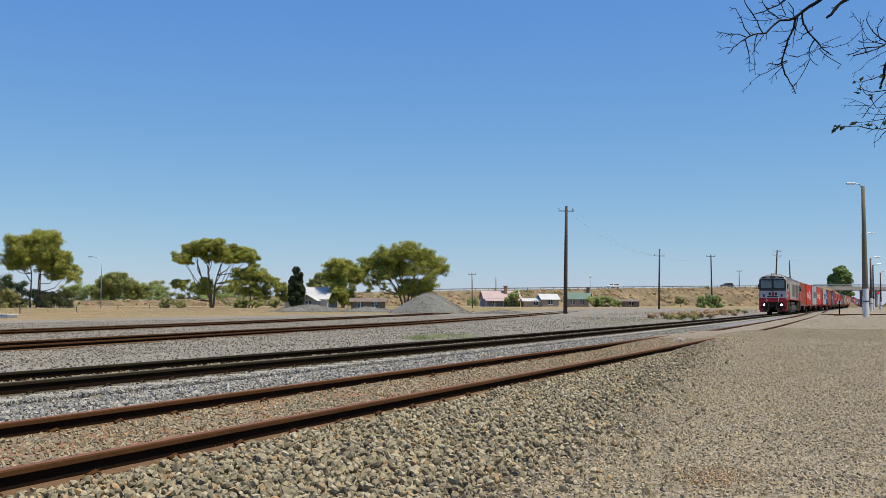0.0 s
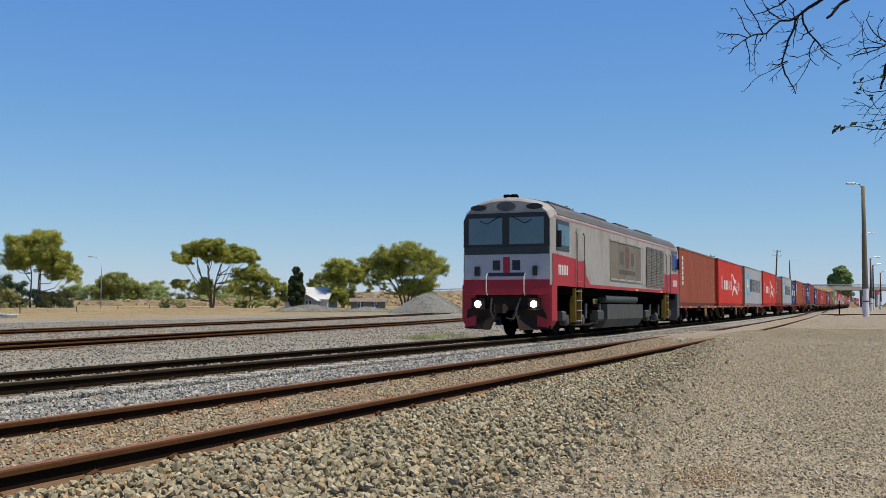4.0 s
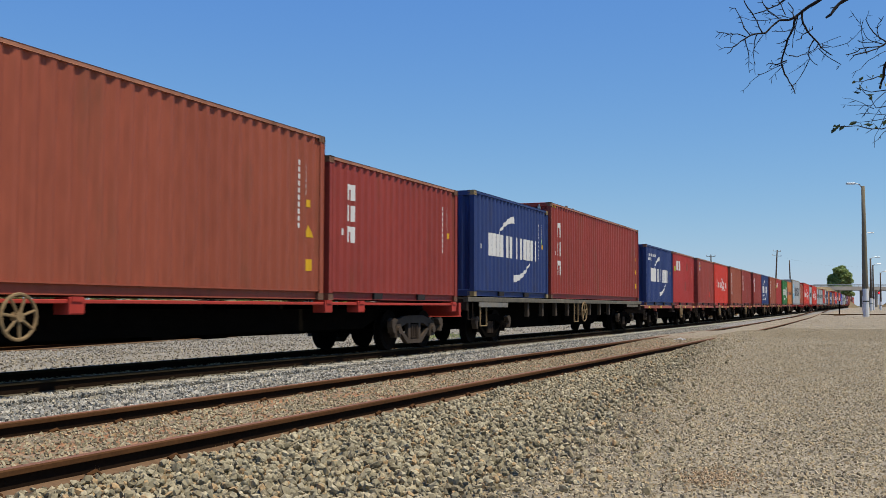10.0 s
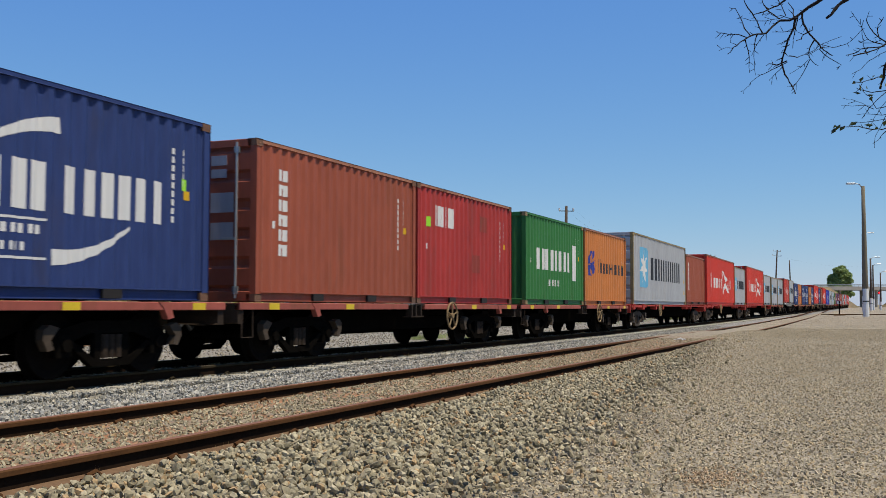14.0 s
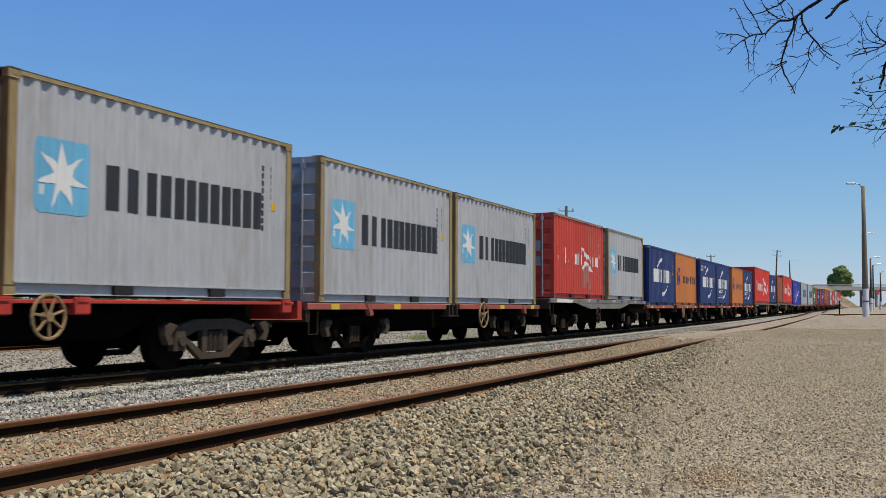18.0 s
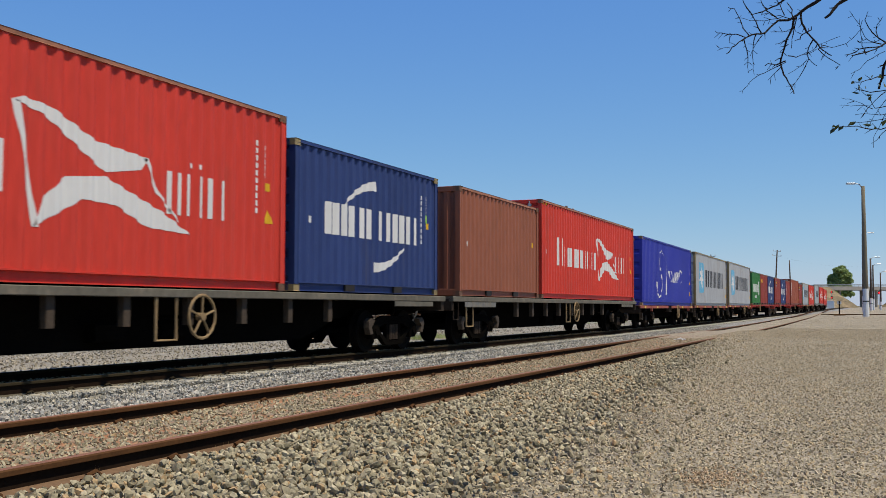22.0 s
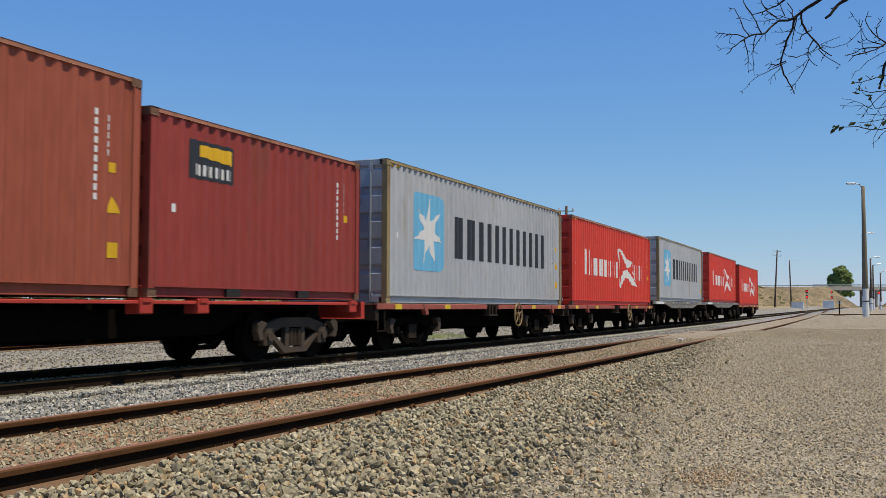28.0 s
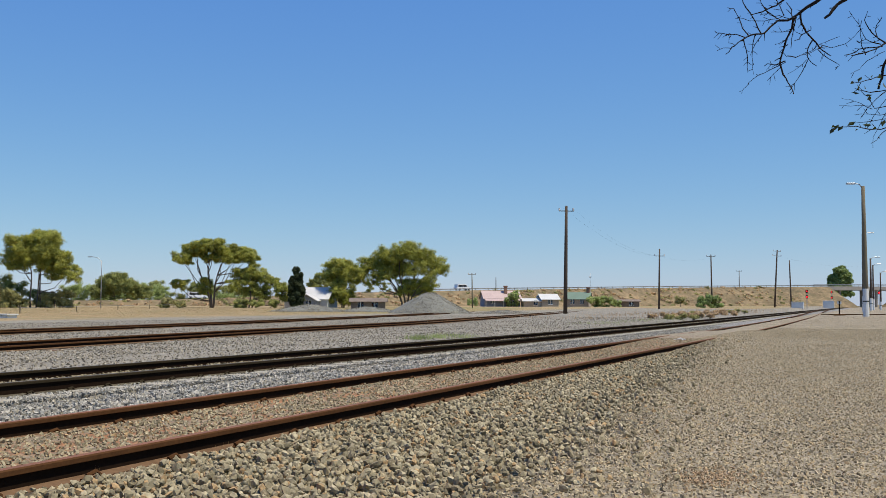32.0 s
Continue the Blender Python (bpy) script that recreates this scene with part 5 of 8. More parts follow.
sw = thing("switch_stand", "small point lever stand beside the spur track", "lever stand", at=(-3.4, 106, ground_z(-3.4, 106)))
part("base", Shape().box(-0.5, 0.5, -0.3, 0.3, -0.1, 0.12, 0.02), RUST, sw)
part("post", Shape().cyl((0, 0, 0.7), "z", 0.06, 1.4, 8), BLACKSTEEL, sw)
part("target", Shape().box(-0.18, 0.18, -0.02, 0.02, 1.1, 1.4), WHITEPAINT, sw)

stick = thing("broken_stick", "pale broken stick lying on the crossing", "stick", at=(-4.88, 27.65, ground_z(-4.88, 27.65)))
part("piece", Shape().tube([(-0.16, -0.05, 0.02), (0.0, 0.02, 0.05), (0.15, 0.06, 0.03)], 0.014, 6), WHITEPAINT, stick)
part("piece", Shape().tube([(-0.08, 0.16, 0.015), (0.02, 0.0, 0.07), (0.12, -0.2, 0.02)], 0.016, 6), WHITEPAINT, stick)

fence = thing("wire_fence", "low post-and-wire fence along the field", "fence", kind="structure")
fw = []
for i in range(5):
    x, y = -79.5 - i * 8.6, 78 + i * 17.2
    z = ground_z(x, y)
    fw.append((x, y, z + 0.6))
    part("fence_post", lambda: Shape().cyl((0, 0, 0.25), "z", 0.06, 0.9, 6), POLEPALE, fence, key="fencepost", m=pose(x, y, z))
part("fence_wire", Shape().tube(fw, 0.01, 4), GALV, fence)

# ---- the overhanging branch near the viewer ----
LOOK = look(EYE, AIM, 0.145)
NEAR = 0.5


def limb_point(u, v, d=6.0):
    return LOOK @ (Vector((u, v, -d)) * NEAR)


limbs = Shape()
rnd = random.Random(31)


def limb(pts, r0, r1, depth=0.0, nubs=0):
    """A crooked limb through a few points (right, up), with short spurs along it."""
    fine = []
    for (a, b), (c, d) in zip(pts, pts[1:]):
        k = max(2, int(math.hypot(c - a, d - b) / 0.03))
        for i in range(k):
            t = i / k
            j = 0.0026 if i else 0.0
            fine.append((a + (c - a) * t + rnd.gauss(0, j), b + (d - b) * t + rnd.gauss(0, j)))
    fine.append(pts[-1])
    n = len(fine)
    way = [6.0 + depth * 0.4 + 0.06 * math.sin(i * 0.23 + depth * 9) for i in range(n)]
    rad = [(r0 + (r1 - r0) * (i / (n - 1)) ** 0.8) * 0.92 for i in range(n)]
    limbs.tube([limb_point(u, v, d) for (u, v), d in zip(fine, way)], [q * rnd.uniform(0.85, 1.2) for q in rad], 6)
    for _ in range(nubs):
        i = rnd.randrange(1, n - 1) if n > 3 else 1
        u, v = fine[i]
        a = math.atan2(fine[i + 1][1] - fine[i - 1][1], fine[i + 1][0] - fine[i - 1][0]) + rnd.choice((-1, 1)) * rnd.uniform(0.6, 1.3)
        l = rnd.choice((0.012, 0.018, 0.025, 0.04))
        limbs.tube([limb_point(u + math.cos(a) * l * t, v + math.sin(a) * l * t, way[i] + 0.02 * t) for t in (0, 0.5, 1.0)], [min(rad[i] * 0.7, 0.0016), 0.0009, 0.0005], 5)


limb([(2.863, 2.049), (2.664, 1.832), (2.398, 1.583), (2.271, 1.5), (2.208, 1.457), (2.165, 1.433), (2.115, 1.393), (2.059, 1.36), (1.999, 1.357), (1.949, 1.317), (1.906, 1.274), (1.849, 1.264), (1.792, 1.244), (1.733, 1.207), (1.693, 1.177), (1.659, 1.137)], 0.0115, 0.0012, 0, 26)
limb([(1.792, 1.25), (1.749, 1.274), (1.699, 1.277), (1.656, 1.287), (1.626, 1.297)], 0.0017, 0.001, 0.02, 7)
limb([(1.799, 1.254), (1.773, 1.3), (1.759, 1.367), (1.733, 1.427), (1.699, 1.433)], 0.002, 0.001, -0.03, 5)
limb([(1.892, 1.274), (1.866, 1.35), (1.839, 1.407), (1.799, 1.467), (1.773, 1.506)], 0.0022, 0.0014, 0.03, 4)
limb([(1.792, 1.244), (1.816, 1.184), (1.826, 1.117), (1.829, 1.051)], 0.0019, 0.0009, 0.05, 5)
limb([(1.832, 1.25), (1.826, 1.167), (1.836, 1.101), (1.849, 1.028)], 0.0013, 0.0007, -0.05, 3)
limb([(1.899, 1.267), (1.866, 1.217), (1.839, 1.151)], 0.0013, 0.0008, 0.04, 2)
limb([(1.743, 1.207), (1.709, 1.227), (1.716, 1.267), (1.699, 1.284)], 0.001, 0.0007, 0.04, 1)
limb([(1.709, 1.187), (1.673, 1.194), (1.64, 1.181)], 0.001, 0.0007, 0.02, 1)
limb([(1.992, 1.363), (1.932, 1.417), (1.906, 1.467), (1.892, 1.5)], 0.0018, 0.0012, 0.04, 3)
limb([(2.005, 1.367), (1.989, 1.433), (1.965, 1.493)], 0.0016, 0.0011, -0.04, 2)
limb([(2.072, 1.367), (2.015, 1.393), (1.972, 1.393), (1.932, 1.427)], 0.0012, 0.0008, 0.06, 2)
limb([(2.072, 1.373), (2.078, 1.42), (2.052, 1.467)], 0.002, 0.0012, 0.02, 2)
limb([(2.065, 1.506), (2.015, 1.467), (1.982, 1.45), (1.916, 1.417), (1.839, 1.393)], 0.0032, 0.0013, 0.08, 6)
limb([(1.992, 1.357), (1.899, 1.34), (1.816, 1.347), (1.749, 1.37)], 0.0011, 0.0007, -0.06, 3)
limb([(2.062, 1.354), (2.059, 1.3), (2.032, 1.234), (2.019, 1.167), (2.005, 1.101), (2.025, 1.034), (2.049, 0.984), (2.062, 0.948), (2.065, 0.911)], 0.0042, 0.0016, -0.05, 12)
limb([(2.049, 1.274), (1.999, 1.274), (1.939, 1.28)], 0.0012, 0.0007, -0.05, 2)
limb([(2.032, 1.227), (1.999, 1.217), (1.972, 1.211)], 0.0014, 0.0009, -0.03, 1)
limb([(2.022, 1.194), (2.005, 1.174), (1.989, 1.154)], 0.0013, 0.0008, -0.06, 1)
limb([(2.005, 1.097), (1.972, 1.084), (1.939, 1.087), (1.906, 1.081)], 0.0022, 0.001, -0.07, 4)
limb([(2.009, 1.091), (1.932, 1.054), (1.866, 1.024), (1.816, 0.984), (1.792, 0.951), (1.779, 0.921)], 0.0015, 0.0006, -0.06, 4)
limb([(1.999, 1.077), (1.959, 1.034), (1.929, 0.998)], 0.0012, 0.0008, -0.02, 2)
limb([(2.025, 1.131), (2.082, 1.127), (2.148, 1.151), (2.198, 1.177), (2.248, 1.217), (2.298, 1.237), (2.355, 1.257)], 0.0016, 0.0006, -0.04, 4)
limb([(2.108, 1.387), (2.098, 1.317), (2.088, 1.25), (2.085, 1.197)], 0.0018, 0.001, 0.05, 4)
limb([(2.145, 1.417), (2.155, 1.35), (2.182, 1.3), (2.221, 1.25), (2.248, 1.201), (2.275, 1.167), (2.298, 1.141)], 0.004, 0.0014, 0.1, 9)
limb([(2.188, 1.3), (2.158, 1.284), (2.142, 1.257), (2.108, 1.244)], 0.0022, 0.001, 0.1, 2)
limb([(2.178, 1.294), (2.215, 1.314), (2.212, 1.334)], 0.002, 0.001, 0.12, 2)
limb([(2.221, 1.25), (2.198, 1.207), (2.192, 1.151), (2.208, 1.117), (2.231, 1.091)], 0.0024, 0.0009, 0.12, 4)
limb([(2.198, 1.141), (2.165, 1.068), (2.115, 0.994), (2.082, 0.948)], 0.0015, 0.0007, 0.12, 3)
limb([(2.192, 1.137), (2.148, 1.094), (2.072, 1.048)], 0.001, 0.0006, 0.14, 2)
limb([(2.115, 0.994), (2.092, 0.974), (2.062, 0.974)], 0.001, 0.0006, 0.12, 0)
limb([(2.248, 1.194), (2.315, 1.141), (2.384, 1.101), (2.351, 1.084)], 0.0013, 0.0008, 0.1, 3)
limb([(2.248, 1.194), (2.281, 1.217), (2.331, 1.204), (2.414, 1.227), (2.464, 1.274), (2.498, 1.31)], 0.0012, 0.0007, 0.08, 3)
limb([(2.192, 1.167), (2.238, 1.194), (2.271, 1.207), (2.305, 1.201)], 0.001, 0.0006, 0.09, 1)
limb([(2.597, 1.699), (2.464, 1.566), (2.374, 1.467), (2.331, 1.44), (2.298, 1.4), (2.251, 1.357)], 0.008, 0.0042, -0.15, 7)
limb([(2.936, 1.334), (2.73, 1.26), (2.647, 1.227), (2.597, 1.201), (2.547, 1.174), (2.498, 1.157), (2.431, 1.141), (2.408, 1.137)], 0.0042, 0.0015, 0.1, 9)
limb([(2.637, 1.214), (2.581, 1.207), (2.498, 1.197), (2.448, 1.167), (2.398, 1.154)], 0.0022, 0.0011, 0.1, 5)
limb([(2.637, 1.227), (2.591, 1.267), (2.551, 1.317), (2.524, 1.367), (2.537, 1.417)], 0.0024, 0.0009, 0.06, 6)
limb([(2.631, 1.227), (2.564, 1.247), (2.531, 1.274), (2.507, 1.307), (2.464, 1.36), (2.414, 1.41)], 0.0016, 0.0007, 0.12, 5)
limb([(2.534, 1.161), (2.514, 1.217), (2.507, 1.284), (2.511, 1.367)], 0.0014, 0.0008, 0.1, 3)
limb([(2.604, 1.25), (2.594, 1.3), (2.601, 1.34), (2.631, 1.387)], 0.002, 0.001, 0.08, 3)
limb([(2.647, 1.181), (2.547, 1.127), (2.498, 1.074), (2.438, 1.044)], 0.0011, 0.0006, 0.1, 2)
limb([(2.597, 1.24), (2.531, 1.234), (2.488, 1.24)], 0.0013, 0.0008, 0.1, 2)
limb([(2.73, 1.267), (2.664, 1.167), (2.624, 1.094), (2.617, 1.018), (2.594, 0.951)], 0.0052, 0.0034, -0.02, 5)
limb([(2.936, 1.101), (2.73, 1.054), (2.647, 1.034), (2.597, 1.024), (2.531, 1.001), (2.464, 0.981), (2.404, 0.978)], 0.003, 0.001, 0, 5)
limb([(2.936, 0.974), (2.73, 0.954), (2.647, 0.944), (2.597, 0.934), (2.531, 0.925), (2.481, 0.934), (2.431, 0.941)], 0.003, 0.001, -0.1, 5)
limb([(2.936, 0.918), (2.73, 0.875), (2.624, 0.845), (2.557, 0.831), (2.531, 0.851), (2.498, 0.895), (2.454, 0.925)], 0.0024, 0.0009, 0.05, 4)
limb([(2.557, 0.831), (2.498, 0.868), (2.431, 0.895), (2.384, 0.901)], 0.0011, 0.0006, 0.05, 2)
limb([(2.547, 0.848), (2.464, 0.855), (2.374, 0.858)], 0.0009, 0.0005, 0.05, 2)
limb([(2.73, 1.001), (2.624, 0.918), (2.564, 0.861), (2.514, 0.808), (2.481, 0.775)], 0.0016, 0.0008, 0.1, 4)
limb([(2.73, 0.808), (2.624, 0.801), (2.547, 0.808), (2.464, 0.801)], 0.0012, 0.0007, 0.08, 3)
limb([(2.73, 0.791), (2.624, 0.775), (2.547, 0.762), (2.458, 0.752)], 0.0012, 0.0007, 0.1, 3)
limb([(2.664, 0.934), (2.614, 0.868), (2.564, 0.785), (2.531, 0.718)], 0.0012, 0.0007, 0.0, 2)
limb([(2.936, 0.782), (2.664, 0.732), (2.597, 0.708), (2.498, 0.708), (2.398, 0.718), (2.325, 0.715)], 0.003, 0.0011, 0.05, 6)
limb([(2.73, 0.785), (2.631, 0.695), (2.597, 0.652), (2.557, 0.629)], 0.0014, 0.0007, 0.05, 2)
limb([(2.657, 0.868), (2.614, 0.752), (2.571, 0.668), (2.564, 0.602)], 0.0013, 0.0007, 0.02, 2)
bough = thing("overhanging_tree", "bare dark-barked tree reaching bare twigs over the yard", "tree", at=(0, 0, 0))
foot = limb_point(5.4, -1.05)
foot.z = ground_z(foot.x, foot.y)
trunk_pts = [foot + Vector((0, 0, -0.3)), foot + Vector((0.02, 0.05, 1.2)), limb_point(5.2, 1.2), limb_point(4.6, 2.3), limb_point(3.6, 2.7), limb_point(2.75, 2.05)]
part("trunk", Shape().tube(trunk_pts, [0.13, 0.11, 0.08, 0.055, 0.032, 0.017], 10), BARKDARK, bough, smooth=True)
part("limb", Shape().tube([limb_point(5.2, 1.2), limb_point(4.2, 1.35), limb_point(3.4, 1.2), limb_point(2.85, 1.1)], [0.0450, 0.0250, 0.0150, 0.0060], 8).tube([limb_point(3.4, 1.2), limb_point(3.1, 0.95), limb_point(2.85, 0.82)], [0.0100, 0.0060, 0.0035], 6).tube([limb_point(3.4, 1.2), limb_point(3.1, 1.35), limb_point(2.85, 1.32)], [0.0100, 0.0070, 0.0055], 6).tube([limb_point(3.1, 0.95), limb_point(3.0, 0.75), limb_point(2.9, 0.6)], [0.0060, 0.0040, 0.0025], 6).tube([limb_point(3.1, 0.95), limb_point(2.95, 0.78), limb_point(2.85, 0.74)], [0.0050, 0.0040, 0.0030], 6).tube([limb_point(3.6, 2.7), limb_point(3.0, 2.2), limb_point(2.52, 1.66)], [0.0200, 0.0150, 0.0110], 6).tube([limb_point(3.1, 0.95), limb_point(2.95, 0.95), limb_point(2.85, 0.98)], [0.0050, 0.0040, 0.0030], 6), BARKDARK, bough)
part("twig_mass", limbs, BARKDARK, bough)["kind"] = "stuff"
rnd = random.Random(8)
for u, v in ((2.421, 0.984), (2.468, 1.004), (2.458, 0.958), (2.461, 0.941), (2.444, 0.921), (2.521, 0.908), (2.524, 0.891), (2.498, 0.951), (2.581, 0.964), (2.584, 1.021), (2.534, 1.014), (2.308, 0.725), (2.311, 0.708), (2.305, 0.698), (2.331, 0.722), (2.355, 0.715), (2.421, 0.742), (2.444, 0.702), (2.514, 0.732), (2.554, 0.715), (2.607, 0.748), (2.614, 0.961)):
    l, a = rnd.uniform(0.016, 0.03), rnd.uniform(0, 6.28)
    w = [limb_point(u + math.cos(a) * l, v + math.sin(a) * l, 6.02), limb_point(u - math.sin(a) * l * 0.4, v + math.cos(a) * l * 0.4, 6.0), limb_point(u - math.cos(a) * l * 0.6, v - math.sin(a) * l * 0.6, 5.99), limb_point(u + math.sin(a) * l * 0.4, v - math.cos(a) * l * 0.4, 6.03)]
    part("leaf", Shape().add([tuple(p) for p in w], [(0, 1, 2), (0, 2, 3)]), LEAF_CYPRESS, bough)


# ---- road vehicles ----


def vehicle(name, label, body_col, L=4.5, Wd=1.8, H=1.5, kind="hatch"):
    """A road vehicle facing +y, wheels on z = 0."""
    e = thing(name, label, "car")
    p = mat("car_paint_" + name + kind, body_col, 0.35, 0.0, 0.05)
    h2 = L / 2
    low = [(-h2, 0.45), (-h2, 0.85), (-h2 + 0.1, 0.95), (h2 - 1.1, 0.98), (h2 - 0.15, 0.82), (h2, 0.6), (h2, 0.35), (-h2 + 0.1, 0.3)]
    part("body", Shape().prism(low, "x", -Wd / 2, Wd / 2), p, e)
    if kind == "ute":
        roof = [(-h2 + 0.15, 0.95), (-h2 + 0.2, H), (-0.3, H + 0.05), (h2 - 1.9, H), (h2 - 1.25, 0.97)]
    else:
        roof = [(-h2 + 0.1, 0.94), (-h2 + 0.5, H - 0.05), (-0.2, H), (h2 - 1.9, H - 0.08), (h2 - 1.1, 0.97)]
    part("cabin", Shape().prism(roof, "x", -Wd / 2 + 0.1, Wd / 2 - 0.1), p, e)
    for s in (-1, 1):
        for a, b in ((-h2 + 0.45, -0.55), (-0.4, h2 - 1.75)):
            part("side_window", Shape().box(s * (Wd / 2 - 0.1), s * (Wd / 2 - 0.085), a, b, 1.0, H - 0.16), DARKIN, e)
    part("windscreen", Shape().add([(-0.7, h2 - 1.15, 1.03), (0.7, h2 - 1.15, 1.03), (0.65, h2 - 1.8, H - 0.08), (-0.65, h2 - 1.8, H - 0.08)], [(0, 1, 2, 3)]), DARKIN, e)
    for s in (-1, 1):
        for y in (-h2 + 0.85, h2 - 0.85):
            w = part("wheel", lambda: Shape().cyl((0, 0, 0), "x", 0.32, 0.2, 16), RUBBER, e, key="carwheel", m=pose(s * (Wd / 2 - 0.08), y, 0.32))
            part("rim", lambda: Shape().cyl((0, 0, 0), "x", 0.19, 0.215, 12), GALV, w, key="carrim")
        part("tail_light", Shape().box(s * (Wd / 2 - 0.3), s * (Wd / 2 - 0.05), -h2 - 0.01, -h2 + 0.03, 0.7, 0.85), mat("tail_red", (0.4, 0.02, 0.02), 0.3), e)
        part("headlight", Shape().box(s * (Wd / 2 - 0.45), s * (Wd / 2 - 0.08), h2 - 0.12, h2 + 0.01, 0.62, 0.76), GALV, e)
    return e


# vehicle, place along the road at the start, metres a second (the sign gives its way)
CARS = [(vehicle("hatchback", "white hatchback driving along the embankment road", (0.95, 0.95, 0.94)), 1274.3, -25.6),
        (vehicle("station_wagon", "dark station wagon driving along the embankment road", (0.04, 0.045, 0.05), 4.7), 1327.9, -25.5),
        (vehicle("utility_vehicle", "white utility van driving along the road", (1.0, 1.0, 0.99), 5.2, 1.85, 1.75, "ute"), 368.4, 24.0),
        (vehicle("utility_vehicle", "white utility van driving along the embankment road", (1.0, 1.0, 0.99), 5.2, 1.85, 1.75, "ute"), 420.3, 24.8)]


# ---- a small insect that darts past near the end ----
INSECT = mat("dark_insect_body", (0.03, 0.028, 0.03), 0.6)
insect = thing("flying_insect", "small dark insect darting through the air", "insect")
part("body", Shape().tube([tuple(RIGHT * -0.010 + Vector((0, 0, 0.006))), tuple(RIGHT * -0.004 + Vector((0, 0, 0.002))), (0, 0, 0), tuple(RIGHT * 0.009 + Vector((0, 0, -0.005)))], [0.0012, 0.003, 0.0032, 0.001], 8), INSECT, insect)
for up, slant in ((0.013, 0.001), (-0.015, -0.005)):
    tip = RIGHT * slant + Vector((0, 0, up))
    part("wing", Shape().tube([(0, 0, up * 0.1), tuple(tip * 0.5 + RIGHT * 0.002), tuple(tip)], [0.0012, 0.0028, 0.0008], 5), INSECT, insect)


def insect_at(t):
    """A straight dash: (right, up, ahead) of the viewer in metres."""
    k = (t - 30.0) * 5.0
    return LOOK @ Vector((0.234 - 0.72 * k, 0.532 + 0.173 * k, -(2.5 - 1.9 * k)))


# ---- the goods train ----
SPEED, SLOWING = 20.696, -0.0278   # metres a second at 18 s, and its change


def run(t):
    """How far the train stands up the line at t, counted from its place at 18 s."""
    d = t + 0.009 - 18
    return -SPEED * d - 0.5 * SLOWING * d * d


MOVING = []    # (thing, place along the train, height over the rail)
DECK = {"A": 0.984, "B": 1.029, "C": 1.167, "D": 1.192}
W = 1.219      # half a container's width

C_RED = paint("container_red", (0.64, 0.052, 0.032), rust=(0.36, 0.07, 0.045), amt=0.24, var=0.17)
C_BROWN = paint("container_red_brown", (0.34, 0.088, 0.048), amt=0.22, var=0.2)
C_RUSTRED = paint("container_dull_red_brown", (0.31, 0.056, 0.042), amt=0.30, var=0.22)
C_CASTING = mat("rusty_corner_casting", (0.17, 0.085, 0.05), 0.85, 0, 0.3, 3.0, 20.0)
C_OXIDE = paint("container_oxide_brown", (0.31, 0.105, 0.058), amt=0.2)
C_MAROON = paint("container_maroon", (0.30, 0.050, 0.038), amt=0.26, var=0.2)
C_CRIMSON = paint("container_crimson", (0.42, 0.044, 0.038), rust=(0.24, 0.06, 0.045), amt=0.32, var=0.22)
C_GREY = paint("container_light_grey", (0.425, 0.435, 0.45), rust=(0.30, 0.22, 0.12), amt=0.22)
C_NAVY = paint("container_navy_blue", (0.030, 0.052, 0.165), rust=(0.05, 0.05, 0.085), amt=0.30, var=0.22)
C_SAF = paint("container_royal_blue", (0.040, 0.050, 0.36), amt=0.06)
C_GREEN = paint("container_green", (0.042, 0.185, 0.05), amt=0.10)
C_ORANGE = paint("container_orange", (0.60, 0.205, 0.055), rust=(0.36, 0.17, 0.08), amt=0.35)
C_RAIL = paint("dusty_faded_rail", (0.40, 0.175, 0.105), amt=0.4)
C_TRIM = paint("rusty_yellow_trim", (0.33, 0.25, 0.12), amt=0.4)
D_WHITE = paint("white_marking", (0.74, 0.73, 0.70), rust=(0.4, 0.35, 0.3), amt=0.08, var=0.06)
D_DARK = paint("dark_grey_marking", (0.035, 0.038, 0.045), amt=0.05)
D_SKY = paint("light_blue_marking", (0.16, 0.45, 0.66), amt=0.05)
D_BLUE = paint("deep_blue_marking", (0.035, 0.05, 0.27), amt=0.05)
D_AMBER = paint("amber_marking", (0.72, 0.42, 0.02), amt=0.05)
D_PINK = paint("pink_marking", (0.7, 0.35, 0.4), amt=0.05)
D_PATCH = paint("faded_repair_paint", (0.42, 0.16, 0.12), amt=0.3)
C_WORN = paint("container_worn_red", (0.56, 0.062, 0.042), rust=(0.30, 0.13, 0.09), amt=0.35, var=0.22)
D_PLATE = paint("pale_data_plate", (0.34, 0.345, 0.38), amt=0.1)
POCKET_SHADE = mat("pocket_shade", (0.015, 0.012, 0.012), 0.9)
PITCH = 0.2784


def wall_profile(L, lo=0.13):
    """(along, inward) points of the corrugated side sheet."""
    n = round((L - 2 * lo) / PITCH)
    p = (L - 2 * lo) / n
    out = []
    for i in range(n):
        y = lo + i * p
        out += [(y, 0.006), (y + 0.27 * p, 0.006), (y + 0.5 * p, 0.042), (y + 0.77 * p, 0.042)]
    return out + [(L - lo, 0.006)]


def wall_sheet(L, z0, z1, side):
    pr = wall_profile(L)
    s = Shape()
    vs = [(side * (W - d), y, z) for y, d in pr for z in (z0, z1)] + [(side * (W - 0.06), y, z) for y, d in (pr[0], pr[-1]) for z in (z0, z1)]
    k = len(pr)
    fs = [(2 * i, 2 * i + 2, 2 * i + 3, 2 * i + 1) for i in range(k - 1)]
    fs += [(2 * k, 2 * k + 2, 2 * k + 3, 2 * k + 1)]
    return s.add(vs, fs)


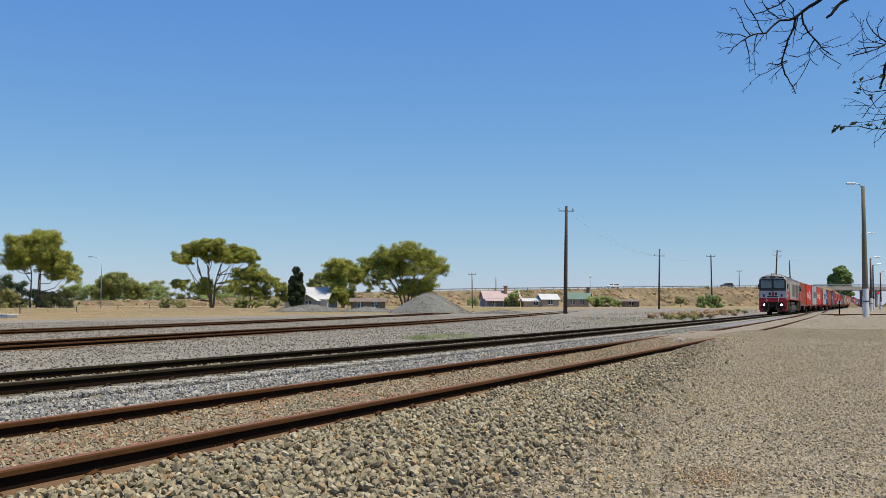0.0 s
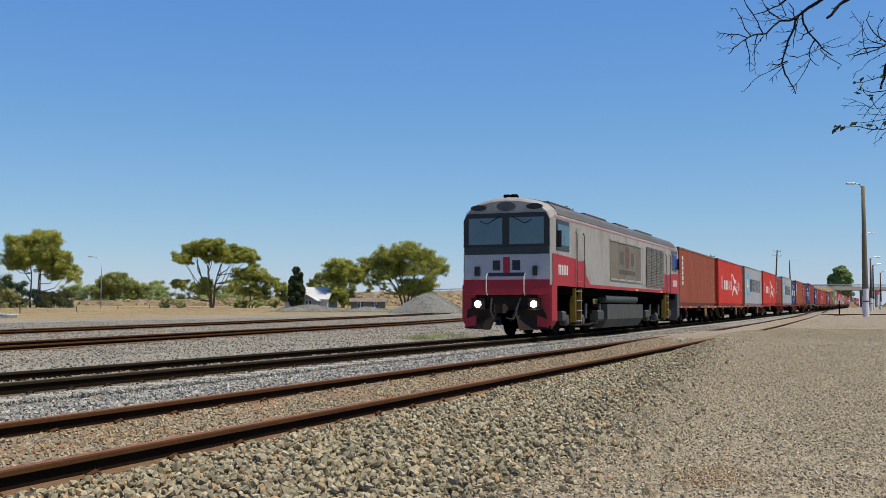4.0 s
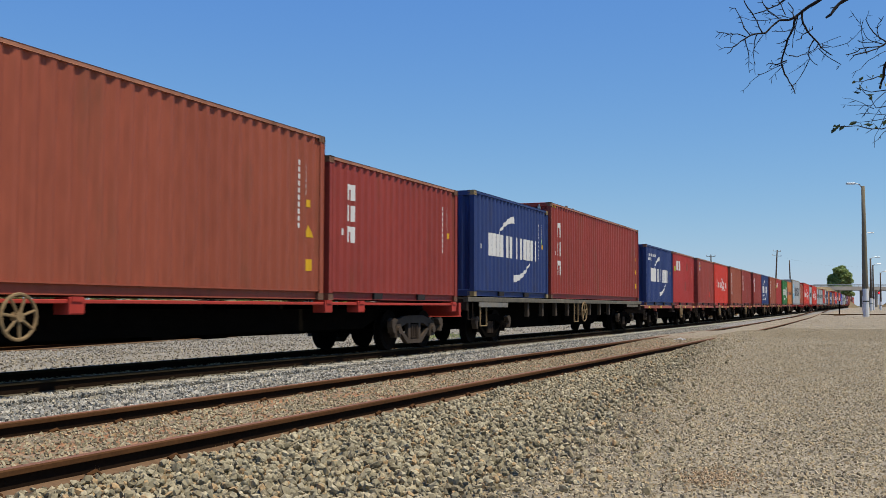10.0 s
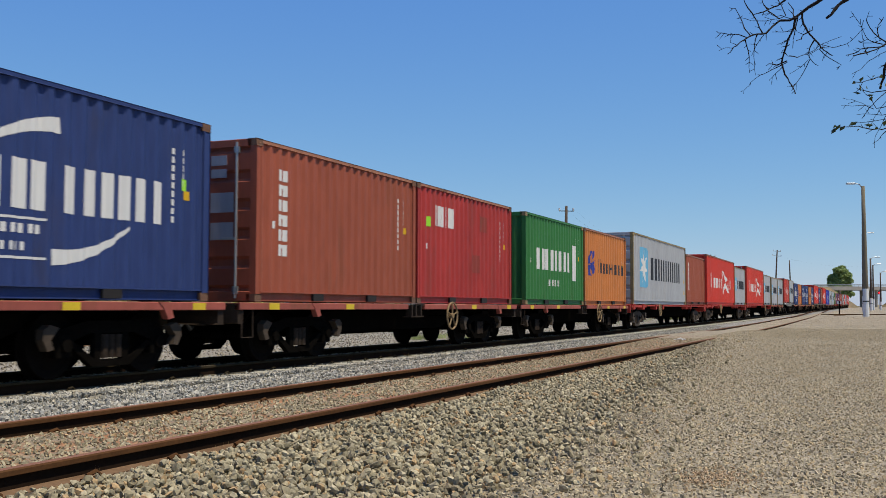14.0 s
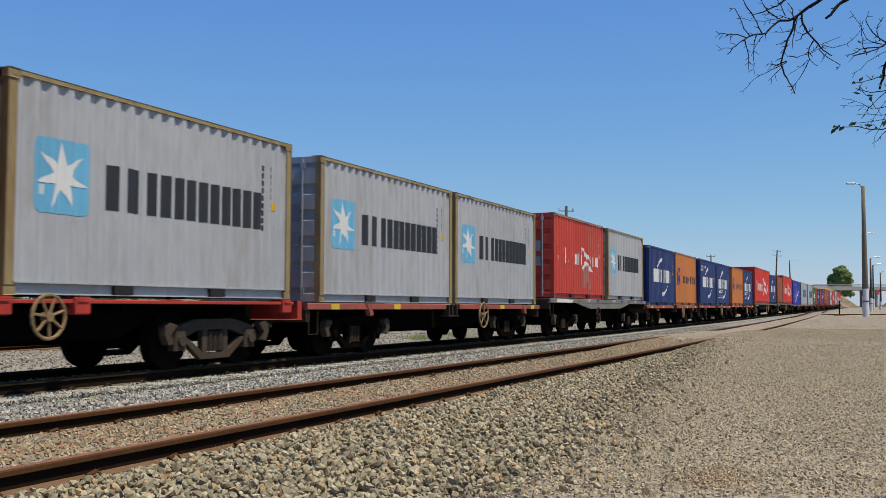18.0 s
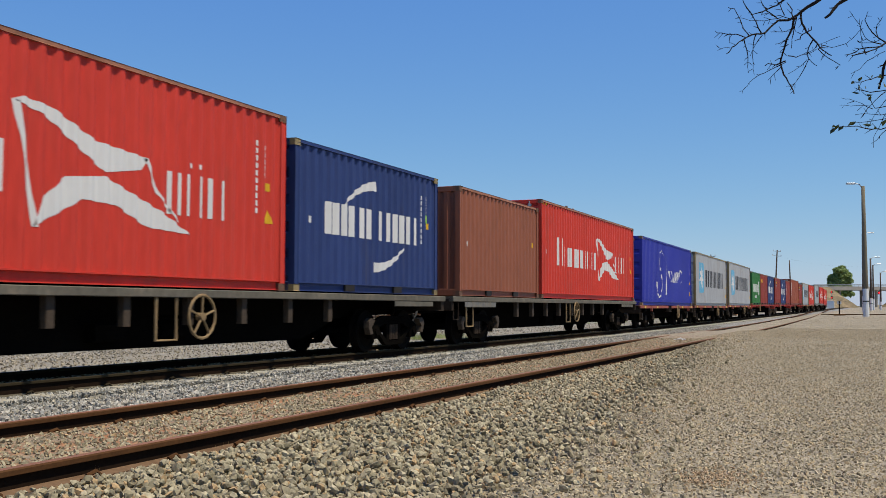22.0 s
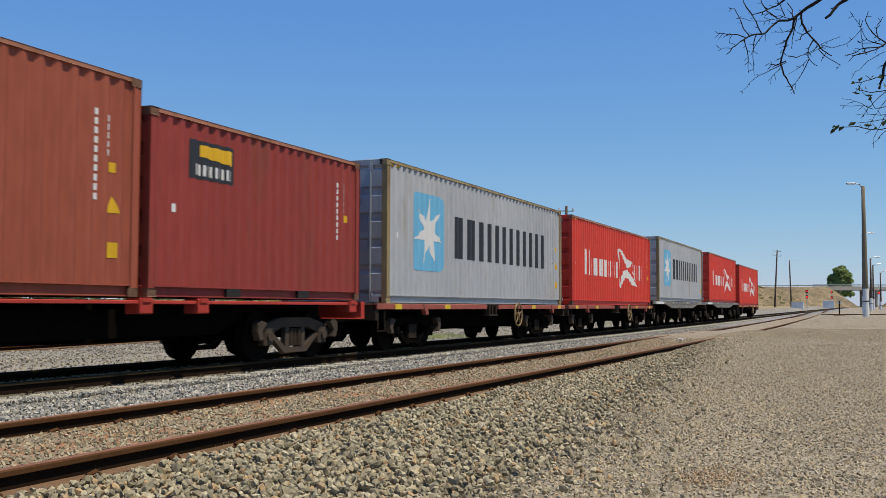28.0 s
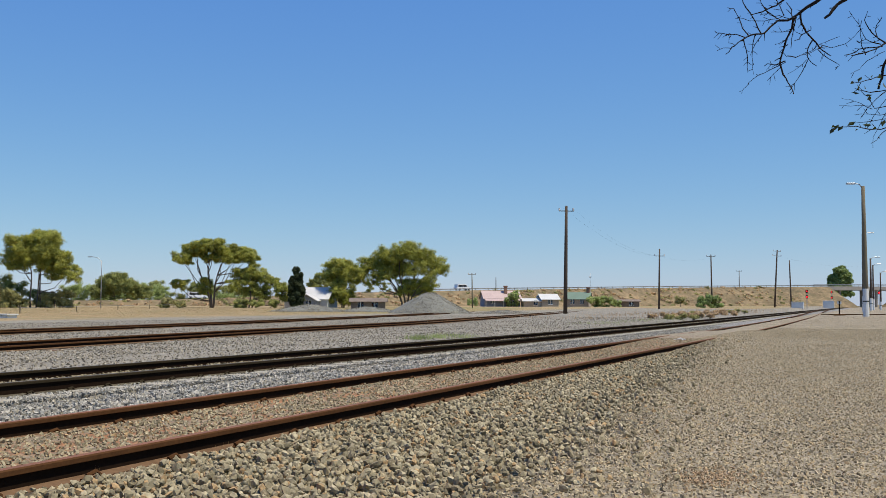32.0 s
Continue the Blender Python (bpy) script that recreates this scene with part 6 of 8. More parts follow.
def end_sheet(z0, z1, y, out):
    s, n = Shape(), 8
    p = 2 * (W - 0.12) / n
    pr = []
    for i in range(n):
        x = -W + 0.12 + i * p
        pr += [(x, 0.01), (x + 0.28 * p, 0.01), (x + 0.5 * p, 0.055), (x + 0.78 * p, 0.055)]
    pr.append((W - 0.12, 0.01))
    vs = [(x, y - out * d, z) for x, d in pr for z in (z0, z1)]
    return s.add(vs, [(2 * i, 2 * i + 2, 2 * i + 3, 2 * i + 1) for i in range(len(pr) - 1)])


def marking(polys, L, lift=0.004):
    """Painted shapes, each a convex outline (along, up), laid on the corrugated sheet."""
    pr = wall_profile(L)
    s = Shape()

    def clip(poly, y, keep_above):
        out = []
        for (a, b) in zip(poly, poly[1:] + poly[:1]):
            ia, ib = ((a[0] >= y), (b[0] >= y)) if keep_above else ((a[0] <= y), (b[0] <= y))
            if ia:
                out.append(a)
            if ia != ib:
                t = (y - a[0]) / (b[0] - a[0])
                out.append((y, a[1] + t * (b[1] - a[1])))
        return out

    for poly in polys:
        lo, hi = min(p[0] for p in poly), max(p[0] for p in poly)
        for (ya, da), (yb, db) in zip(pr, pr[1:]):
            if yb <= lo or ya >= hi:
                continue
            q = clip(clip(list(poly), ya, True), yb, False)
            if len(q) > 2:
                s.add([(W - (da + (db - da) * (y - ya) / (yb - ya)) + lift, y, z) for y, z in q], [tuple(range(len(q)))])
    return s


def rect(a, b, c, d):
    return [(a, c), (b, c), (b, d), (a, d)]


def upright_bars(y0, y1, z0, z1, n, fill=0.5, first=None, slant=0.0, widths=None):
    """A line of lettering shown as plain bars: two strokes to a letter."""
    out = []
    widths = widths or [1.0] * n
    for i in range(n):
        p = (y1 - y0) * widths[i] / sum(widths)
        a = y0 + (y1 - y0) * sum(widths[:i]) / sum(widths)
        top = first if first and i == 0 else z1
        w = p * fill / 2
        for u in (0.08, 0.88 - fill / 2):
            b = a + u * p
            out.append([(b, z0), (b + w, z0), (b + w + slant, top), (b + slant, top)])
    return out


def stacked_bars(y0, y1, z0, z1, n):
    """Lettering that runs down the sheet, as plain blocks."""
    p = (z1 - z0) / n
    out = []
    for i in range(n):
        a = z0 + (i + 0.12) * p
        b = a + 0.76 * p
        out += [rect(y0, y0 + 0.38 * (y1 - y0), a, b), rect(y1 - 0.38 * (y1 - y0), y1, a, b)]
        if i % 2 == 0:
            out.append(rect(y0 + 0.36 * (y1 - y0), y1 - 0.36 * (y1 - y0), b - 0.25 * p, b))
    return out


def arc_band(cy, cz, r, w, a0, a1, n=8):
    out = []
    for i in range(n):
        t, u = radians(a0 + (a1 - a0) * i / n), radians(a0 + (a1 - a0) * (i + 1) / n)
        k, q = w * (0.2 + 0.8 * i / n), w * (0.2 + 0.8 * (i + 1) / n)
        out.append([(cy + r * math.cos(t), cz + r * math.sin(t)), (cy + r * math.cos(u), cz + r * math.sin(u)), (cy + (r - q) * math.cos(u), cz + (r - q) * math.sin(u)), (cy + (r - k) * math.cos(t), cz + (r - k) * math.sin(t))])
    return out


def star(cy, cz, r, n=7):
    out = []
    for i in range(n):
        a = radians(90 + 360 / n * i)
        l, q = a - math.pi / n, a + math.pi / n
        out.append([(cy, cz), (cy + 0.36 * r * math.cos(l), cz + 0.36 * r * math.sin(l)), (cy + r * math.cos(a), cz + r * math.sin(a)), (cy + 0.36 * r * math.cos(q), cz + 0.36 * r * math.sin(q))])
    return out


def rounded(a, b, c, d, r):
    pts = []
    for cx, cz, s in ((b - r, c + r, -90), (b - r, d - r, 0), (a + r, d - r, 90), (a + r, c + r, 180)):
        pts += [(cx + r * math.cos(radians(s + t)), cz + r * math.sin(radians(s + t))) for t in (0, 45, 90)]
    return pts


def data_panel(L, H):
    """The small number block, warning plates and stripes at a box's rear end."""
    y = L - 0.62
    rows = [rect(y - 0.20, y - 0.14, 0.42 * H + 0.12 * i, 0.42 * H + 0.12 * i + 0.085) for i in range(int((0.45 * H) / 0.12))]
    rows += [rect(y, y + 0.05, 0.62 * H + 0.11 * i, 0.62 * H + 0.11 * i + 0.08) for i in range(5)]
    return rows


def livery(style, L, H):
    """(part name, shapes, paint, label) of the shapes painted on one kind of box."""
    k = L > 9
    out = []
    if style in ("red", "red_worn"):
        if k:
            bars = upright_bars(1.62, 6.35, 1.02, 1.62, 7, 0.36, 1.88, 0.0, [1.15, 0.95, 1.3, 0.75, 0.95, 0.85, 1.05])
            bars += upright_bars(9.15, 10.6, 1.02, 1.62, 3, 0.40, None, 0.0, [0.8, 1.0, 1.1]) + [rect(9.66, 9.74, 1.72, 1.79), rect(9.86, 9.94, 1.72, 1.79)]
        else:
            bars = upright_bars(1.0, 3.25, 1.10, 1.44, 7, 0.40, 1.58, 0.0, [1.15, 0.95, 1.3, 0.75, 0.95, 0.85, 1.05]) + upright_bars(4.4, 5.4, 1.10, 1.44, 3, 0.44, None, 0.0, [0.8, 1.0, 1.1])
        bird = [[(6.4, 2.10), (6.55, 2.16), (7.0, 2.11), (6.88, 2.0)], [(6.88, 2.0), (7.0, 2.11), (7.75, 1.82), (7.55, 1.64)], [(7.55, 1.64), (7.75, 1.82), (8.75, 1.73), (8.65, 1.56), (7.93, 1.44)],
                [(6.4, 2.1), (6.5, 2.1), (6.62, 1.56), (6.55, 1.56)], [(6.55, 1.56), (6.62, 1.56), (6.82, 0.66), (6.74, 0.66)], [(6.75, 0.66), (6.88, 1.0), (7.25, 1.31), (7.55, 1.06)], [(7.25, 1.31), (7.93, 1.39), (8.13, 1.04), (7.55, 1.06)],
                [(7.93, 1.39), (8.43, 1.23), (8.75, 0.80), (8.13, 1.04)], [(8.43, 1.23), (9.08, 1.03), (9.7, 0.76), (8.75, 0.80)], [(8.68, 1.72), (8.75, 1.72), (9.0, 1.28), (8.94, 1.28)], [(8.94, 1.28), (9.0, 1.28), (9.46, 0.92), (9.4, 0.92)]]
        if not k:
            bird = [[(3.15 + (y - 6.4) * 0.45, 0.85 + (z - 0.66) * 0.57) for y, z in q] for q in bird]
        if style == "red_worn":
            bars = bars[:4] + bars[8:]
            out.append(("bare_patch", [rect(3.35, 3.75, 0.36, 0.98), rect(3.75, 4.15, 0.55, 1.12), rect(2.7, 3.0, 1.1, 1.5), rect(4.1, 4.5, 0.3, 0.62)], D_PATCH, "pale pink repair patches"))
        out += [("lettering", bars, D_WHITE, "white lettering bars"), ("emblem", bird, D_WHITE, "white winged emblem")]
    elif style == "grey":
        if k:
            a, b, c, d, y0, y1, z0, z1 = 1.3, 2.95, 0.70, 2.38, 3.55, 10.65, 1.05, 2.02
        else:
            a, b, c, d, y0, y1, z0, z1 = 0.42, 1.34, 0.98, 1.88, 1.60, 5.25, 1.10, 1.68
        out += [("emblem_panel", [rounded(a, b, c, d, 0.18 if k else 0.1)], D_SKY, "light blue square"), ("star", star((a + b) / 2, (c + d) / 2, (b - a) * 0.47), D_WHITE, "white seven-pointed star"),
                ("lettering", upright_bars(y0, y1, z0, z1, 6, 0.62, None, 0.0, [1.35, 1.1, 0.95, 1.0, 0.95, 1.0]), D_DARK, "dark lettering bars")]
    elif style in ("navy", "navy_lines", "navy_small"):
        bars = upright_bars(1.0, 2.95, 1.04, 1.62, 3, 0.72) + upright_bars(3.12, 5.1, 1.04, 1.62, 3, 0.6)
        arcs = arc_band(3.3, -0.1, 2.3, 0.2, 132, 95) + arc_band(2.9, 2.7, 2.3, 0.2, -50, -87)
        out += [("lettering", bars, D_WHITE, "white lettering bars"), ("arc", arcs[:8], D_WHITE, "white sweeping arc"), ("arc", arcs[8:], D_WHITE, "white sweeping arc")]
        out.append(("sticker", [rect(5.42, 5.56, 1.55, 1.72)], LIME, "lime sticker"))
        if style == "navy_lines":
            out.append(("ruled_caption", [rect(1.0, 2.9, 0.92, 0.95), rect(1.0, 2.9, 0.46, 0.49), *upright_bars(1.05, 2.85, 0.76, 0.87, 7, 0.55), *upright_bars(1.3, 2.6, 0.56, 0.66, 7, 0.5)], D_WHITE, "thin white lines and bars"))
        if style == "navy_small":
            out.append(("caption", [*upright_bars(0.45, 2.3, 2.12, 2.24, 9, 0.5), *upright_bars(0.45, 1.3, 1.94, 2.06, 5, 0.5)], D_WHITE, "small white caption bars"))
    elif style == "royal":
        s1 = arc_band(4.25, 2.0, 0.5, 0.10, 10, 250, 12) + arc_band(3.75, 0.95, 0.62, 0.12, 55, -190, 12)
        s1 += [[(5.3, 0.5), (5.42, 0.5), (5.62, 2.2), (5.5, 2.2)]] + upright_bars(5.7, 8.7, 1.1, 1.62, 6, 0.36, None, 0.14) + arc_band(9.1, 1.42, 0.36, 0.10, -100, 130, 8)
        s1 += [[(3.9, 1.75), (4.05, 1.68), (4.45, 1.15), (4.3, 1.15)]]
        out.append(("script", s1, D_WHITE, "white flowing strokes"))
    elif style == "orange":
        out += [("emblem", [[(0.42, 1.4), (0.8, 1.85), (1.02, 1.85), (0.72, 1.4)], [(0.55, 1.0), (0.42, 1.36), (0.72, 1.36), (0.95, 1.0)], [(0.85, 1.42), (1.5, 1.55), (1.2, 1.38), (1.5, 1.25), (1.1, 1.0), (0.8, 1.36)], [(1.1, 1.5), (1.45, 1.85), (1.2, 1.85), (0.95, 1.5)]], D_BLUE, "deep blue angular emblem"),
                ("lettering", upright_bars(1.9, 3.55, 1.12, 1.48, 5, 0.5, 1.62) + [rect(3.6, 3.8, 1.28, 1.36)] + upright_bars(3.85, 5.7, 1.12, 1.5, 5, 0.5), D_DARK, "dark lettering bars")]
    elif style == "green":
        out += [("lettering", upright_bars(1.0, 4.6, 1.02, 1.64, 4, 0.55), D_WHITE, "bold white lettering bars"), ("white_column", [rect(4.8, 5.16, 0.76, 1.9)], D_WHITE, "white upright panel"), ("caption", upright_bars(2.1, 3.4, 0.55, 0.74, 7, 0.5), D_WHITE, "small white caption bars")]
    elif style in ("tall_brown", "tall_maroon"):
        out.append(("lettering", stacked_bars(0.95, 1.27, 1.0, 2.5, 6) if k else stacked_bars(0.68, 0.95, 0.72, 2.2, 6), D_WHITE, "white lettering bars down the side"))
    elif style == "three":
        out.append(("lettering", stacked_bars(0.72, 1.10, 0.65, 2.4, 3), D_WHITE, "three large white blocks down the side"))
    elif style in ("tex", "tex_sign"):
        out.append(("lettering", stacked_bars(0.70, 1.0, 1.02, 2.2, 3), D_WHITE, "three white blocks down the side"))
        if style == "tex_sign":
            out += [("sign", [rect(0.35, 0.82, 1.72, 2.0)], D_PINK, "pink and white sticker"), ("sticker", [rect(0.5, 0.62, 1.5, 1.7)], LIME, "lime sticker")]
    elif style == "cai":
        out += [("lettering", upright_bars(0.95, 2.1, 1.72, 2.18, 3, 0.6), D_WHITE, "bold white lettering bars"), ("sticker", [rect(0.55, 0.72, 1.68, 1.9)], LIME, "lime sticker"),
                ("repair_patch", [rect(3.75, 4.25, 1.78, 2.16)], C_RUSTRED, "dull repainted patch"), ("repair_patch", [rect(3.2, 3.72, 0.75, 1.18)], C_RUSTRED, "dull repainted patch")]
    elif style == "logo_blue":
        out += [("emblem_border", [rect(0.74, 1.16, 1.92, 2.36)], D_WHITE, "white border"), ("emblem", [rect(0.79, 1.11, 2.02, 2.32)], D_BLUE, "blue square"),
                ("repair_patch", [rect(4.05, 4.4, 0.5, 0.78)], C_RED, "bright red touched-up patch"), ("repair_patch", [rect(3.0, 3.4, 0.34, 0.6)], C_CRIMSON, "red touched-up patch")]
        out.append(("emblem_mark", [[(0.84, 2.08), (1.06, 2.16), (1.06, 2.26), (0.84, 2.2)]], D_AMBER, "yellow mark"))
    elif style == "logo_yellow":
        out += [("emblem_panel", [rect(0.9, 2.0, 1.72, 2.28)], D_DARK, "black panel"), ("emblem_mark", [[(1.15, 2.05), (1.95, 2.0), (1.95, 2.22), (1.15, 2.22)]], D_AMBER, "yellow wedge"), ("caption", upright_bars(1.0, 1.95, 1.77, 1.93, 5, 0.55), D_WHITE, "white lettering bars")]
    elif style == "yellow_word":
        out.append(("lettering", upright_bars(0.5, 2.2, 1.88, 2.14, 5, 0.6), D_AMBER, "yellow lettering bars"))
    if style not in ("plain",):
        out.append(("number_block", data_panel(L, H), D_DARK if style == "grey" else D_WHITE, ""))
    out.append(("warning_plate", [rect(L - 0.56, L - 0.44, 0.55 * H, 0.55 * H + 0.13)], D_AMBER, "amber plate"))
    if k:
        out.append(("warning_triangle", [[(L - 0.6, 0.37 * H), (L - 0.36, 0.37 * H), (L - 0.48, 0.37 * H + 0.22)]], D_AMBER, "amber triangle"))
        if not style.startswith("red"):
            out.append(("warning_plate", [rect(L - 0.56, L - 0.40, 0.17 * H, 0.17 * H + 0.2)], D_AMBER, "amber plate"))
        out.append(("height_marking", [rect(0.16 + 0.14 * i, 0.23 + 0.14 * i, H - 0.13, H - 0.07) for i in range(4)], D_AMBER, "yellow height stripes"))
    out.append(("patch", [rect(0.5, 0.62, 0.46 * H, 0.46 * H + 0.12)], D_WHITE, "small white sticker"))
    return out


STYLE_PAINT = {"red": C_RED, "red_worn": C_WORN, "grey": C_GREY, "navy": C_NAVY, "navy_lines": C_NAVY, "navy_small": C_NAVY, "royal": C_SAF, "orange": C_ORANGE, "green": C_GREEN, "tall_brown": C_BROWN, "tall_maroon": C_MAROON, "three": C_MAROON, "tex": C_MAROON, "tex_sign": C_MAROON, "cai": C_CRIMSON, "logo_blue": C_RUSTRED, "logo_yellow": C_MAROON, "yellow_word": C_MAROON, "plain": C_OXIDE}
STYLE_WORDS = {"red": "bright red", "red_worn": "worn patched red", "grey": "light grey", "navy": "navy blue", "navy_lines": "navy blue", "navy_small": "navy blue", "royal": "royal blue", "orange": "faded orange", "green": "dark green", "tall_brown": "red-brown", "tall_maroon": "maroon", "three": "maroon", "tex": "maroon", "tex_sign": "maroon", "cai": "crimson", "logo_blue": "brown", "logo_yellow": "maroon", "yellow_word": "maroon", "plain": "plain rust-brown"}
STYLE_MARKS = {"red": "white lettering and emblem", "red_worn": "flaking lettering", "grey": "blue star panel and lettering", "navy": "white lettering and arcs", "navy_lines": "white lettering and ruled lines", "navy_small": "white lettering and caption", "royal": "white flowing script", "orange": "blue emblem and lettering", "green": "bold white lettering", "tall_brown": "white lettering down its side", "tall_maroon": "white lettering down its side", "three": "large white blocks", "tex": "white blocks down its side", "tex_sign": "white blocks and pink sticker", "cai": "white lettering", "logo_blue": "a small blue emblem", "logo_yellow": "black and yellow emblem", "yellow_word": "yellow lettering", "plain": "no emblem"}
BOXES = {}


def container(style, L, doors=True):
    """A steel shipping container, its front end at y = 0, its base at z = 0."""
    H = 2.896 if L > 9 else 2.591
    key = (style, L, doors)
    if key in BOXES:
        return copy_thing(BOXES[key], Matrix())
    p = STYLE_PAINT[style]
    tag = f"{L:.0f}"
    length = "forty-foot" if L > 9 else "twenty-foot"
    e = thing("shipping_container", f"{STYLE_WORDS[style]} {length} container with {STYLE_MARKS[style]}, on wagon", "container", "containers on the train")
    trim = C_TRIM if style == "grey" else p
    for side, nm in ((1, "p"), (-1, "m")):
        part("side_wall", lambda: wall_sheet(L, 0.155, H - 0.055, side), p, e, key=f"wall{tag}{nm}")
        part("top_rail", lambda: Shape().box(side * W, side * (W - 0.06), 0.05, L - 0.05, H - 0.062, H - 0.004, 0.006), C_TRIM if style == "grey" else C_RAIL if style[:3] in ("red", "tal", "thr", "tex", "cai", "log", "yel", "pla", "ora") else p, e, key=f"toprail{tag}{nm}")
        part("bottom_rail", lambda: Shape().prism([(side * q, z) for q, z in ((W, 0.162), (W - 0.058, 0.162), (W - 0.058, 0.006), (W, 0.006), (W, 0.014), (W - 0.052, 0.014), (W - 0.052, 0.142), (W, 0.142))], "y", 0.16, L - 0.16), p, e, key=f"botrail{tag}{nm}")
        for y, o in ((0.0, 1), (L, -1)):
            part("corner_post", lambda: Shape().box(side * W, side * (W - 0.10), y + o * 0.004, y + o * 0.135, 0.11, H - 0.11, 0.012), trim if style == "grey" else p, e, key=f"post{tag}{nm}{o}")
            for z in (0.0, H - 0.118):
                part("corner_casting", lambda: Shape().box(side * (W + 0.003), side * (W - 0.162), y, y + o * 0.178, z, z + 0.118, 0.01).box(side * (W + 0.006), side * (W + 0.002), y + o * 0.06, y + o * 0.12, z + 0.035, z + 0.085), C_TRIM if style in ("grey", "navy", "royal", "green") else C_CASTING, e, key=f"cast{tag}{nm}{o}{z:.1f}")
    for side in (1, -1):
        if L < 9:
            for y in (2.0, 4.05):
                # black block fills the pocket mouth where only shade would show
                part("fork_pocket", lambda: Shape().box(side * (W - 0.045), side * (W + 0.001), y - 0.18, y + 0.18, 0.02, 0.137), POCKET_SHADE, e, "black fill for the shade inside a fork pocket", key=f"pocket{side}{y}")
    part("roof", lambda: Shape().box(-W + 0.05, W - 0.05, 0.06, L - 0.06, H - 0.05, H - 0.03), p, e, key=f"roof{tag}")
    part("floor", lambda: Shape().box(-W + 0.06, W - 0.06, 0.06, L - 0.06, 0.03, 0.15), BLACKSTEEL, e, key=f"floor{tag}")
    for y, o in ((0.0, -1), (L, 1)):
        part("end_header", lambda: Shape().box(-W + 0.1, W - 0.1, y, y - o * 0.07, H - 0.13, H - 0.004, 0.008), p, e, key=f"head{tag}{o}")
        part("end_sill", lambda: Shape().box(-W + 0.1, W - 0.1, y, y - o * 0.07, 0.005, 0.16, 0.008), p, e, key=f"sill{tag}{o}")
        is_door = (o < 0) == doors
        if not is_door:
            part("end_wall", lambda: end_sheet(0.15, H - 0.12, y, o), p, e, key=f"end{tag}{o}")
            continue
        for s in (-1, 1):
            d = part("door", lambda: door_leaf(s, y, o, H), p, e, key=f"door{tag}{o}{s}")
            for x in (0.28, 0.86):
                part("lock_rod", lambda: Shape().cyl((s * x, y + o * 0.01, H / 2), "z", 0.02, H - 0.1, 8).box(s * x - 0.045, s * x + 0.045, y - o * 0.03, y + o * 0.025, 0.12, 0.24).box(s * x - 0.045, s * x + 0.045, y - o * 0.03, y + o * 0.025, H - 0.22, H - 0.12), GALV, d, "galvanised locking rod", key=f"rod{tag}{o}{s}{x}")
                part("rod_handle", lambda: Shape().box(s * x, s * (x - 0.26), y + o * 0.005, y + o * 0.03, 0.98, 1.02), GALV, d, key=f"handle{tag}{o}{s}{x}")
            for z0, z1 in ((2.18, 2.34), (1.98, 2.12), (1.42, 1.74), (0.98, 1.26)):
                part("data_plate", lambda: Shape().box(s * 0.36, s * (0.80 if z1 - z0 > 0.2 else 0.66), y + o * 0.002, y - o * 0.008, z0, z1), D_PLATE, d, "pale data plate", key=f"plate{tag}{o}{s}{z0}")
    for nm, polys, col, lab in livery(style, L, H):
        for group in ([[q] for q in polys] if nm == "lettering" else [polys]):
            ob = part(nm, marking(group, L, 0.012 if nm == "emblem_mark" and style == "logo_blue" else 0.008 if nm in ("star", "emblem_mark") or (nm == "emblem" and style == "logo_blue") or (nm == "caption" and style == "logo_yellow") else 0.004), col, e, lab)
            if nm in ("caption", "ruled_caption", "number_block", "height_marking"):
                ob["kind"] = "stuff"
    BOXES[key] = e
    return e


def door_leaf(s, y, o, H):
    """A pressed steel door: five raised panels across one sheet."""
    yy, prof = y - o * 0.03, []
    for i in range(5):
        z, h = 0.16 + (H - 0.29) * (i + 0.5) / 5, (H - 0.29) / 10
        prof += [(yy - o * 0.012, z - h + 0.05), (yy + o * 0.026, z - h + 0.10), (yy + o * 0.026, z + h - 0.10), (yy - o * 0.012, z + h - 0.05)]
    prof = [(yy - o * 0.03, 0.16), (yy, 0.16)] + prof + [(yy, H - 0.13), (yy - o * 0.03, H - 0.13)]
    return Shape().prism(prof, "x", s * 0.012, s * (W - 0.11))


BRACKET = mat("tan_bracket", (0.06, 0.041, 0.026), 0.9, 0, 0.35, 3.0, 20.0)


def wheel_pair(r=0.42):
    """Two flanged wheels on an axle, turned as one piece."""
    half = [(0.0, 0.075), (0.655, 0.075), (0.66, r + 0.03), (0.69, r + 0.03), (0.695, r), (0.81, r - 0.005), (0.81, r * 0.80), (0.80, r * 0.74), (0.815, 0.15), (0.885, 0.11), (0.885, 0.075), (0.975, 0.075)]
    rows = [(-x, q) for x, q in half[:0:-1]] + half[1:]
    s, n = Shape(), 22
    for k, (x, q) in enumerate(rows):
        s.v += [(x, q * math.cos(2 * math.pi * i / n), q * math.sin(2 * math.pi * i / n)) for i in range(n)]
        if k:
            s.f += [((k - 1) * n + i, (k - 1) * n + (i + 1) % n, k * n + (i + 1) % n, k * n + i) for i in range(n)]
    e = (len(rows) - 1) * n
    s.f += [tuple(range(n)), tuple(range(e, e + n))]
    return s


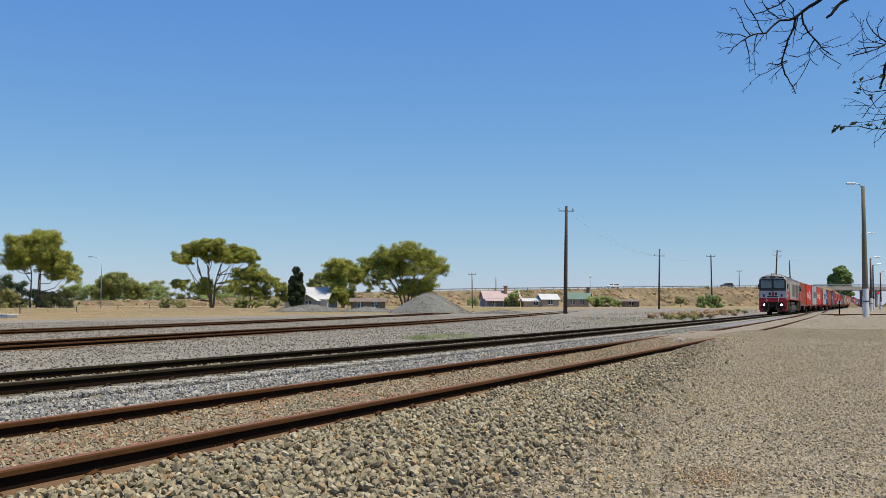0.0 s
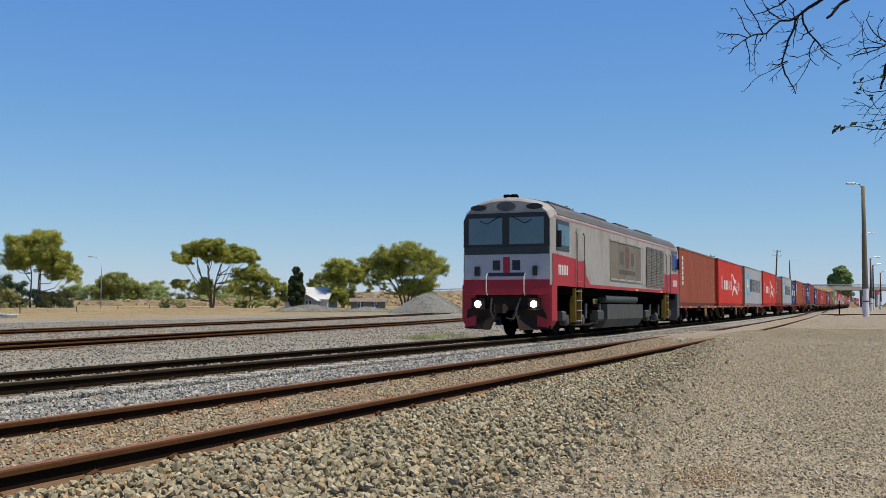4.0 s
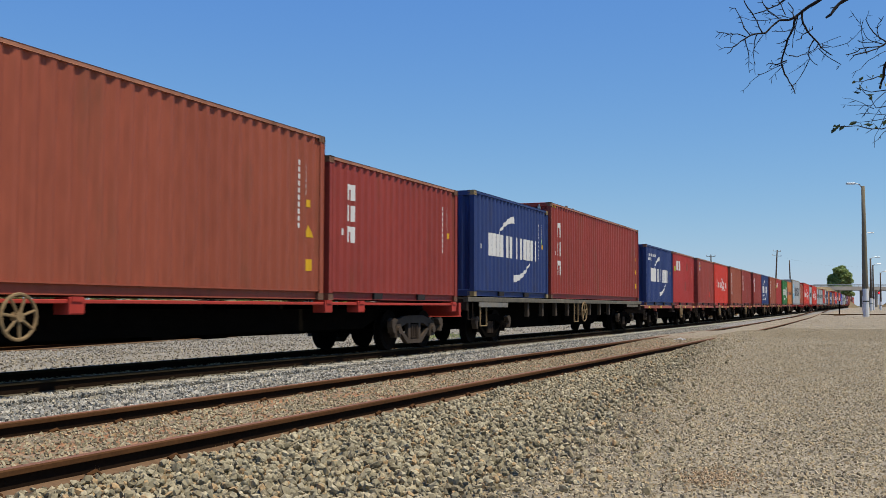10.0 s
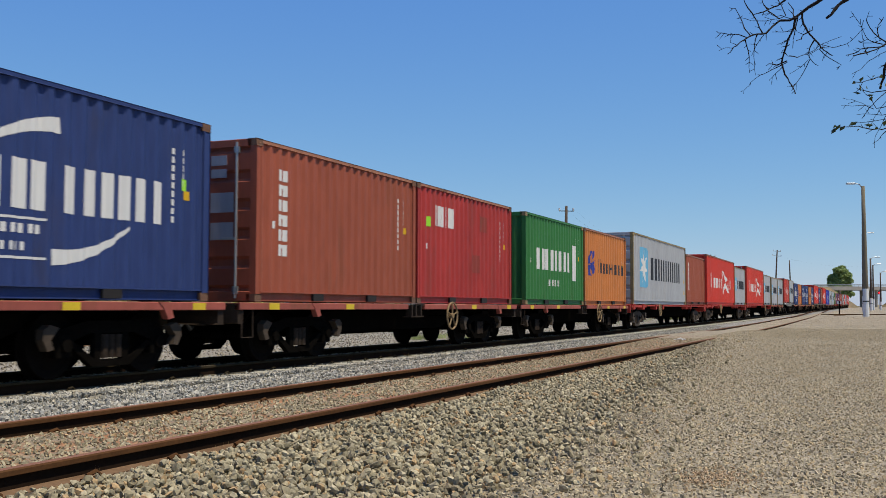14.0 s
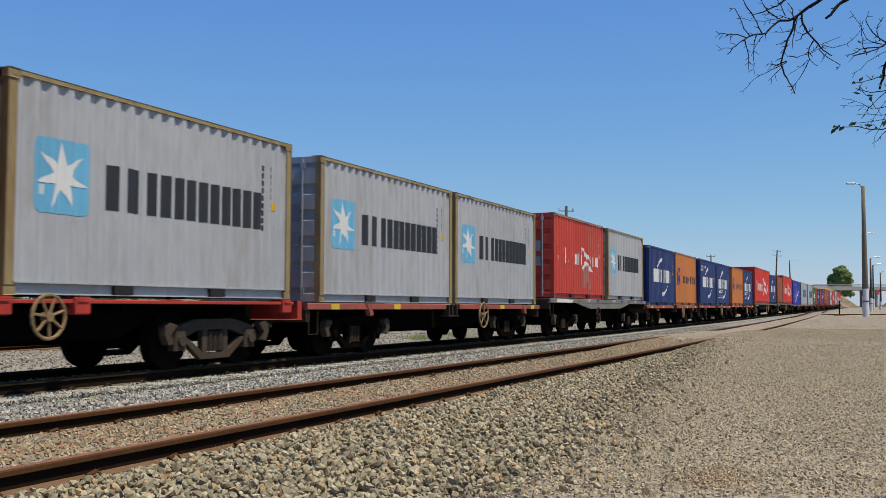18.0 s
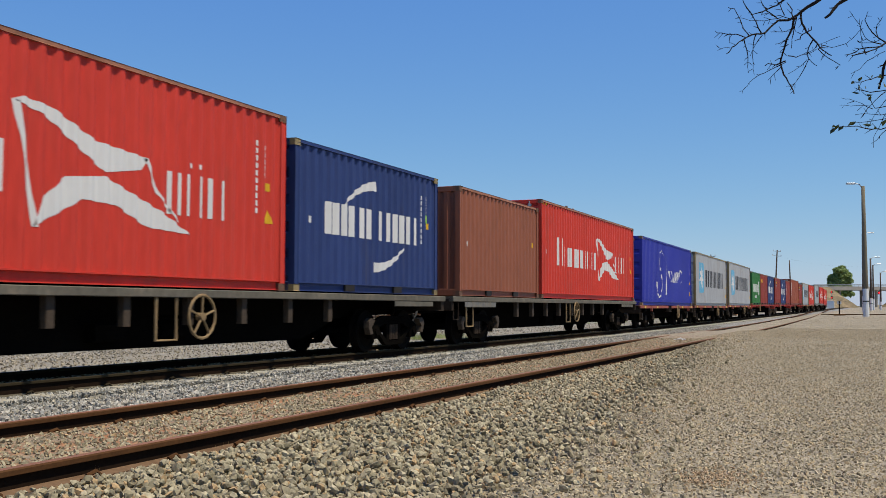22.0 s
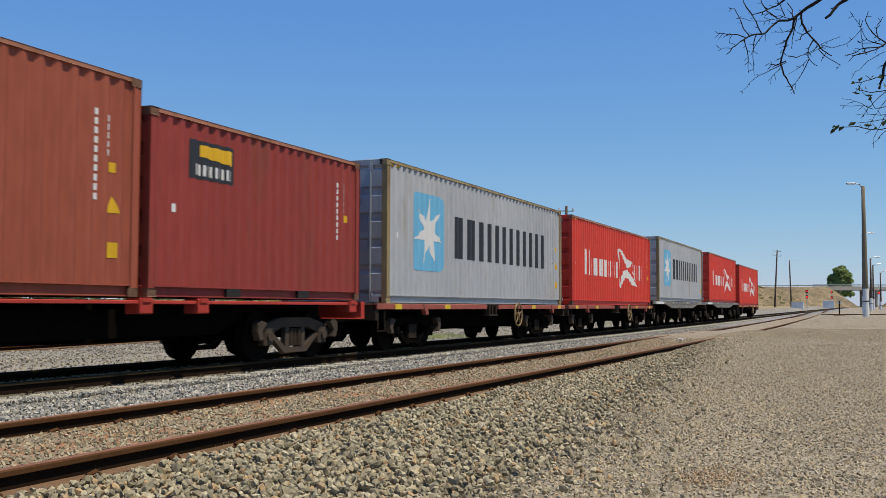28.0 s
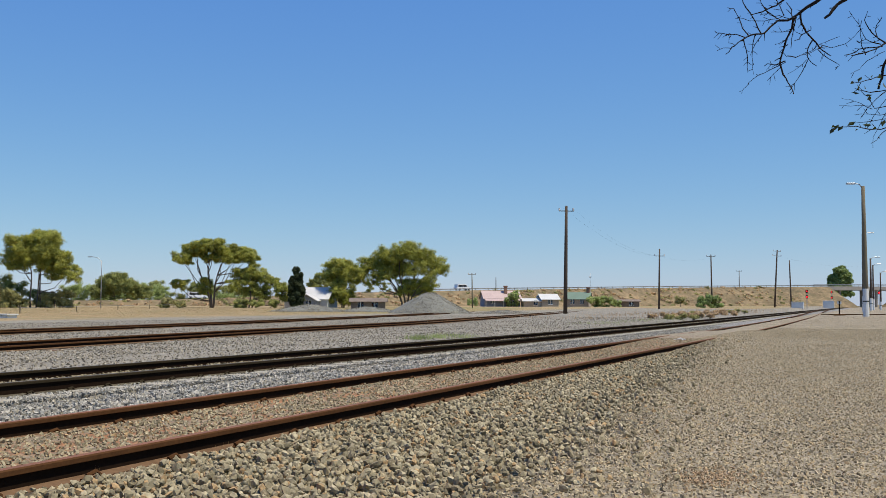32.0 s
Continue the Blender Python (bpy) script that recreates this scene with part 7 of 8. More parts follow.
def side_frame(q):
    """A cast bogie side: arched top, two pedestals, a window for the springs."""
    s = Shape()
    x0, x1 = q * 0.90, q * 1.0
    s.prism([(-1.12, 0.50), (-0.92, 0.62), (-0.45, 0.72), (0.45, 0.72), (0.92, 0.62), (1.12, 0.50), (1.12, 0.36), (0.86, 0.42), (0.42, 0.56), (-0.42, 0.56), (-0.86, 0.42), (-1.12, 0.36)], "x", x0, x1)
    s.prism([(-0.80, 0.44), (-0.66, 0.44), (-0.30, 0.22), (0.30, 0.22), (0.66, 0.44), (0.80, 0.44), (0.36, 0.13), (-0.36, 0.13)], "x", x0, x1)
    for y in (-0.26, 0.26):
        s.box(x0, x1, y - 0.06, y + 0.06, 0.2, 0.58, 0.01)
    return s


def bogie(parent, y, frame_mat, tall=0.86):
    b = part("bogie", lambda: Shape().box(-0.95, 0.95, -0.17, 0.17, 0.42, 0.66, 0.02).cyl((0, 0, 0.72), "z", 0.2, tall - 0.64, 12), BLACKSTEEL, parent, "dark four-wheeled bogie", key=f"bolster{tall}", m=pose(0, y, 0))
    for q in (-1, 1):
        part("side_frame", lambda: side_frame(q), frame_mat, b, key=f"sideframe{q}")
        for d in (-0.875, 0.875):
            part("axle_box", lambda: Shape().box(q * 0.88, q * 1.04, -0.13, 0.13, -0.15, 0.13, 0.03).cyl((q * 1.05, 0, 0), "x", 0.085, 0.06, 10), frame_mat, b, key=f"axlebox{q}", m=pose(0, d, 0.42))
        part("spring_nest", lambda: Shape().cyl((q * 0.95, -0.13, 0.39), "z", 0.07, 0.3, 10).cyl((q * 0.95, 0.13, 0.39), "z", 0.07, 0.3, 10).cyl((q * 0.95, 0, 0.39), "z", 0.06, 0.3, 10), BROWNSTEEL, b, key=f"springs{q}")
        for d in (-1.18, 1.18):
            part("brake_bracket", lambda: Shape().prism([(-0.14, 0.64), (0.02, 0.68), (0.12, 0.62), (0.13, 0.50), (0.05, 0.36), (-0.05, 0.38), (0.0, 0.5), (-0.06, 0.56)], "x", q * 0.98, q * 1.10), BRACKET, b, "dusty tan bracket", key=f"bracket{q}{d}", m=pose(0, d, 0) @ Matrix.Diagonal((1, 1 if d > 0 else -1, 1, 1)))
    for d in (-0.875, 0.875):
        part("wheelset", wheel_pair, WHEELSTEEL, b, "steel wheels on an axle", key="wheelset", m=pose(0, d, 0.42))
    return b


def coupler(parent, y, o, z=0.88):
    part("coupler", lambda: Shape().box(-0.07, 0.07, 0, o * 0.5, -0.08, 0.08, 0.02).box(-0.13, 0.13, o * 0.42, o * 0.68, -0.14, 0.14, 0.03), BROWNSTEEL, parent, key=f"coupler{o}", m=pose(0, y, z))
    part("brake_hose", lambda: Shape().tube([(0.35, 0, 0.0), (0.36, o * 0.15, -0.15), (0.34, o * 0.35, -0.32), (0.2, o * 0.6, -0.28)], 0.025, 6), RUBBER, parent, key=f"hose{o}", m=pose(0, y, z))


def brake_wheel(parent, y, z, r, material, spokes=5):
    x = 1.285
    s = Shape().ring((x, y, z), "x", r, 0.022, 20, 6).cyl((x - 0.02, y, z), "x", 0.06, 0.1, 10)
    for i in range(spokes):
        a = 2 * math.pi * i / spokes + 0.3
        s.tube([(x, y, z), (x, y + r * math.cos(a), z + r * math.sin(a))], 0.018, 5)
    part("brake_wheel", s, material, parent, "pale spoked hand-brake wheel")
    part("brake_shaft", Shape().cyl((0.75, y, z), "x", 0.02, 1.05, 6), BLACKSTEEL, parent)


WAGONS = {}


def wagon(kind, n, wheel=13.0):
    """A container wagon, n metres of load from y = 0; its rail level at z = 0."""
    key = (kind, round(n), wheel)
    if key in WAGONS:
        return copy_thing(WAGONS[key], Matrix())
    dz = DECK[kind]
    words = {"A": "faded red container wagon with yellow sill patches", "B": "red skeletal container wagon with bracketed side sill", "C": "dusty olive-brown flat container wagon", "D": "weathered blue-grey fish-bellied flat wagon"}[kind]
    e = thing("container_wagon", words, "wagon", "wagons of the train")
    lo, hi = -0.42, n + 0.42
    sill = {"A": WAG_PINK, "B": WAG_RED, "C": WAG_OLIVE, "D": WAG_GREY}[kind]
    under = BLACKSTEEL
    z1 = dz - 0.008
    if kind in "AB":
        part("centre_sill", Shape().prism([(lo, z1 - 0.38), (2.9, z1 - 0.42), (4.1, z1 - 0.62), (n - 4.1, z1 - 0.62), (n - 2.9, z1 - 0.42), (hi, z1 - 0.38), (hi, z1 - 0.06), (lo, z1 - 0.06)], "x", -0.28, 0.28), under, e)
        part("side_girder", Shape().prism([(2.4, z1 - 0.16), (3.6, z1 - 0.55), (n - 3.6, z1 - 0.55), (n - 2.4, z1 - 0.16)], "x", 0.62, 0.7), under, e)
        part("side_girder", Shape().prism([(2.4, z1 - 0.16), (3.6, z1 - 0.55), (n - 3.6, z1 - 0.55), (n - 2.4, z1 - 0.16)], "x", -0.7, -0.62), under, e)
    for q in (-1, 1):
        if kind == "A":
            for a, b in ((lo, n / 2 - 0.42), (n / 2 + 0.42, hi)):
                part("side_sill", Shape().box(q * 1.14, q * 1.235, a, b, z1 - 0.125, z1 - 0.01, 0.01).box(q * 1.0, q * 1.14, a, b, z1 - 0.03, z1 - 0.012), sill, e)
            part("middle_bracket", Shape().box(q * 1.1, q * 1.2, n / 2 - 0.42, n / 2 + 0.42, z1 - 0.05, z1 - 0.02).box(q * 1.1, q * 1.24, n / 2 - 0.26, n / 2 - 0.2, z1 - 0.26, z1 - 0.02).box(q * 1.1, q * 1.24, n / 2 + 0.2, n / 2 + 0.26, z1 - 0.26, z1 - 0.02).box(q * 1.1, q * 1.24, n / 2 - 0.06, n / 2, z1 - 0.26, z1 - 0.02).box(q * 1.05, q * 1.26, n / 2 - 0.32, n / 2 + 0.3, z1 - 0.29, z1 - 0.26), BROWNSTEEL, e)
            for y in (0.55, 3.13, n - 2.75, n - 0.22):
                part("yellow_patch", lambda: Shape().box(q * 1.2355, q * 1.239, -0.15, 0.15, -0.055, 0.045), YELLOW, e, "yellow reflector", key=f"ypatch{q}", m=pose(0, y, z1 - 0.065))
            for y in (1.85, n - 1.0):
                part("lashing_bracket", lambda: Shape().prism([(-0.12, 0.02), (0.12, 0.02), (0.2, -0.2), (0.08, -0.22), (-0.02, -0.06)], "x", q * 1.15, q * 1.245), sill, e, key=f"lash{q}", m=pose(0, y, z1 - 0.03))
        elif kind == "B":
            part("side_sill", Shape().box(q * 1.16, q * 1.215, lo + 0.3, hi - 0.3, z1 - 0.085, z1 - 0.035, 0.008).box(q * 1.1, q * 1.215, lo + 0.2, 2.6, z1 - 0.13, z1 - 0.03), sill, e)
            for y in (0.12, 1.9, 4.55, 6.15, 12.35, 13.6, n - 0.12):
                if y < n:
                    w = 0.13 if y > 4 else 0.2
                    part("twistlock_bracket", Shape().box(q * 1.0, q * 1.245, y - w, y + w, z1 - 0.22, z1 - 0.005, 0.015).box(q * 1.1, q * 1.26, y - w * 0.7, y + w * 0.7, z1 - 0.06, z1), sill, e)
        elif kind == "C":
            part("side_sill", Shape().box(q * 1.12, q * 1.24, lo, hi, z1 - 0.13, z1 - 0.012, 0.01), sill, e)
            part("side_plate", Shape().box(q * 1.235, q * 1.25, 0.3, 2.4, z1 - 0.26, z1 - 0.14), WAG_GREY, e, "pale grey number plate strip")
            part("side_plate", Shape().box(q * 1.235, q * 1.25, n - 2.2, n - 0.3, z1 - 0.24, z1 - 0.14), sill, e)
            for y in np.arange(4.4, n - 3.4, 1.35):
                part("side_post", lambda: Shape().box(q * 1.05, q * 1.16, -0.07, 0.07, -0.52, -0.12, 0.01), BRACKET, e, key=f"cpost{q}", m=pose(0, float(y), z1))
            for y in (0.7, n - 9.35):
                s = Shape().tube([(q * 1.2, y - 0.22, z1 - 0.12), (q * 1.2, y - 0.22, z1 - 0.72), (q * 1.2, y + 0.22, z1 - 0.72), (q * 1.2, y + 0.22, z1 - 0.12)], 0.025, 6)
                part("step_loop", s, TAN, e, "pale bent-steel step")
        else:
            part("side_sill", Shape().box(q * 1.14, q * 1.24, lo, hi, z1 - 0.15, z1 - 0.012, 0.01), sill, e)
            part("side_belly", Shape().prism([(2.6, z1 - 0.152), (4.2, z1 - 0.33), (n - 4.2, z1 - 0.33), (n - 2.6, z1 - 0.152)], "x", q * 1.15, q * 1.235), sill, e, "fish-bellied side girder")
            for i, y in enumerate(np.linspace(0.4, n - 0.4, 11)):
                part("sill_patch", lambda: Shape().box(q * 1.2405, q * 1.243, -0.18, 0.18, -0.10, -0.02), (CONCRETE, D_BLUE, WAG_OLIVE)[i % 3], e, key=f"dpatch{q}", m=pose(0, float(y), z1))
            part("graffiti_stain", Shape().prism([(0.2, z1 - 0.13), (1.9, z1 - 0.14), (2.1, z1 - 0.05), (1.2, z1 - 0.03), (0.3, z1 - 0.04)], "x", q * 1.241, q * 1.244), D_WHITE, e, "pale scrawled paint")
        part("headstock_step", Shape().tube([(q * 1.2, lo + 0.1, z1 - 0.1), (q * 1.2, lo + 0.1, z1 - 0.55), (q * 1.2, lo + 0.4, z1 - 0.55), (q * 1.2, lo + 0.4, z1 - 0.1)], 0.016, 5), BROWNSTEEL, e)
    if kind in "CD":
        part("deck", Shape().box(-1.13, 1.13, lo, hi, z1 - 0.07, z1 - 0.02), WAG_OLIVE if kind == "C" else OLDWOOD, e, "worn timber deck")
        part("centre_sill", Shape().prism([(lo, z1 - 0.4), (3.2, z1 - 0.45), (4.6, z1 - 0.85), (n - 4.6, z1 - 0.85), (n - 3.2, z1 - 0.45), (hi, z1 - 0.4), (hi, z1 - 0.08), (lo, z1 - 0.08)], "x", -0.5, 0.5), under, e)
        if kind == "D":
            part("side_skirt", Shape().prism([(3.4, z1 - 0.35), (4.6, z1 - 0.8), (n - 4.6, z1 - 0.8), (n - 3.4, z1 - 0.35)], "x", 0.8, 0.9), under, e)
    else:
        for y in np.arange(1.2, n - 0.5, 1.9):
            part("cross_bearer", lambda: Shape().box(-1.15, 1.15, -0.06, 0.06, -0.16, -0.03), under, e, key="bearer", m=pose(0, float(y), z1))
    for y, o in ((lo, -1), (hi, 1)):
        part("headstock", Shape().box(-1.2, 1.2, y, y - o * 0.14, z1 - 0.34, z1 - 0.015, 0.02), BROWNSTEEL if kind != "B" else sill, e)
        coupler(e, y, o, 0.86)
    part("brake_cylinder", Shape().cyl((0.45, n / 2 + 0.9, 0.55), "y", 0.16, 0.6, 12), under, e)
    part("air_reservoir", Shape().box(0.2, 0.7, n / 2 - 0.9, n / 2 - 0.3, 0.42, 0.68, 0.03), under, e)
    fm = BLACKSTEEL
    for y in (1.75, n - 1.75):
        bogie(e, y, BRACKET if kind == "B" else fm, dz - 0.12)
    if kind == "A":
        brake_wheel(e, n - 4.25, z1 - 0.27, 0.30, TAN)
    elif kind == "B":
        brake_wheel(e, wheel, z1 - 0.24, 0.26, TAN, 7)
    else:
        brake_wheel(e, n - 8.65 if kind == "C" else n / 2 - 1.3, z1 - (0.4 if kind == "C" else 0.56), 0.31 if kind == "C" else 0.26, TAN if kind == "C" else BROWNSTEEL)
    WAGONS[key] = e
    return e


F, T = 12.192, 6.058
# wagon kind, then each box: place along the train, length, style, door end leading
CONSIST = [
    ("A", (-241.41, F, "tall_brown", 1)), ("A", (-227.91, F, "red", 1)), ("A", (-214.36, F, "grey", 1)),
    ("B", (-201.24, F, "red", 1), (-189.0, T, "tex", 1)), ("B", (-181.87, F, "grey", 1), (-169.5, T, "navy_small", 1)), ("B", (-162.73, F, "tall_brown", 1), (-150.36, T, "tex", 1)),
    ("C", (-143.24, T, "navy", 0), (-136.89, F, "three", 1)),
    ("A", (-123.2, T, "navy_small", 0), (-117.03, T, "cai", 1)), ("A", (-109.76, T, "logo_blue", 1), (-103.57, T, "red", 1)),
    ("A", (-96.30, T, "tall_brown", 1), (-90.12, T, "tex", 1)), ("A", (-82.65, T, "tex_sign", 1), (-76.52, T, "navy_lines", 1)),
    ("A", (-69.24, T, "tall_brown", 1), (-63.10, T, "cai", 1)), ("A", (-55.84, T, "green", 0), (-49.6, T, "orange", 1)),
    ("B", (-42.26, F, "grey", 1), (-29.9, T, "tall_brown", 1)), ("B", (-23.03, F, "red", 0), (-10.69, T, "grey", 1)), ("B", (-3.62, F, "red", 1), (8.75, T, "grey", 1)),
    ("A", (15.78, T, "grey", 1), (22.02, T, "grey", 1)), ("D", (29.87, T, "red_worn", 1), (36.6, T, "grey", 1)),
    ("A", (43.85, T, "navy", 0), (50.1, T, "orange", 1)), ("A", (57.55, T, "navy_small", 0), (63.72, T, "navy_lines", 1)), ("A", (71.03, T, "orange", 1), (77.18, T, "navy_lines", 1)),
    ("C", (85.0, F, "red", 0), (97.48, T, "navy", 1)), ("C", (104.85, T, "plain", 0), (111.2, F, "red", 1)),
    ("A", (125.02, F, "royal", 1)), ("A", (138.57, F, "grey", 1)), ("A", (152.0, F, "grey", 1)),
    ("B", (165.5, T, "green", 1), (171.59, T, "yellow_word", 1), (177.74, T, "navy", 1)), ("B", (184.9, T, "logo_yellow", 1), (191.05, T, "navy", 1), (197.2, T, "tex", 1)),
    ("B", (204.38, F, "tall_brown", 1), (216.77, T, "logo_yellow", 1)),
    ("A", (223.99, F, "grey", 1)), ("A", (237.43, F, "red", 1)), ("D", (251.55, F, "grey", 1)), ("D", (266.4, F, "red", 1)), ("A", (280.46, F, "red", 1)),
]
for kind, *boxes in CONSIST:
    first, last = boxes[0][0], boxes[-1][0] + boxes[-1][1]
    pad = 0.9 if kind == "D" and boxes[0][1] > 9 else 0.0
    wheel = 13.0 if first in (-181.87, -3.62) else 5.2
    MOVING.append((wagon(kind, last - first + 2 * pad, wheel), first - pad, 0.0))
    for s, L, style, lead in boxes:
        MOVING.append((container(style, L, bool(lead)), s, DECK[kind]))


# ---- the locomotive ----
L_SILVER = mat("dusty_silver_paint", (0.40, 0.375, 0.335), 0.6, 0.0, 0.18, 0.4, 5.0, 0.001, 20.0, (0.25, 0.205, 0.145), 0.65, (1, 1, 0.4))
L_RED = paint("locomotive_red", (0.46, 0.035, 0.045), amt=0.10, var=0.12)
L_STRIPE = paint("faded_pink_stripe", (0.46, 0.24, 0.23), amt=0.05)
L_BAND = mat("dark_green_band", (0.035, 0.05, 0.045), 0.6, 0, 0.2, 0.6, 6.0)
L_ROOF = mat("dusty_grey_roof_paint", (0.125, 0.122, 0.115), 0.7, 0, 0.25, 0.5, 6.0, 0.001, 20.0, (0.05, 0.05, 0.045), 0.35)
L_BLACK = mat("black_window_surround", (0.012, 0.012, 0.013), 0.35, 0, 0.15)
L_PANEL = mat("dusty_grille_panel", (0.20, 0.172, 0.130), 0.8, 0.0, 0.25, 0.6, 8.0, 0.002, 20.0, None, 0, (1, 1, 0.3))
L_FADED = mat("faded_dark_emblem", (0.105, 0.090, 0.070), 0.8, 0, 0.25, 0.6, 8.0)
L_FADED_RED = mat("faded_red_emblem", (0.155, 0.085, 0.065), 0.8, 0, 0.25, 0.6, 8.0)
L_SLAT = mat("dull_grille_slat", (0.23, 0.205, 0.165), 0.7, 0, 0.2, 0.6, 8.0)
L_TANK = mat("stained_grey_tank", (0.065, 0.07, 0.062), 0.7, 0.0, 0.35, 0.9, 6.0, 0.001, 20.0, (0.20, 0.125, 0.055), 0.45, (1, 1, 0.3))
L_GREY = mat("underframe_grey", (0.085, 0.088, 0.085), 0.7, 0.0, 0.35, 0.8, 8.0)
L_GLASS = glass("cab_glass", (0.9, 0.93, 0.95))
L_BLIND = mat("blue_cab_blind", (0.035, 0.04, 0.34), 0.6)
HEADLIGHT = glow("lit_headlight", (1.0, 0.97, 0.9), 12.0)
# opaque screen; the teal of its reflections is painted into the colour
L_SCREEN = mat("teal_reflection_screen", (0.035, 0.09, 0.12), 0.05, 0, 0.1, spec=1.0)
L_FRONT = mat("clean_silver_front", (0.50, 0.475, 0.47), 0.5, 0, 0.08, 0.6, 6.0)
L_STEP = mat("dusty_yellow_steps", (0.30, 0.18, 0.02), 0.7, 0, 0.3, 2.0, 14.0)
LENGTH, HALF = 20.95, 1.475


def loco_section(z_low, z_edge, z_top, half=HALF):
    """Half-round roof over upright sides, as (x, z)."""
    out = [(-half, z_low), (-half, z_edge)]
    for i in range(1, 10):
        a = math.pi - math.pi * i / 10
        out.append((math.cos(a) * half * 0.985, z_edge + math.sin(a) ** 0.9 * (z_top - z_edge)))
    return out + [(half, z_edge), (half, z_low)]


def cab_end(e, y, o):
    """One driving end: nose, windows, lights, number boxes, plough. o: -1 at the leading end."""
    nose = Shape()
    secs = []
    for dy, zl, ze, zt, hw in ((1.5, 1.56, 3.62, 4.24, HALF), (0.6, 1.56, 3.62, 4.24, HALF), (0.22, 1.56, 3.60, 4.22, HALF), (0.06, 1.56, 3.56, 4.17, HALF - 0.03), (0.0, 1.56, 3.52, 4.10, HALF - 0.06)):
        secs.append([(x, y - o * dy, z) for x, z in loco_section(zl, ze, zt, hw)])
    n = len(secs[0])
    vs = [p for s in secs for p in s]
    fs = [(i * n + k, i * n + (k + 1) % n, (i + 1) * n + (k + 1) % n, (i + 1) * n + k) for i in range(4) for k in range(n)] + [tuple(range(4 * n, 5 * n))]
    nose.add(vs, fs)
    part("cab", nose, L_SILVER, e, "dusty silver driving cab")
    f = y + o * 0.004
    part("windscreen_surround", Shape().prism([(-1.42, 2.70), (1.42, 2.70), (1.42, 3.50), (1.28, 3.72), (-1.28, 3.72), (-1.42, 3.50)], "y", f, f + o * 0.03), L_BLACK, e, "black windscreen surround")
    for s in (-1, 1):
        w = part("windscreen", Shape().box(s * 0.12, s * 1.24, f + o * 0.032, f + o * 0.04, 2.78, 3.58), L_SCREEN, e)
        part("wiper", Shape().tube([(s * 0.2, f + o * 0.05, 3.62), (s * 0.62, f + o * 0.05, 3.40), (s * 0.85, f + o * 0.05, 3.5)], 0.012, 5), BLACKSTEEL, w)
        part("number_box", Shape().prism([(s * 0.92 + 0.27 * math.cos(radians(a)), 3.90 + 0.09 * math.sin(radians(a))) for a in range(0, 360, 30)], "y", y - o * 0.1, y + o * 0.03), L_BLACK, e)
        part("marker_light", Shape().box(s * 0.88, s * 1.02, f, f + o * 0.05, 1.84, 2.12, 0.02), L_BLACK, e)
        part("headlight_box", Shape().box(s * 0.72, s * 1.12, f - o * 0.02, f + o * 0.06, 0.82, 1.16, 0.03), BROWNSTEEL, e)
        if o < 0:
            part("headlight", Shape().cyl((s * 0.92, f + o * 0.07, 0.99), "y", 0.10, 0.03, 14), HEADLIGHT, e, "lit round headlight")
        part("handrail", Shape().tube([(s * 0.62, f + o * 0.02, 1.25), (s * 0.62, f + o * 0.12, 1.35), (s * 0.62, f + o * 0.12, 1.8), (s * 0.62, f + o * 0.02, 1.9)], 0.018, 5), WHITEPAINT, e)
        part("corner_plate", Shape().prism([(s * 1.0, 0.34), (s * 1.34, 0.3), (s * HALF, 0.5), (s * HALF, 1.56), (s * 1.05, 1.56), (s * 1.0, 0.9)], "y", y, y - o * 0.55), L_RED if o < 0 else L_GREY, e, "red corner casing" if o < 0 else "grey corner casing")
        part("plough_wing", Shape().add([(s * 0.25, y - o * 0.02, 0.85), (s * 1.25, y + o * 0.1, 0.85), (s * 1.42, y - o * 0.1, 0.25), (s * 0.5, y + o * 0.22, 0.22), (s * 0.25, y - o * 0.1, 0.85), (s * 1.25, y - o * 0.05, 0.85), (s * 1.42, y - o * 0.25, 0.25), (s * 0.5, y + o * 0.08, 0.22)], [(0, 1, 2, 3), (4, 7, 6, 5), (0, 3, 7, 4), (1, 5, 6, 2), (3, 2, 6, 7), (0, 4, 5, 1)]), BROWNSTEEL, e, "dark plough blade")
        part("horn", Shape().cyl((s * 0.12, y - o * 0.4, 4.26), "y", 0.05, 0.4, 8, 0.09), BLACKSTEEL, e)
        part("brake_hose", Shape().tube([(s * 0.45, f + o * 0.03, 1.15), (s * 0.4, f + o * 0.28, 0.8), (s * 0.3, f + o * 0.32, 0.55), (s * 0.22, f + o * 0.2, 0.5)], 0.028, 6), RUBBER, e)
    part("top_light", Shape().prism([(0.32 * math.cos(radians(a)), 3.92 + 0.14 * math.sin(radians(a))) for a in range(0, 360, 30)], "y", y - o * 0.1, y + o * 0.035), L_GREY, e, "oval roof light casing")
    part("waist_band", Shape().box(-1.4, 1.4, f, f + o * 0.02, 2.48, 2.70, 0.005), L_BAND, e, "dark band below the windscreen")
    for a, b, z0, z1, m_ in ((-0.44, -0.2, 2.0, 2.3, D_DARK), (-0.10, 0.12, 1.92, 2.40, L_RED), (0.2, 0.46, 2.0, 2.3, D_DARK), (-0.6, 0.6, 1.82, 1.93, D_DARK)):
        part("emblem_bar", Shape().box(a, b, f + o * 0.006, f + o * 0.01, z0, z1), m_, e, "red emblem bar" if m_ is L_RED else "dark emblem bar")
    part("front_panel", Shape().box(-1.40, 1.40, f, f + o * 0.004, 1.72, 2.48), L_FRONT, e, "bright silver front panel")
    part("nose_panel", Shape().box(-1.42, 1.42, f, f + o * 0.035, 1.28, 1.72, 0.01), L_RED, e, "red nose panel")
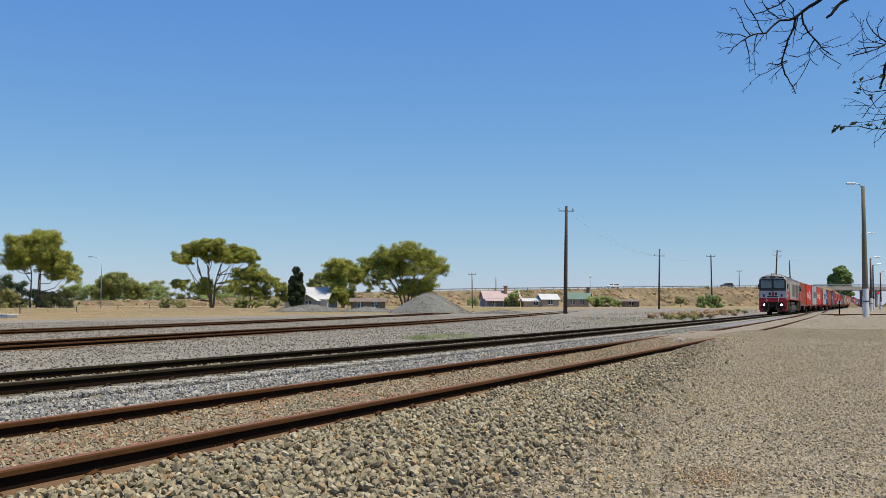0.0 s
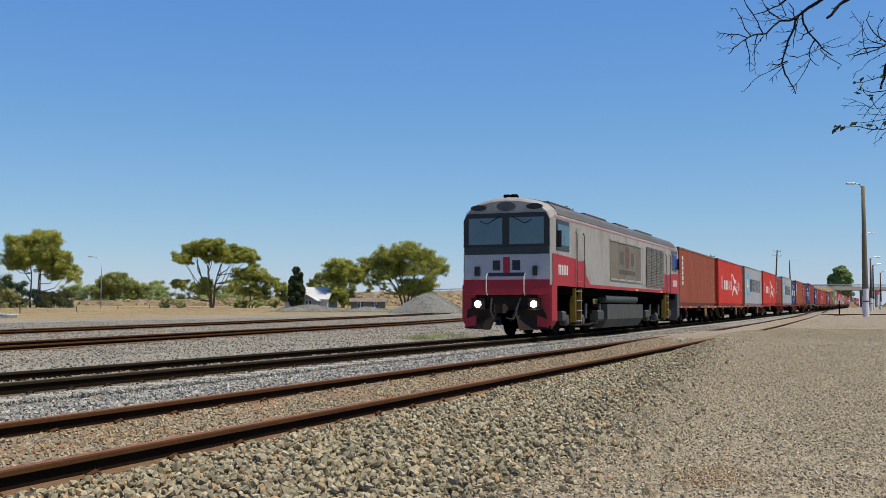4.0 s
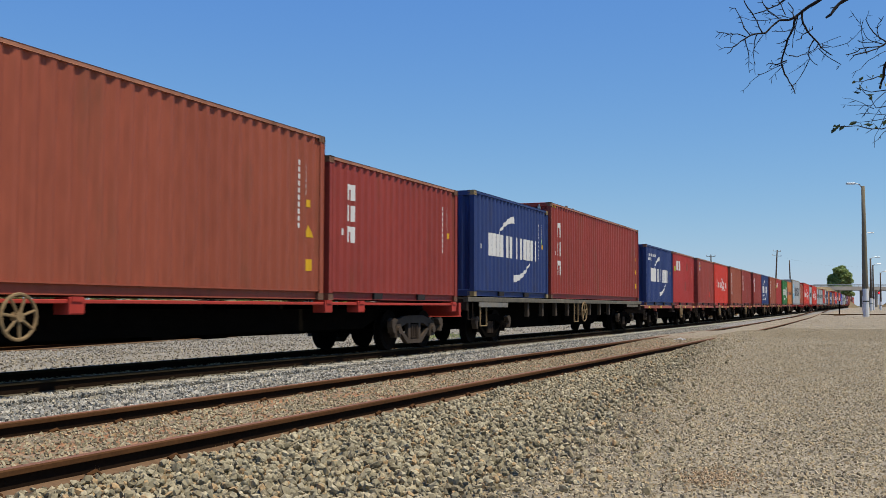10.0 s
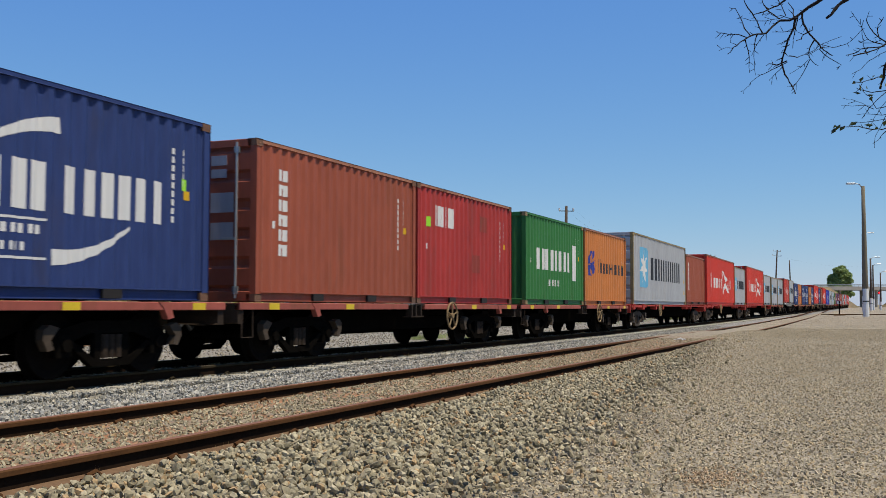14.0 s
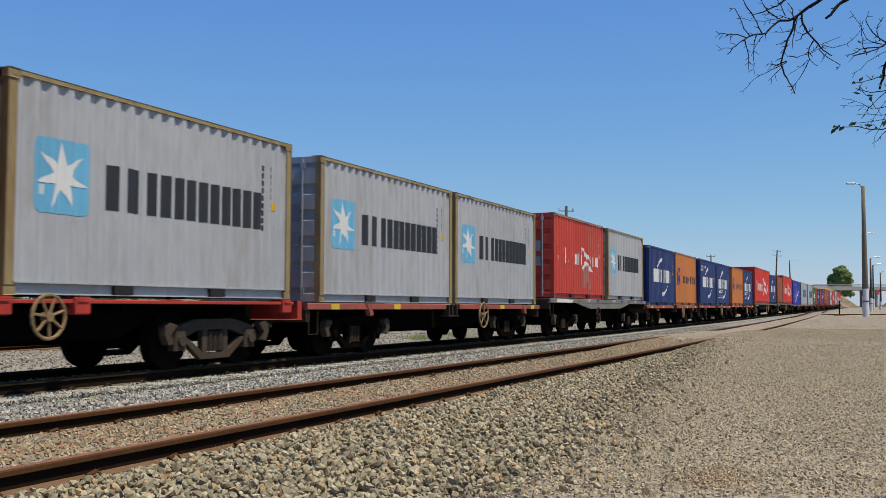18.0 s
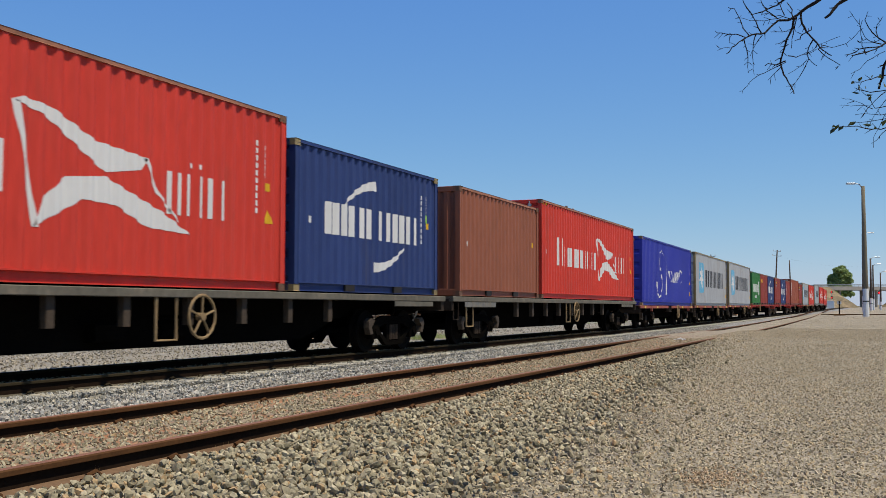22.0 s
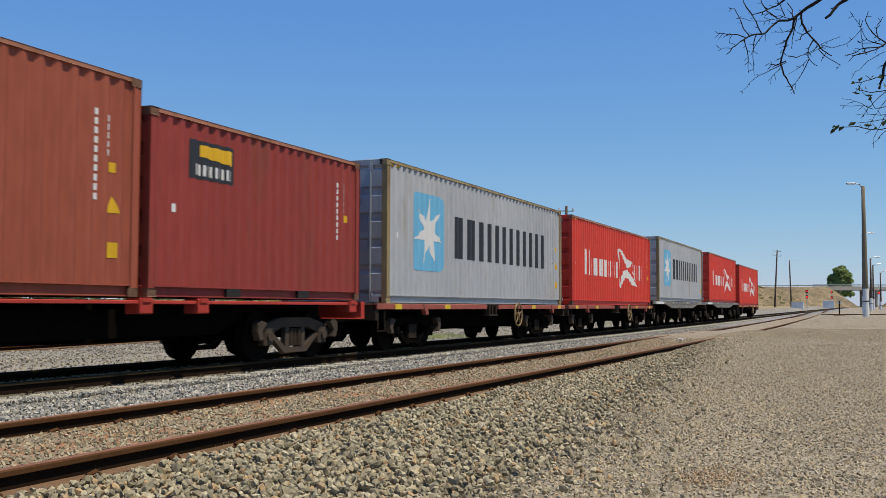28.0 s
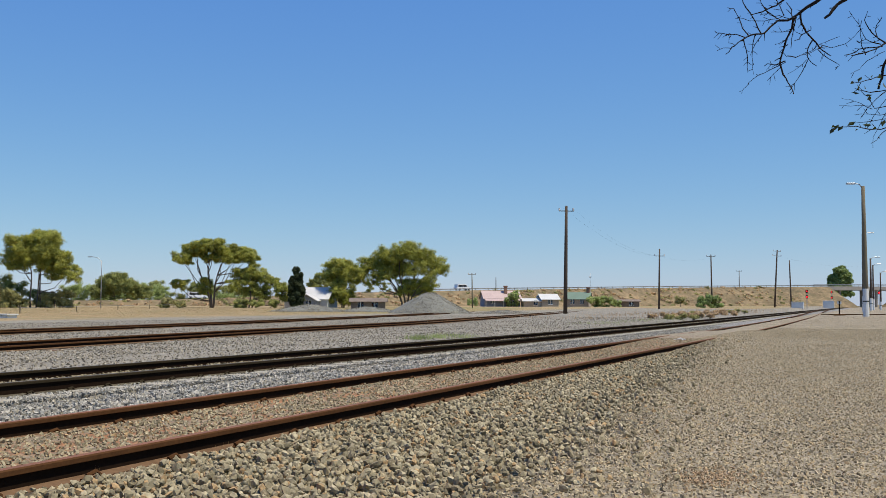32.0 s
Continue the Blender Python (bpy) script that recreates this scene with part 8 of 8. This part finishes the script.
    part("buffer_beam", Shape().box(-1.3, 1.3, y - o * 0.4, y - o * 0.12, 0.8, 1.32, 0.03), BROWNSTEEL, e)
    coupler(e, y, o, 0.86)


def locomotive():
    e = thing("locomotive", "silver and red diesel locomotive with lit headlights, double-ended", "locomotive")
    body = Shape()
    sec = loco_section(1.56, 3.62, 4.22)
    part("body", body.prism(sec, "y", 1.45, LENGTH - 1.45), L_SILVER, e, "dusty silver body shell")
    part("roof_cover", Shape().prism([p for p in loco_section(3.70, 3.70, 4.245, HALF - 0.02)], "y", 0.7, LENGTH - 0.7), L_ROOF, e, "dusty grey roof")
    for y0, y1 in ((2.2, 4.6), (6.5, 9.5), (11.2, 13.4), (15.0, 18.2)):
        part("roof_hatch", Shape().box(-0.7, 0.7, y0, y1, 4.2, 4.27, 0.02), L_ROOF, e)
    for y in (5.4, 8.0, 10.4):
        part("roof_fan", Shape().cyl((0, y, 4.27), "z", 0.5, 0.06, 18), L_BLACK, e)
    cab_end(e, 0.0, -1)
    cab_end(e, LENGTH, 1)
    for s in (-1, 1):
        x = s * HALF
        part("roof_stripe", Shape().box(x - s * 0.002, x + s * 0.006, 0.3, LENGTH - 0.3, 3.58, 3.64), L_STRIPE, e, "faded pink roof-edge stripe")
        part("sill_stripe", Shape().box(x - s * 0.002, x + s * 0.008, 0.1, LENGTH - 0.1, 1.545, 1.66), L_RED, e, "red sill stripe")
        for y0, y1 in ((0.12, 3.85), (LENGTH - 3.85, LENGTH - 0.12)):
            ya, yb = (y0, y1) if y0 < 5 else (y1, y0)
            part("cab_side_panel", Shape().prism([(ya, 1.66), (yb + (0.5 if y0 < 5 else -0.5), 1.66), (yb, 1.95), (yb - (0.1 if y0 < 5 else -0.1), 2.4), (ya, 2.5)], "x", x - s * 0.002, x + s * 0.006), L_RED, e, "red cab side panel")
            c = y0 + 1.05 if y0 < 5 else y1 - 1.05
            w = part("cab_window", Shape().box(x, x + s * 0.02, c - 0.72, c + 0.64, 2.62, 3.54, 0.01), L_BLACK, e)
            part("pane", Shape().box(x + s * 0.022, x + s * 0.028, c - 0.58, c + 0.02, 2.78, 3.40), L_SCREEN, w)
            part("pane", Shape().box(x + s * 0.022, x + s * 0.028, c + 0.06, c + 0.58, 2.78, 3.40), L_SCREEN, w)
            if y0 > 5:
                part("blind", Shape().box(x + s * 0.0285, x + s * 0.031, c - 0.5, c + 0.35, 2.80, 3.36), L_BLIND, w, "blue cab blind")
            part("mirror", Shape().box(x + s * 0.02, x + s * 0.14, c + (-0.62 if y0 < 5 else 0.55), c + (-0.55 if y0 < 5 else 0.62), 2.7, 3.2), L_BLACK, e)
            d = c + (1.82 if y0 < 5 else -1.82)
            part("cab_door", Shape().box(x, x + s * 0.012, d - 0.33, d + 0.33, 1.72, 3.42, 0.01), L_SILVER, e, "silver cab door")
            part("cab_door_lower", Shape().box(x + s * 0.012, x + s * 0.016, d - 0.32, d + 0.32, 1.74, 2.38), L_RED, e, "red lower door panel")
            for q in (-0.45, 0.45):
                part("grab_rail", Shape().tube([(x + s * 0.02, d + q, 1.5), (x + s * 0.07, d + q, 1.6), (x + s * 0.07, d + q, 3.2), (x + s * 0.02, d + q, 3.3)], 0.018, 6), L_GREY, e)
            st = part("step_frame", Shape().box(x - s * 0.22, x - s * 0.02, d - 0.36, d - 0.3, 0.42, 1.5).box(x - s * 0.22, x - s * 0.02, d + 0.3, d + 0.36, 0.42, 1.5).box(x - s * 0.22, x - s * 0.18, d - 0.3, d + 0.3, 0.42, 1.5), L_STEP, e, "yellow step frame")
            for z in (0.45, 0.78, 1.1, 1.4):
                part("step", Shape().box(x - s * 0.24, x + s * 0.02, d - 0.3, d + 0.3, z, z + 0.03), GALV, st)
            for k in range(6):
                part("number_bar", Shape().box(x + s * 0.006, x + s * 0.009, c - 0.50 + k * 0.18, c - 0.39 + k * 0.18, 1.88, 2.18), D_WHITE, e, "white number bar")
        # louvred grilles toward the rear, each with its slats
        for k, (a, b) in enumerate(((13.3, 14.22), (14.32, 15.21), (15.32, 16.21), (16.34, 17.08))):
            g = part("grille", Shape().box(x, x + s * 0.008, a, b, 1.78, 3.42), L_BLACK, e, "black louvred grille")
            for i in range(24):
                z = 1.81 + i * 0.067
                part("slat", lambda: Shape().add([(x + s * 0.008, a + 0.02, 0.0), (x + s * 0.008, b - 0.02, 0.0), (x + s * 0.04, b - 0.02, -0.02), (x + s * 0.04, a + 0.02, -0.02), (x + s * 0.008, a + 0.02, 0.03), (x + s * 0.008, b - 0.02, 0.03), (x + s * 0.04, b - 0.02, 0.012), (x + s * 0.04, a + 0.02, 0.012)], [(0, 1, 2, 3), (4, 7, 6, 5), (3, 2, 6, 7), (0, 4, 5, 1)]), L_SLAT, g, m=pose(0, 0, z))
        for a, b in ((7.1, 8.3), (8.42, 9.6), (9.72, 11.0), (11.14, 12.25)):
            pnl = part("filter_panel", Shape().box(x, x + s * 0.012, a, b, 1.95, 3.3), L_PANEL, e, "dusty filter panel")
            for y0, y1, z0, z1 in ((a, b, 3.3, 3.35), (a, b, 1.88, 1.95)):
                part("panel_rail", Shape().box(x, x + s * 0.03, y0, y1, z0, z1), L_SILVER, pnl)
        x1, x2 = x + s * 0.013, x + s * 0.017
        for a, b, z0, z1, m_ in ((8.6, 9.2, 2.5, 2.98, L_FADED), (9.55, 10.15, 2.40, 3.2, L_FADED_RED), (10.45, 10.95, 2.5, 2.98, L_FADED), (8.5, 11.2, 2.14, 2.30, L_FADED)):
            part("emblem_bar", Shape().box(x1, x2, a, b, z0, z1), m_, e, "faded red emblem bar" if m_ is L_FADED_RED else "faded dark emblem bar")
        part("body_door", Shape().box(x, x + s * 0.014, 12.5, 13.14, 1.82, 3.34, 0.01), L_SILVER, e, "silver side door")
        for a in (11.3, 16.3):
            part("sill_patch", Shape().box(x + s * 0.008, x + s * 0.012, a, a + 0.4, 1.55, 1.62), YELLOW, e)
        part("air_tank", Shape().cyl((s * 1.22, 9.5, 1.22), "y", 0.17, 5.2, 14), L_GREY, e, "grey air reservoir")
        for y in (6.2, 14.1):
            part("sand_box", Shape().box(s * 1.05, s * 1.36, y - 0.4, y + 0.4, 0.44, 0.8, 0.05), L_TANK, e, "grey sandbox")
        for y in (1.7, 19.2):
            part("sand_box", Shape().box(s * 1.1, s * 1.35, y - 0.2, y + 0.2, 0.48, 0.78, 0.04), L_GREY, e)
    part("underframe", Shape().box(-1.35, 1.35, 0.3, LENGTH - 0.3, 1.28, 1.56), BLACKSTEEL, e)
    part("fuel_tank", Shape().prism([(-1.42, 0.48), (-1.2, 0.17), (1.2, 0.17), (1.42, 0.48), (1.42, 1.02), (-1.42, 1.02)], "y", 6.9, 12.85), L_TANK, e, "stained grey fuel tank")
    for y in (4.3, LENGTH - 4.3):
        b = part("bogie", Shape().box(-0.6, 0.6, y - 2.3, y + 2.3, 0.7, 1.0, 0.03).box(-1.0, 1.0, y - 0.3, y + 0.3, 0.9, 1.25, 0.03), BLACKSTEEL, e, "three-axle bogie")
        # black blocks between the wheels and sheets behind them, added to darken the underside
        for d in (-1.4, 0.45, 1.4):
            part("traction_motor", Shape().box(-0.62, 0.62, y + d - 0.42, y + d + 0.42, 0.2, 0.85, 0.12), BLACKSTEEL, b)
        for s in (-1, 1):
            part("inner_skirt", Shape().box(s * 0.78, s * 0.84, y - 2.7, y + 2.7, 0.86, 1.5), BLACKSTEEL, b)
            part("side_frame", Shape().prism([(y - 2.5, 0.75), (y - 2.2, 0.92), (y + 2.2, 0.92), (y + 2.5, 0.75), (y + 2.5, 0.6), (y + 2.0, 0.6), (y + 1.2, 0.78), (y + 0.7, 0.6), (y - 0.7, 0.6), (y - 1.2, 0.78), (y - 2.0, 0.6), (y - 2.5, 0.6)], "x", s * 1.0, s * 1.14), BLACKSTEEL, b)
            for d in (-1.85, 0, 1.85):
                part("axle_box", Shape().box(s * 1.0, s * 1.22, y + d - 0.18, y + d + 0.18, 0.32, 0.66, 0.04).cyl((s * 1.23, y + d, 0.48), "x", 0.12, 0.05, 12), L_GREY, b)
                part("damper", Shape().cyl((s * 1.2, y + d + 0.42, 0.78), "z", 0.06, 0.5, 8), L_GREY, b)
            part("brake_rigging", Shape().tube([(s * 1.16, y - 2.2, 0.45), (s * 1.18, y - 1.0, 0.32), (s * 1.18, y + 1.0, 0.32), (s * 1.16, y + 2.2, 0.45)], 0.035, 6), BROWNSTEEL, b)
        for d in (-1.85, 0, 1.85):
            part("wheelset", lambda: wheel_pair(0.5), WHEELSTEEL, b, "steel wheels on an axle", key="locowheel", m=pose(0, y + d, 0.5))
    return e


LOCO = locomotive()
for ob in LOCO.children_recursive:      # the body is a little narrower than its drawing
    if not ob.name.startswith(("coupler", "brake_hose", "wheelset")):
        ob.data.transform(Matrix.Diagonal((0.96, 1, 1, 1)))
MOVING.append((LOCO, -263.45, 0.0))


def motions():
    times = [float(t) for t in range(33)]
    for ob, s, z in MOVING:
        walk(ob, [(t, pose(MX, s + run(t), RT + rise(s + run(t)) + z)) for t in times])
    # the bare boughs drift a little in the wind
    walk(bough, [(t, Matrix.Translation(RIGHT * (-0.004 * t / 32 + 0.0015 * math.sin(t * 1.9)) + Vector((0, 0, 0.0012 * math.sin(t * 1.3))))) for t in times])
    rest = insect_at(27.0)
    rest.z = ground_z(rest.x, rest.y) + 0.01
    rows = [(0.0, Matrix.Translation(rest)), (26.5, Matrix.Translation(rest))] + [(t, Matrix.Translation(insect_at(t))) for t in [27.5 + 0.25 * i for i in range(19)]]
    walk(insect, rows)
    for ob, s0, v in CARS:
        rows = []
        for t in times:
            p, d = road_at(s0 + v * t)
            if v < 0:
                d = -d
            side = Vector((d.y, -d.x, 0)) * -2.0
            turn = Vector((d.x, d.y, 0)).normalized().to_track_quat("Y", "Z").to_matrix().to_4x4()
            rows.append((t, Matrix.Translation(p + side + Vector((0, 0, 0.005))) @ turn))
        walk(ob, rows)


motions()
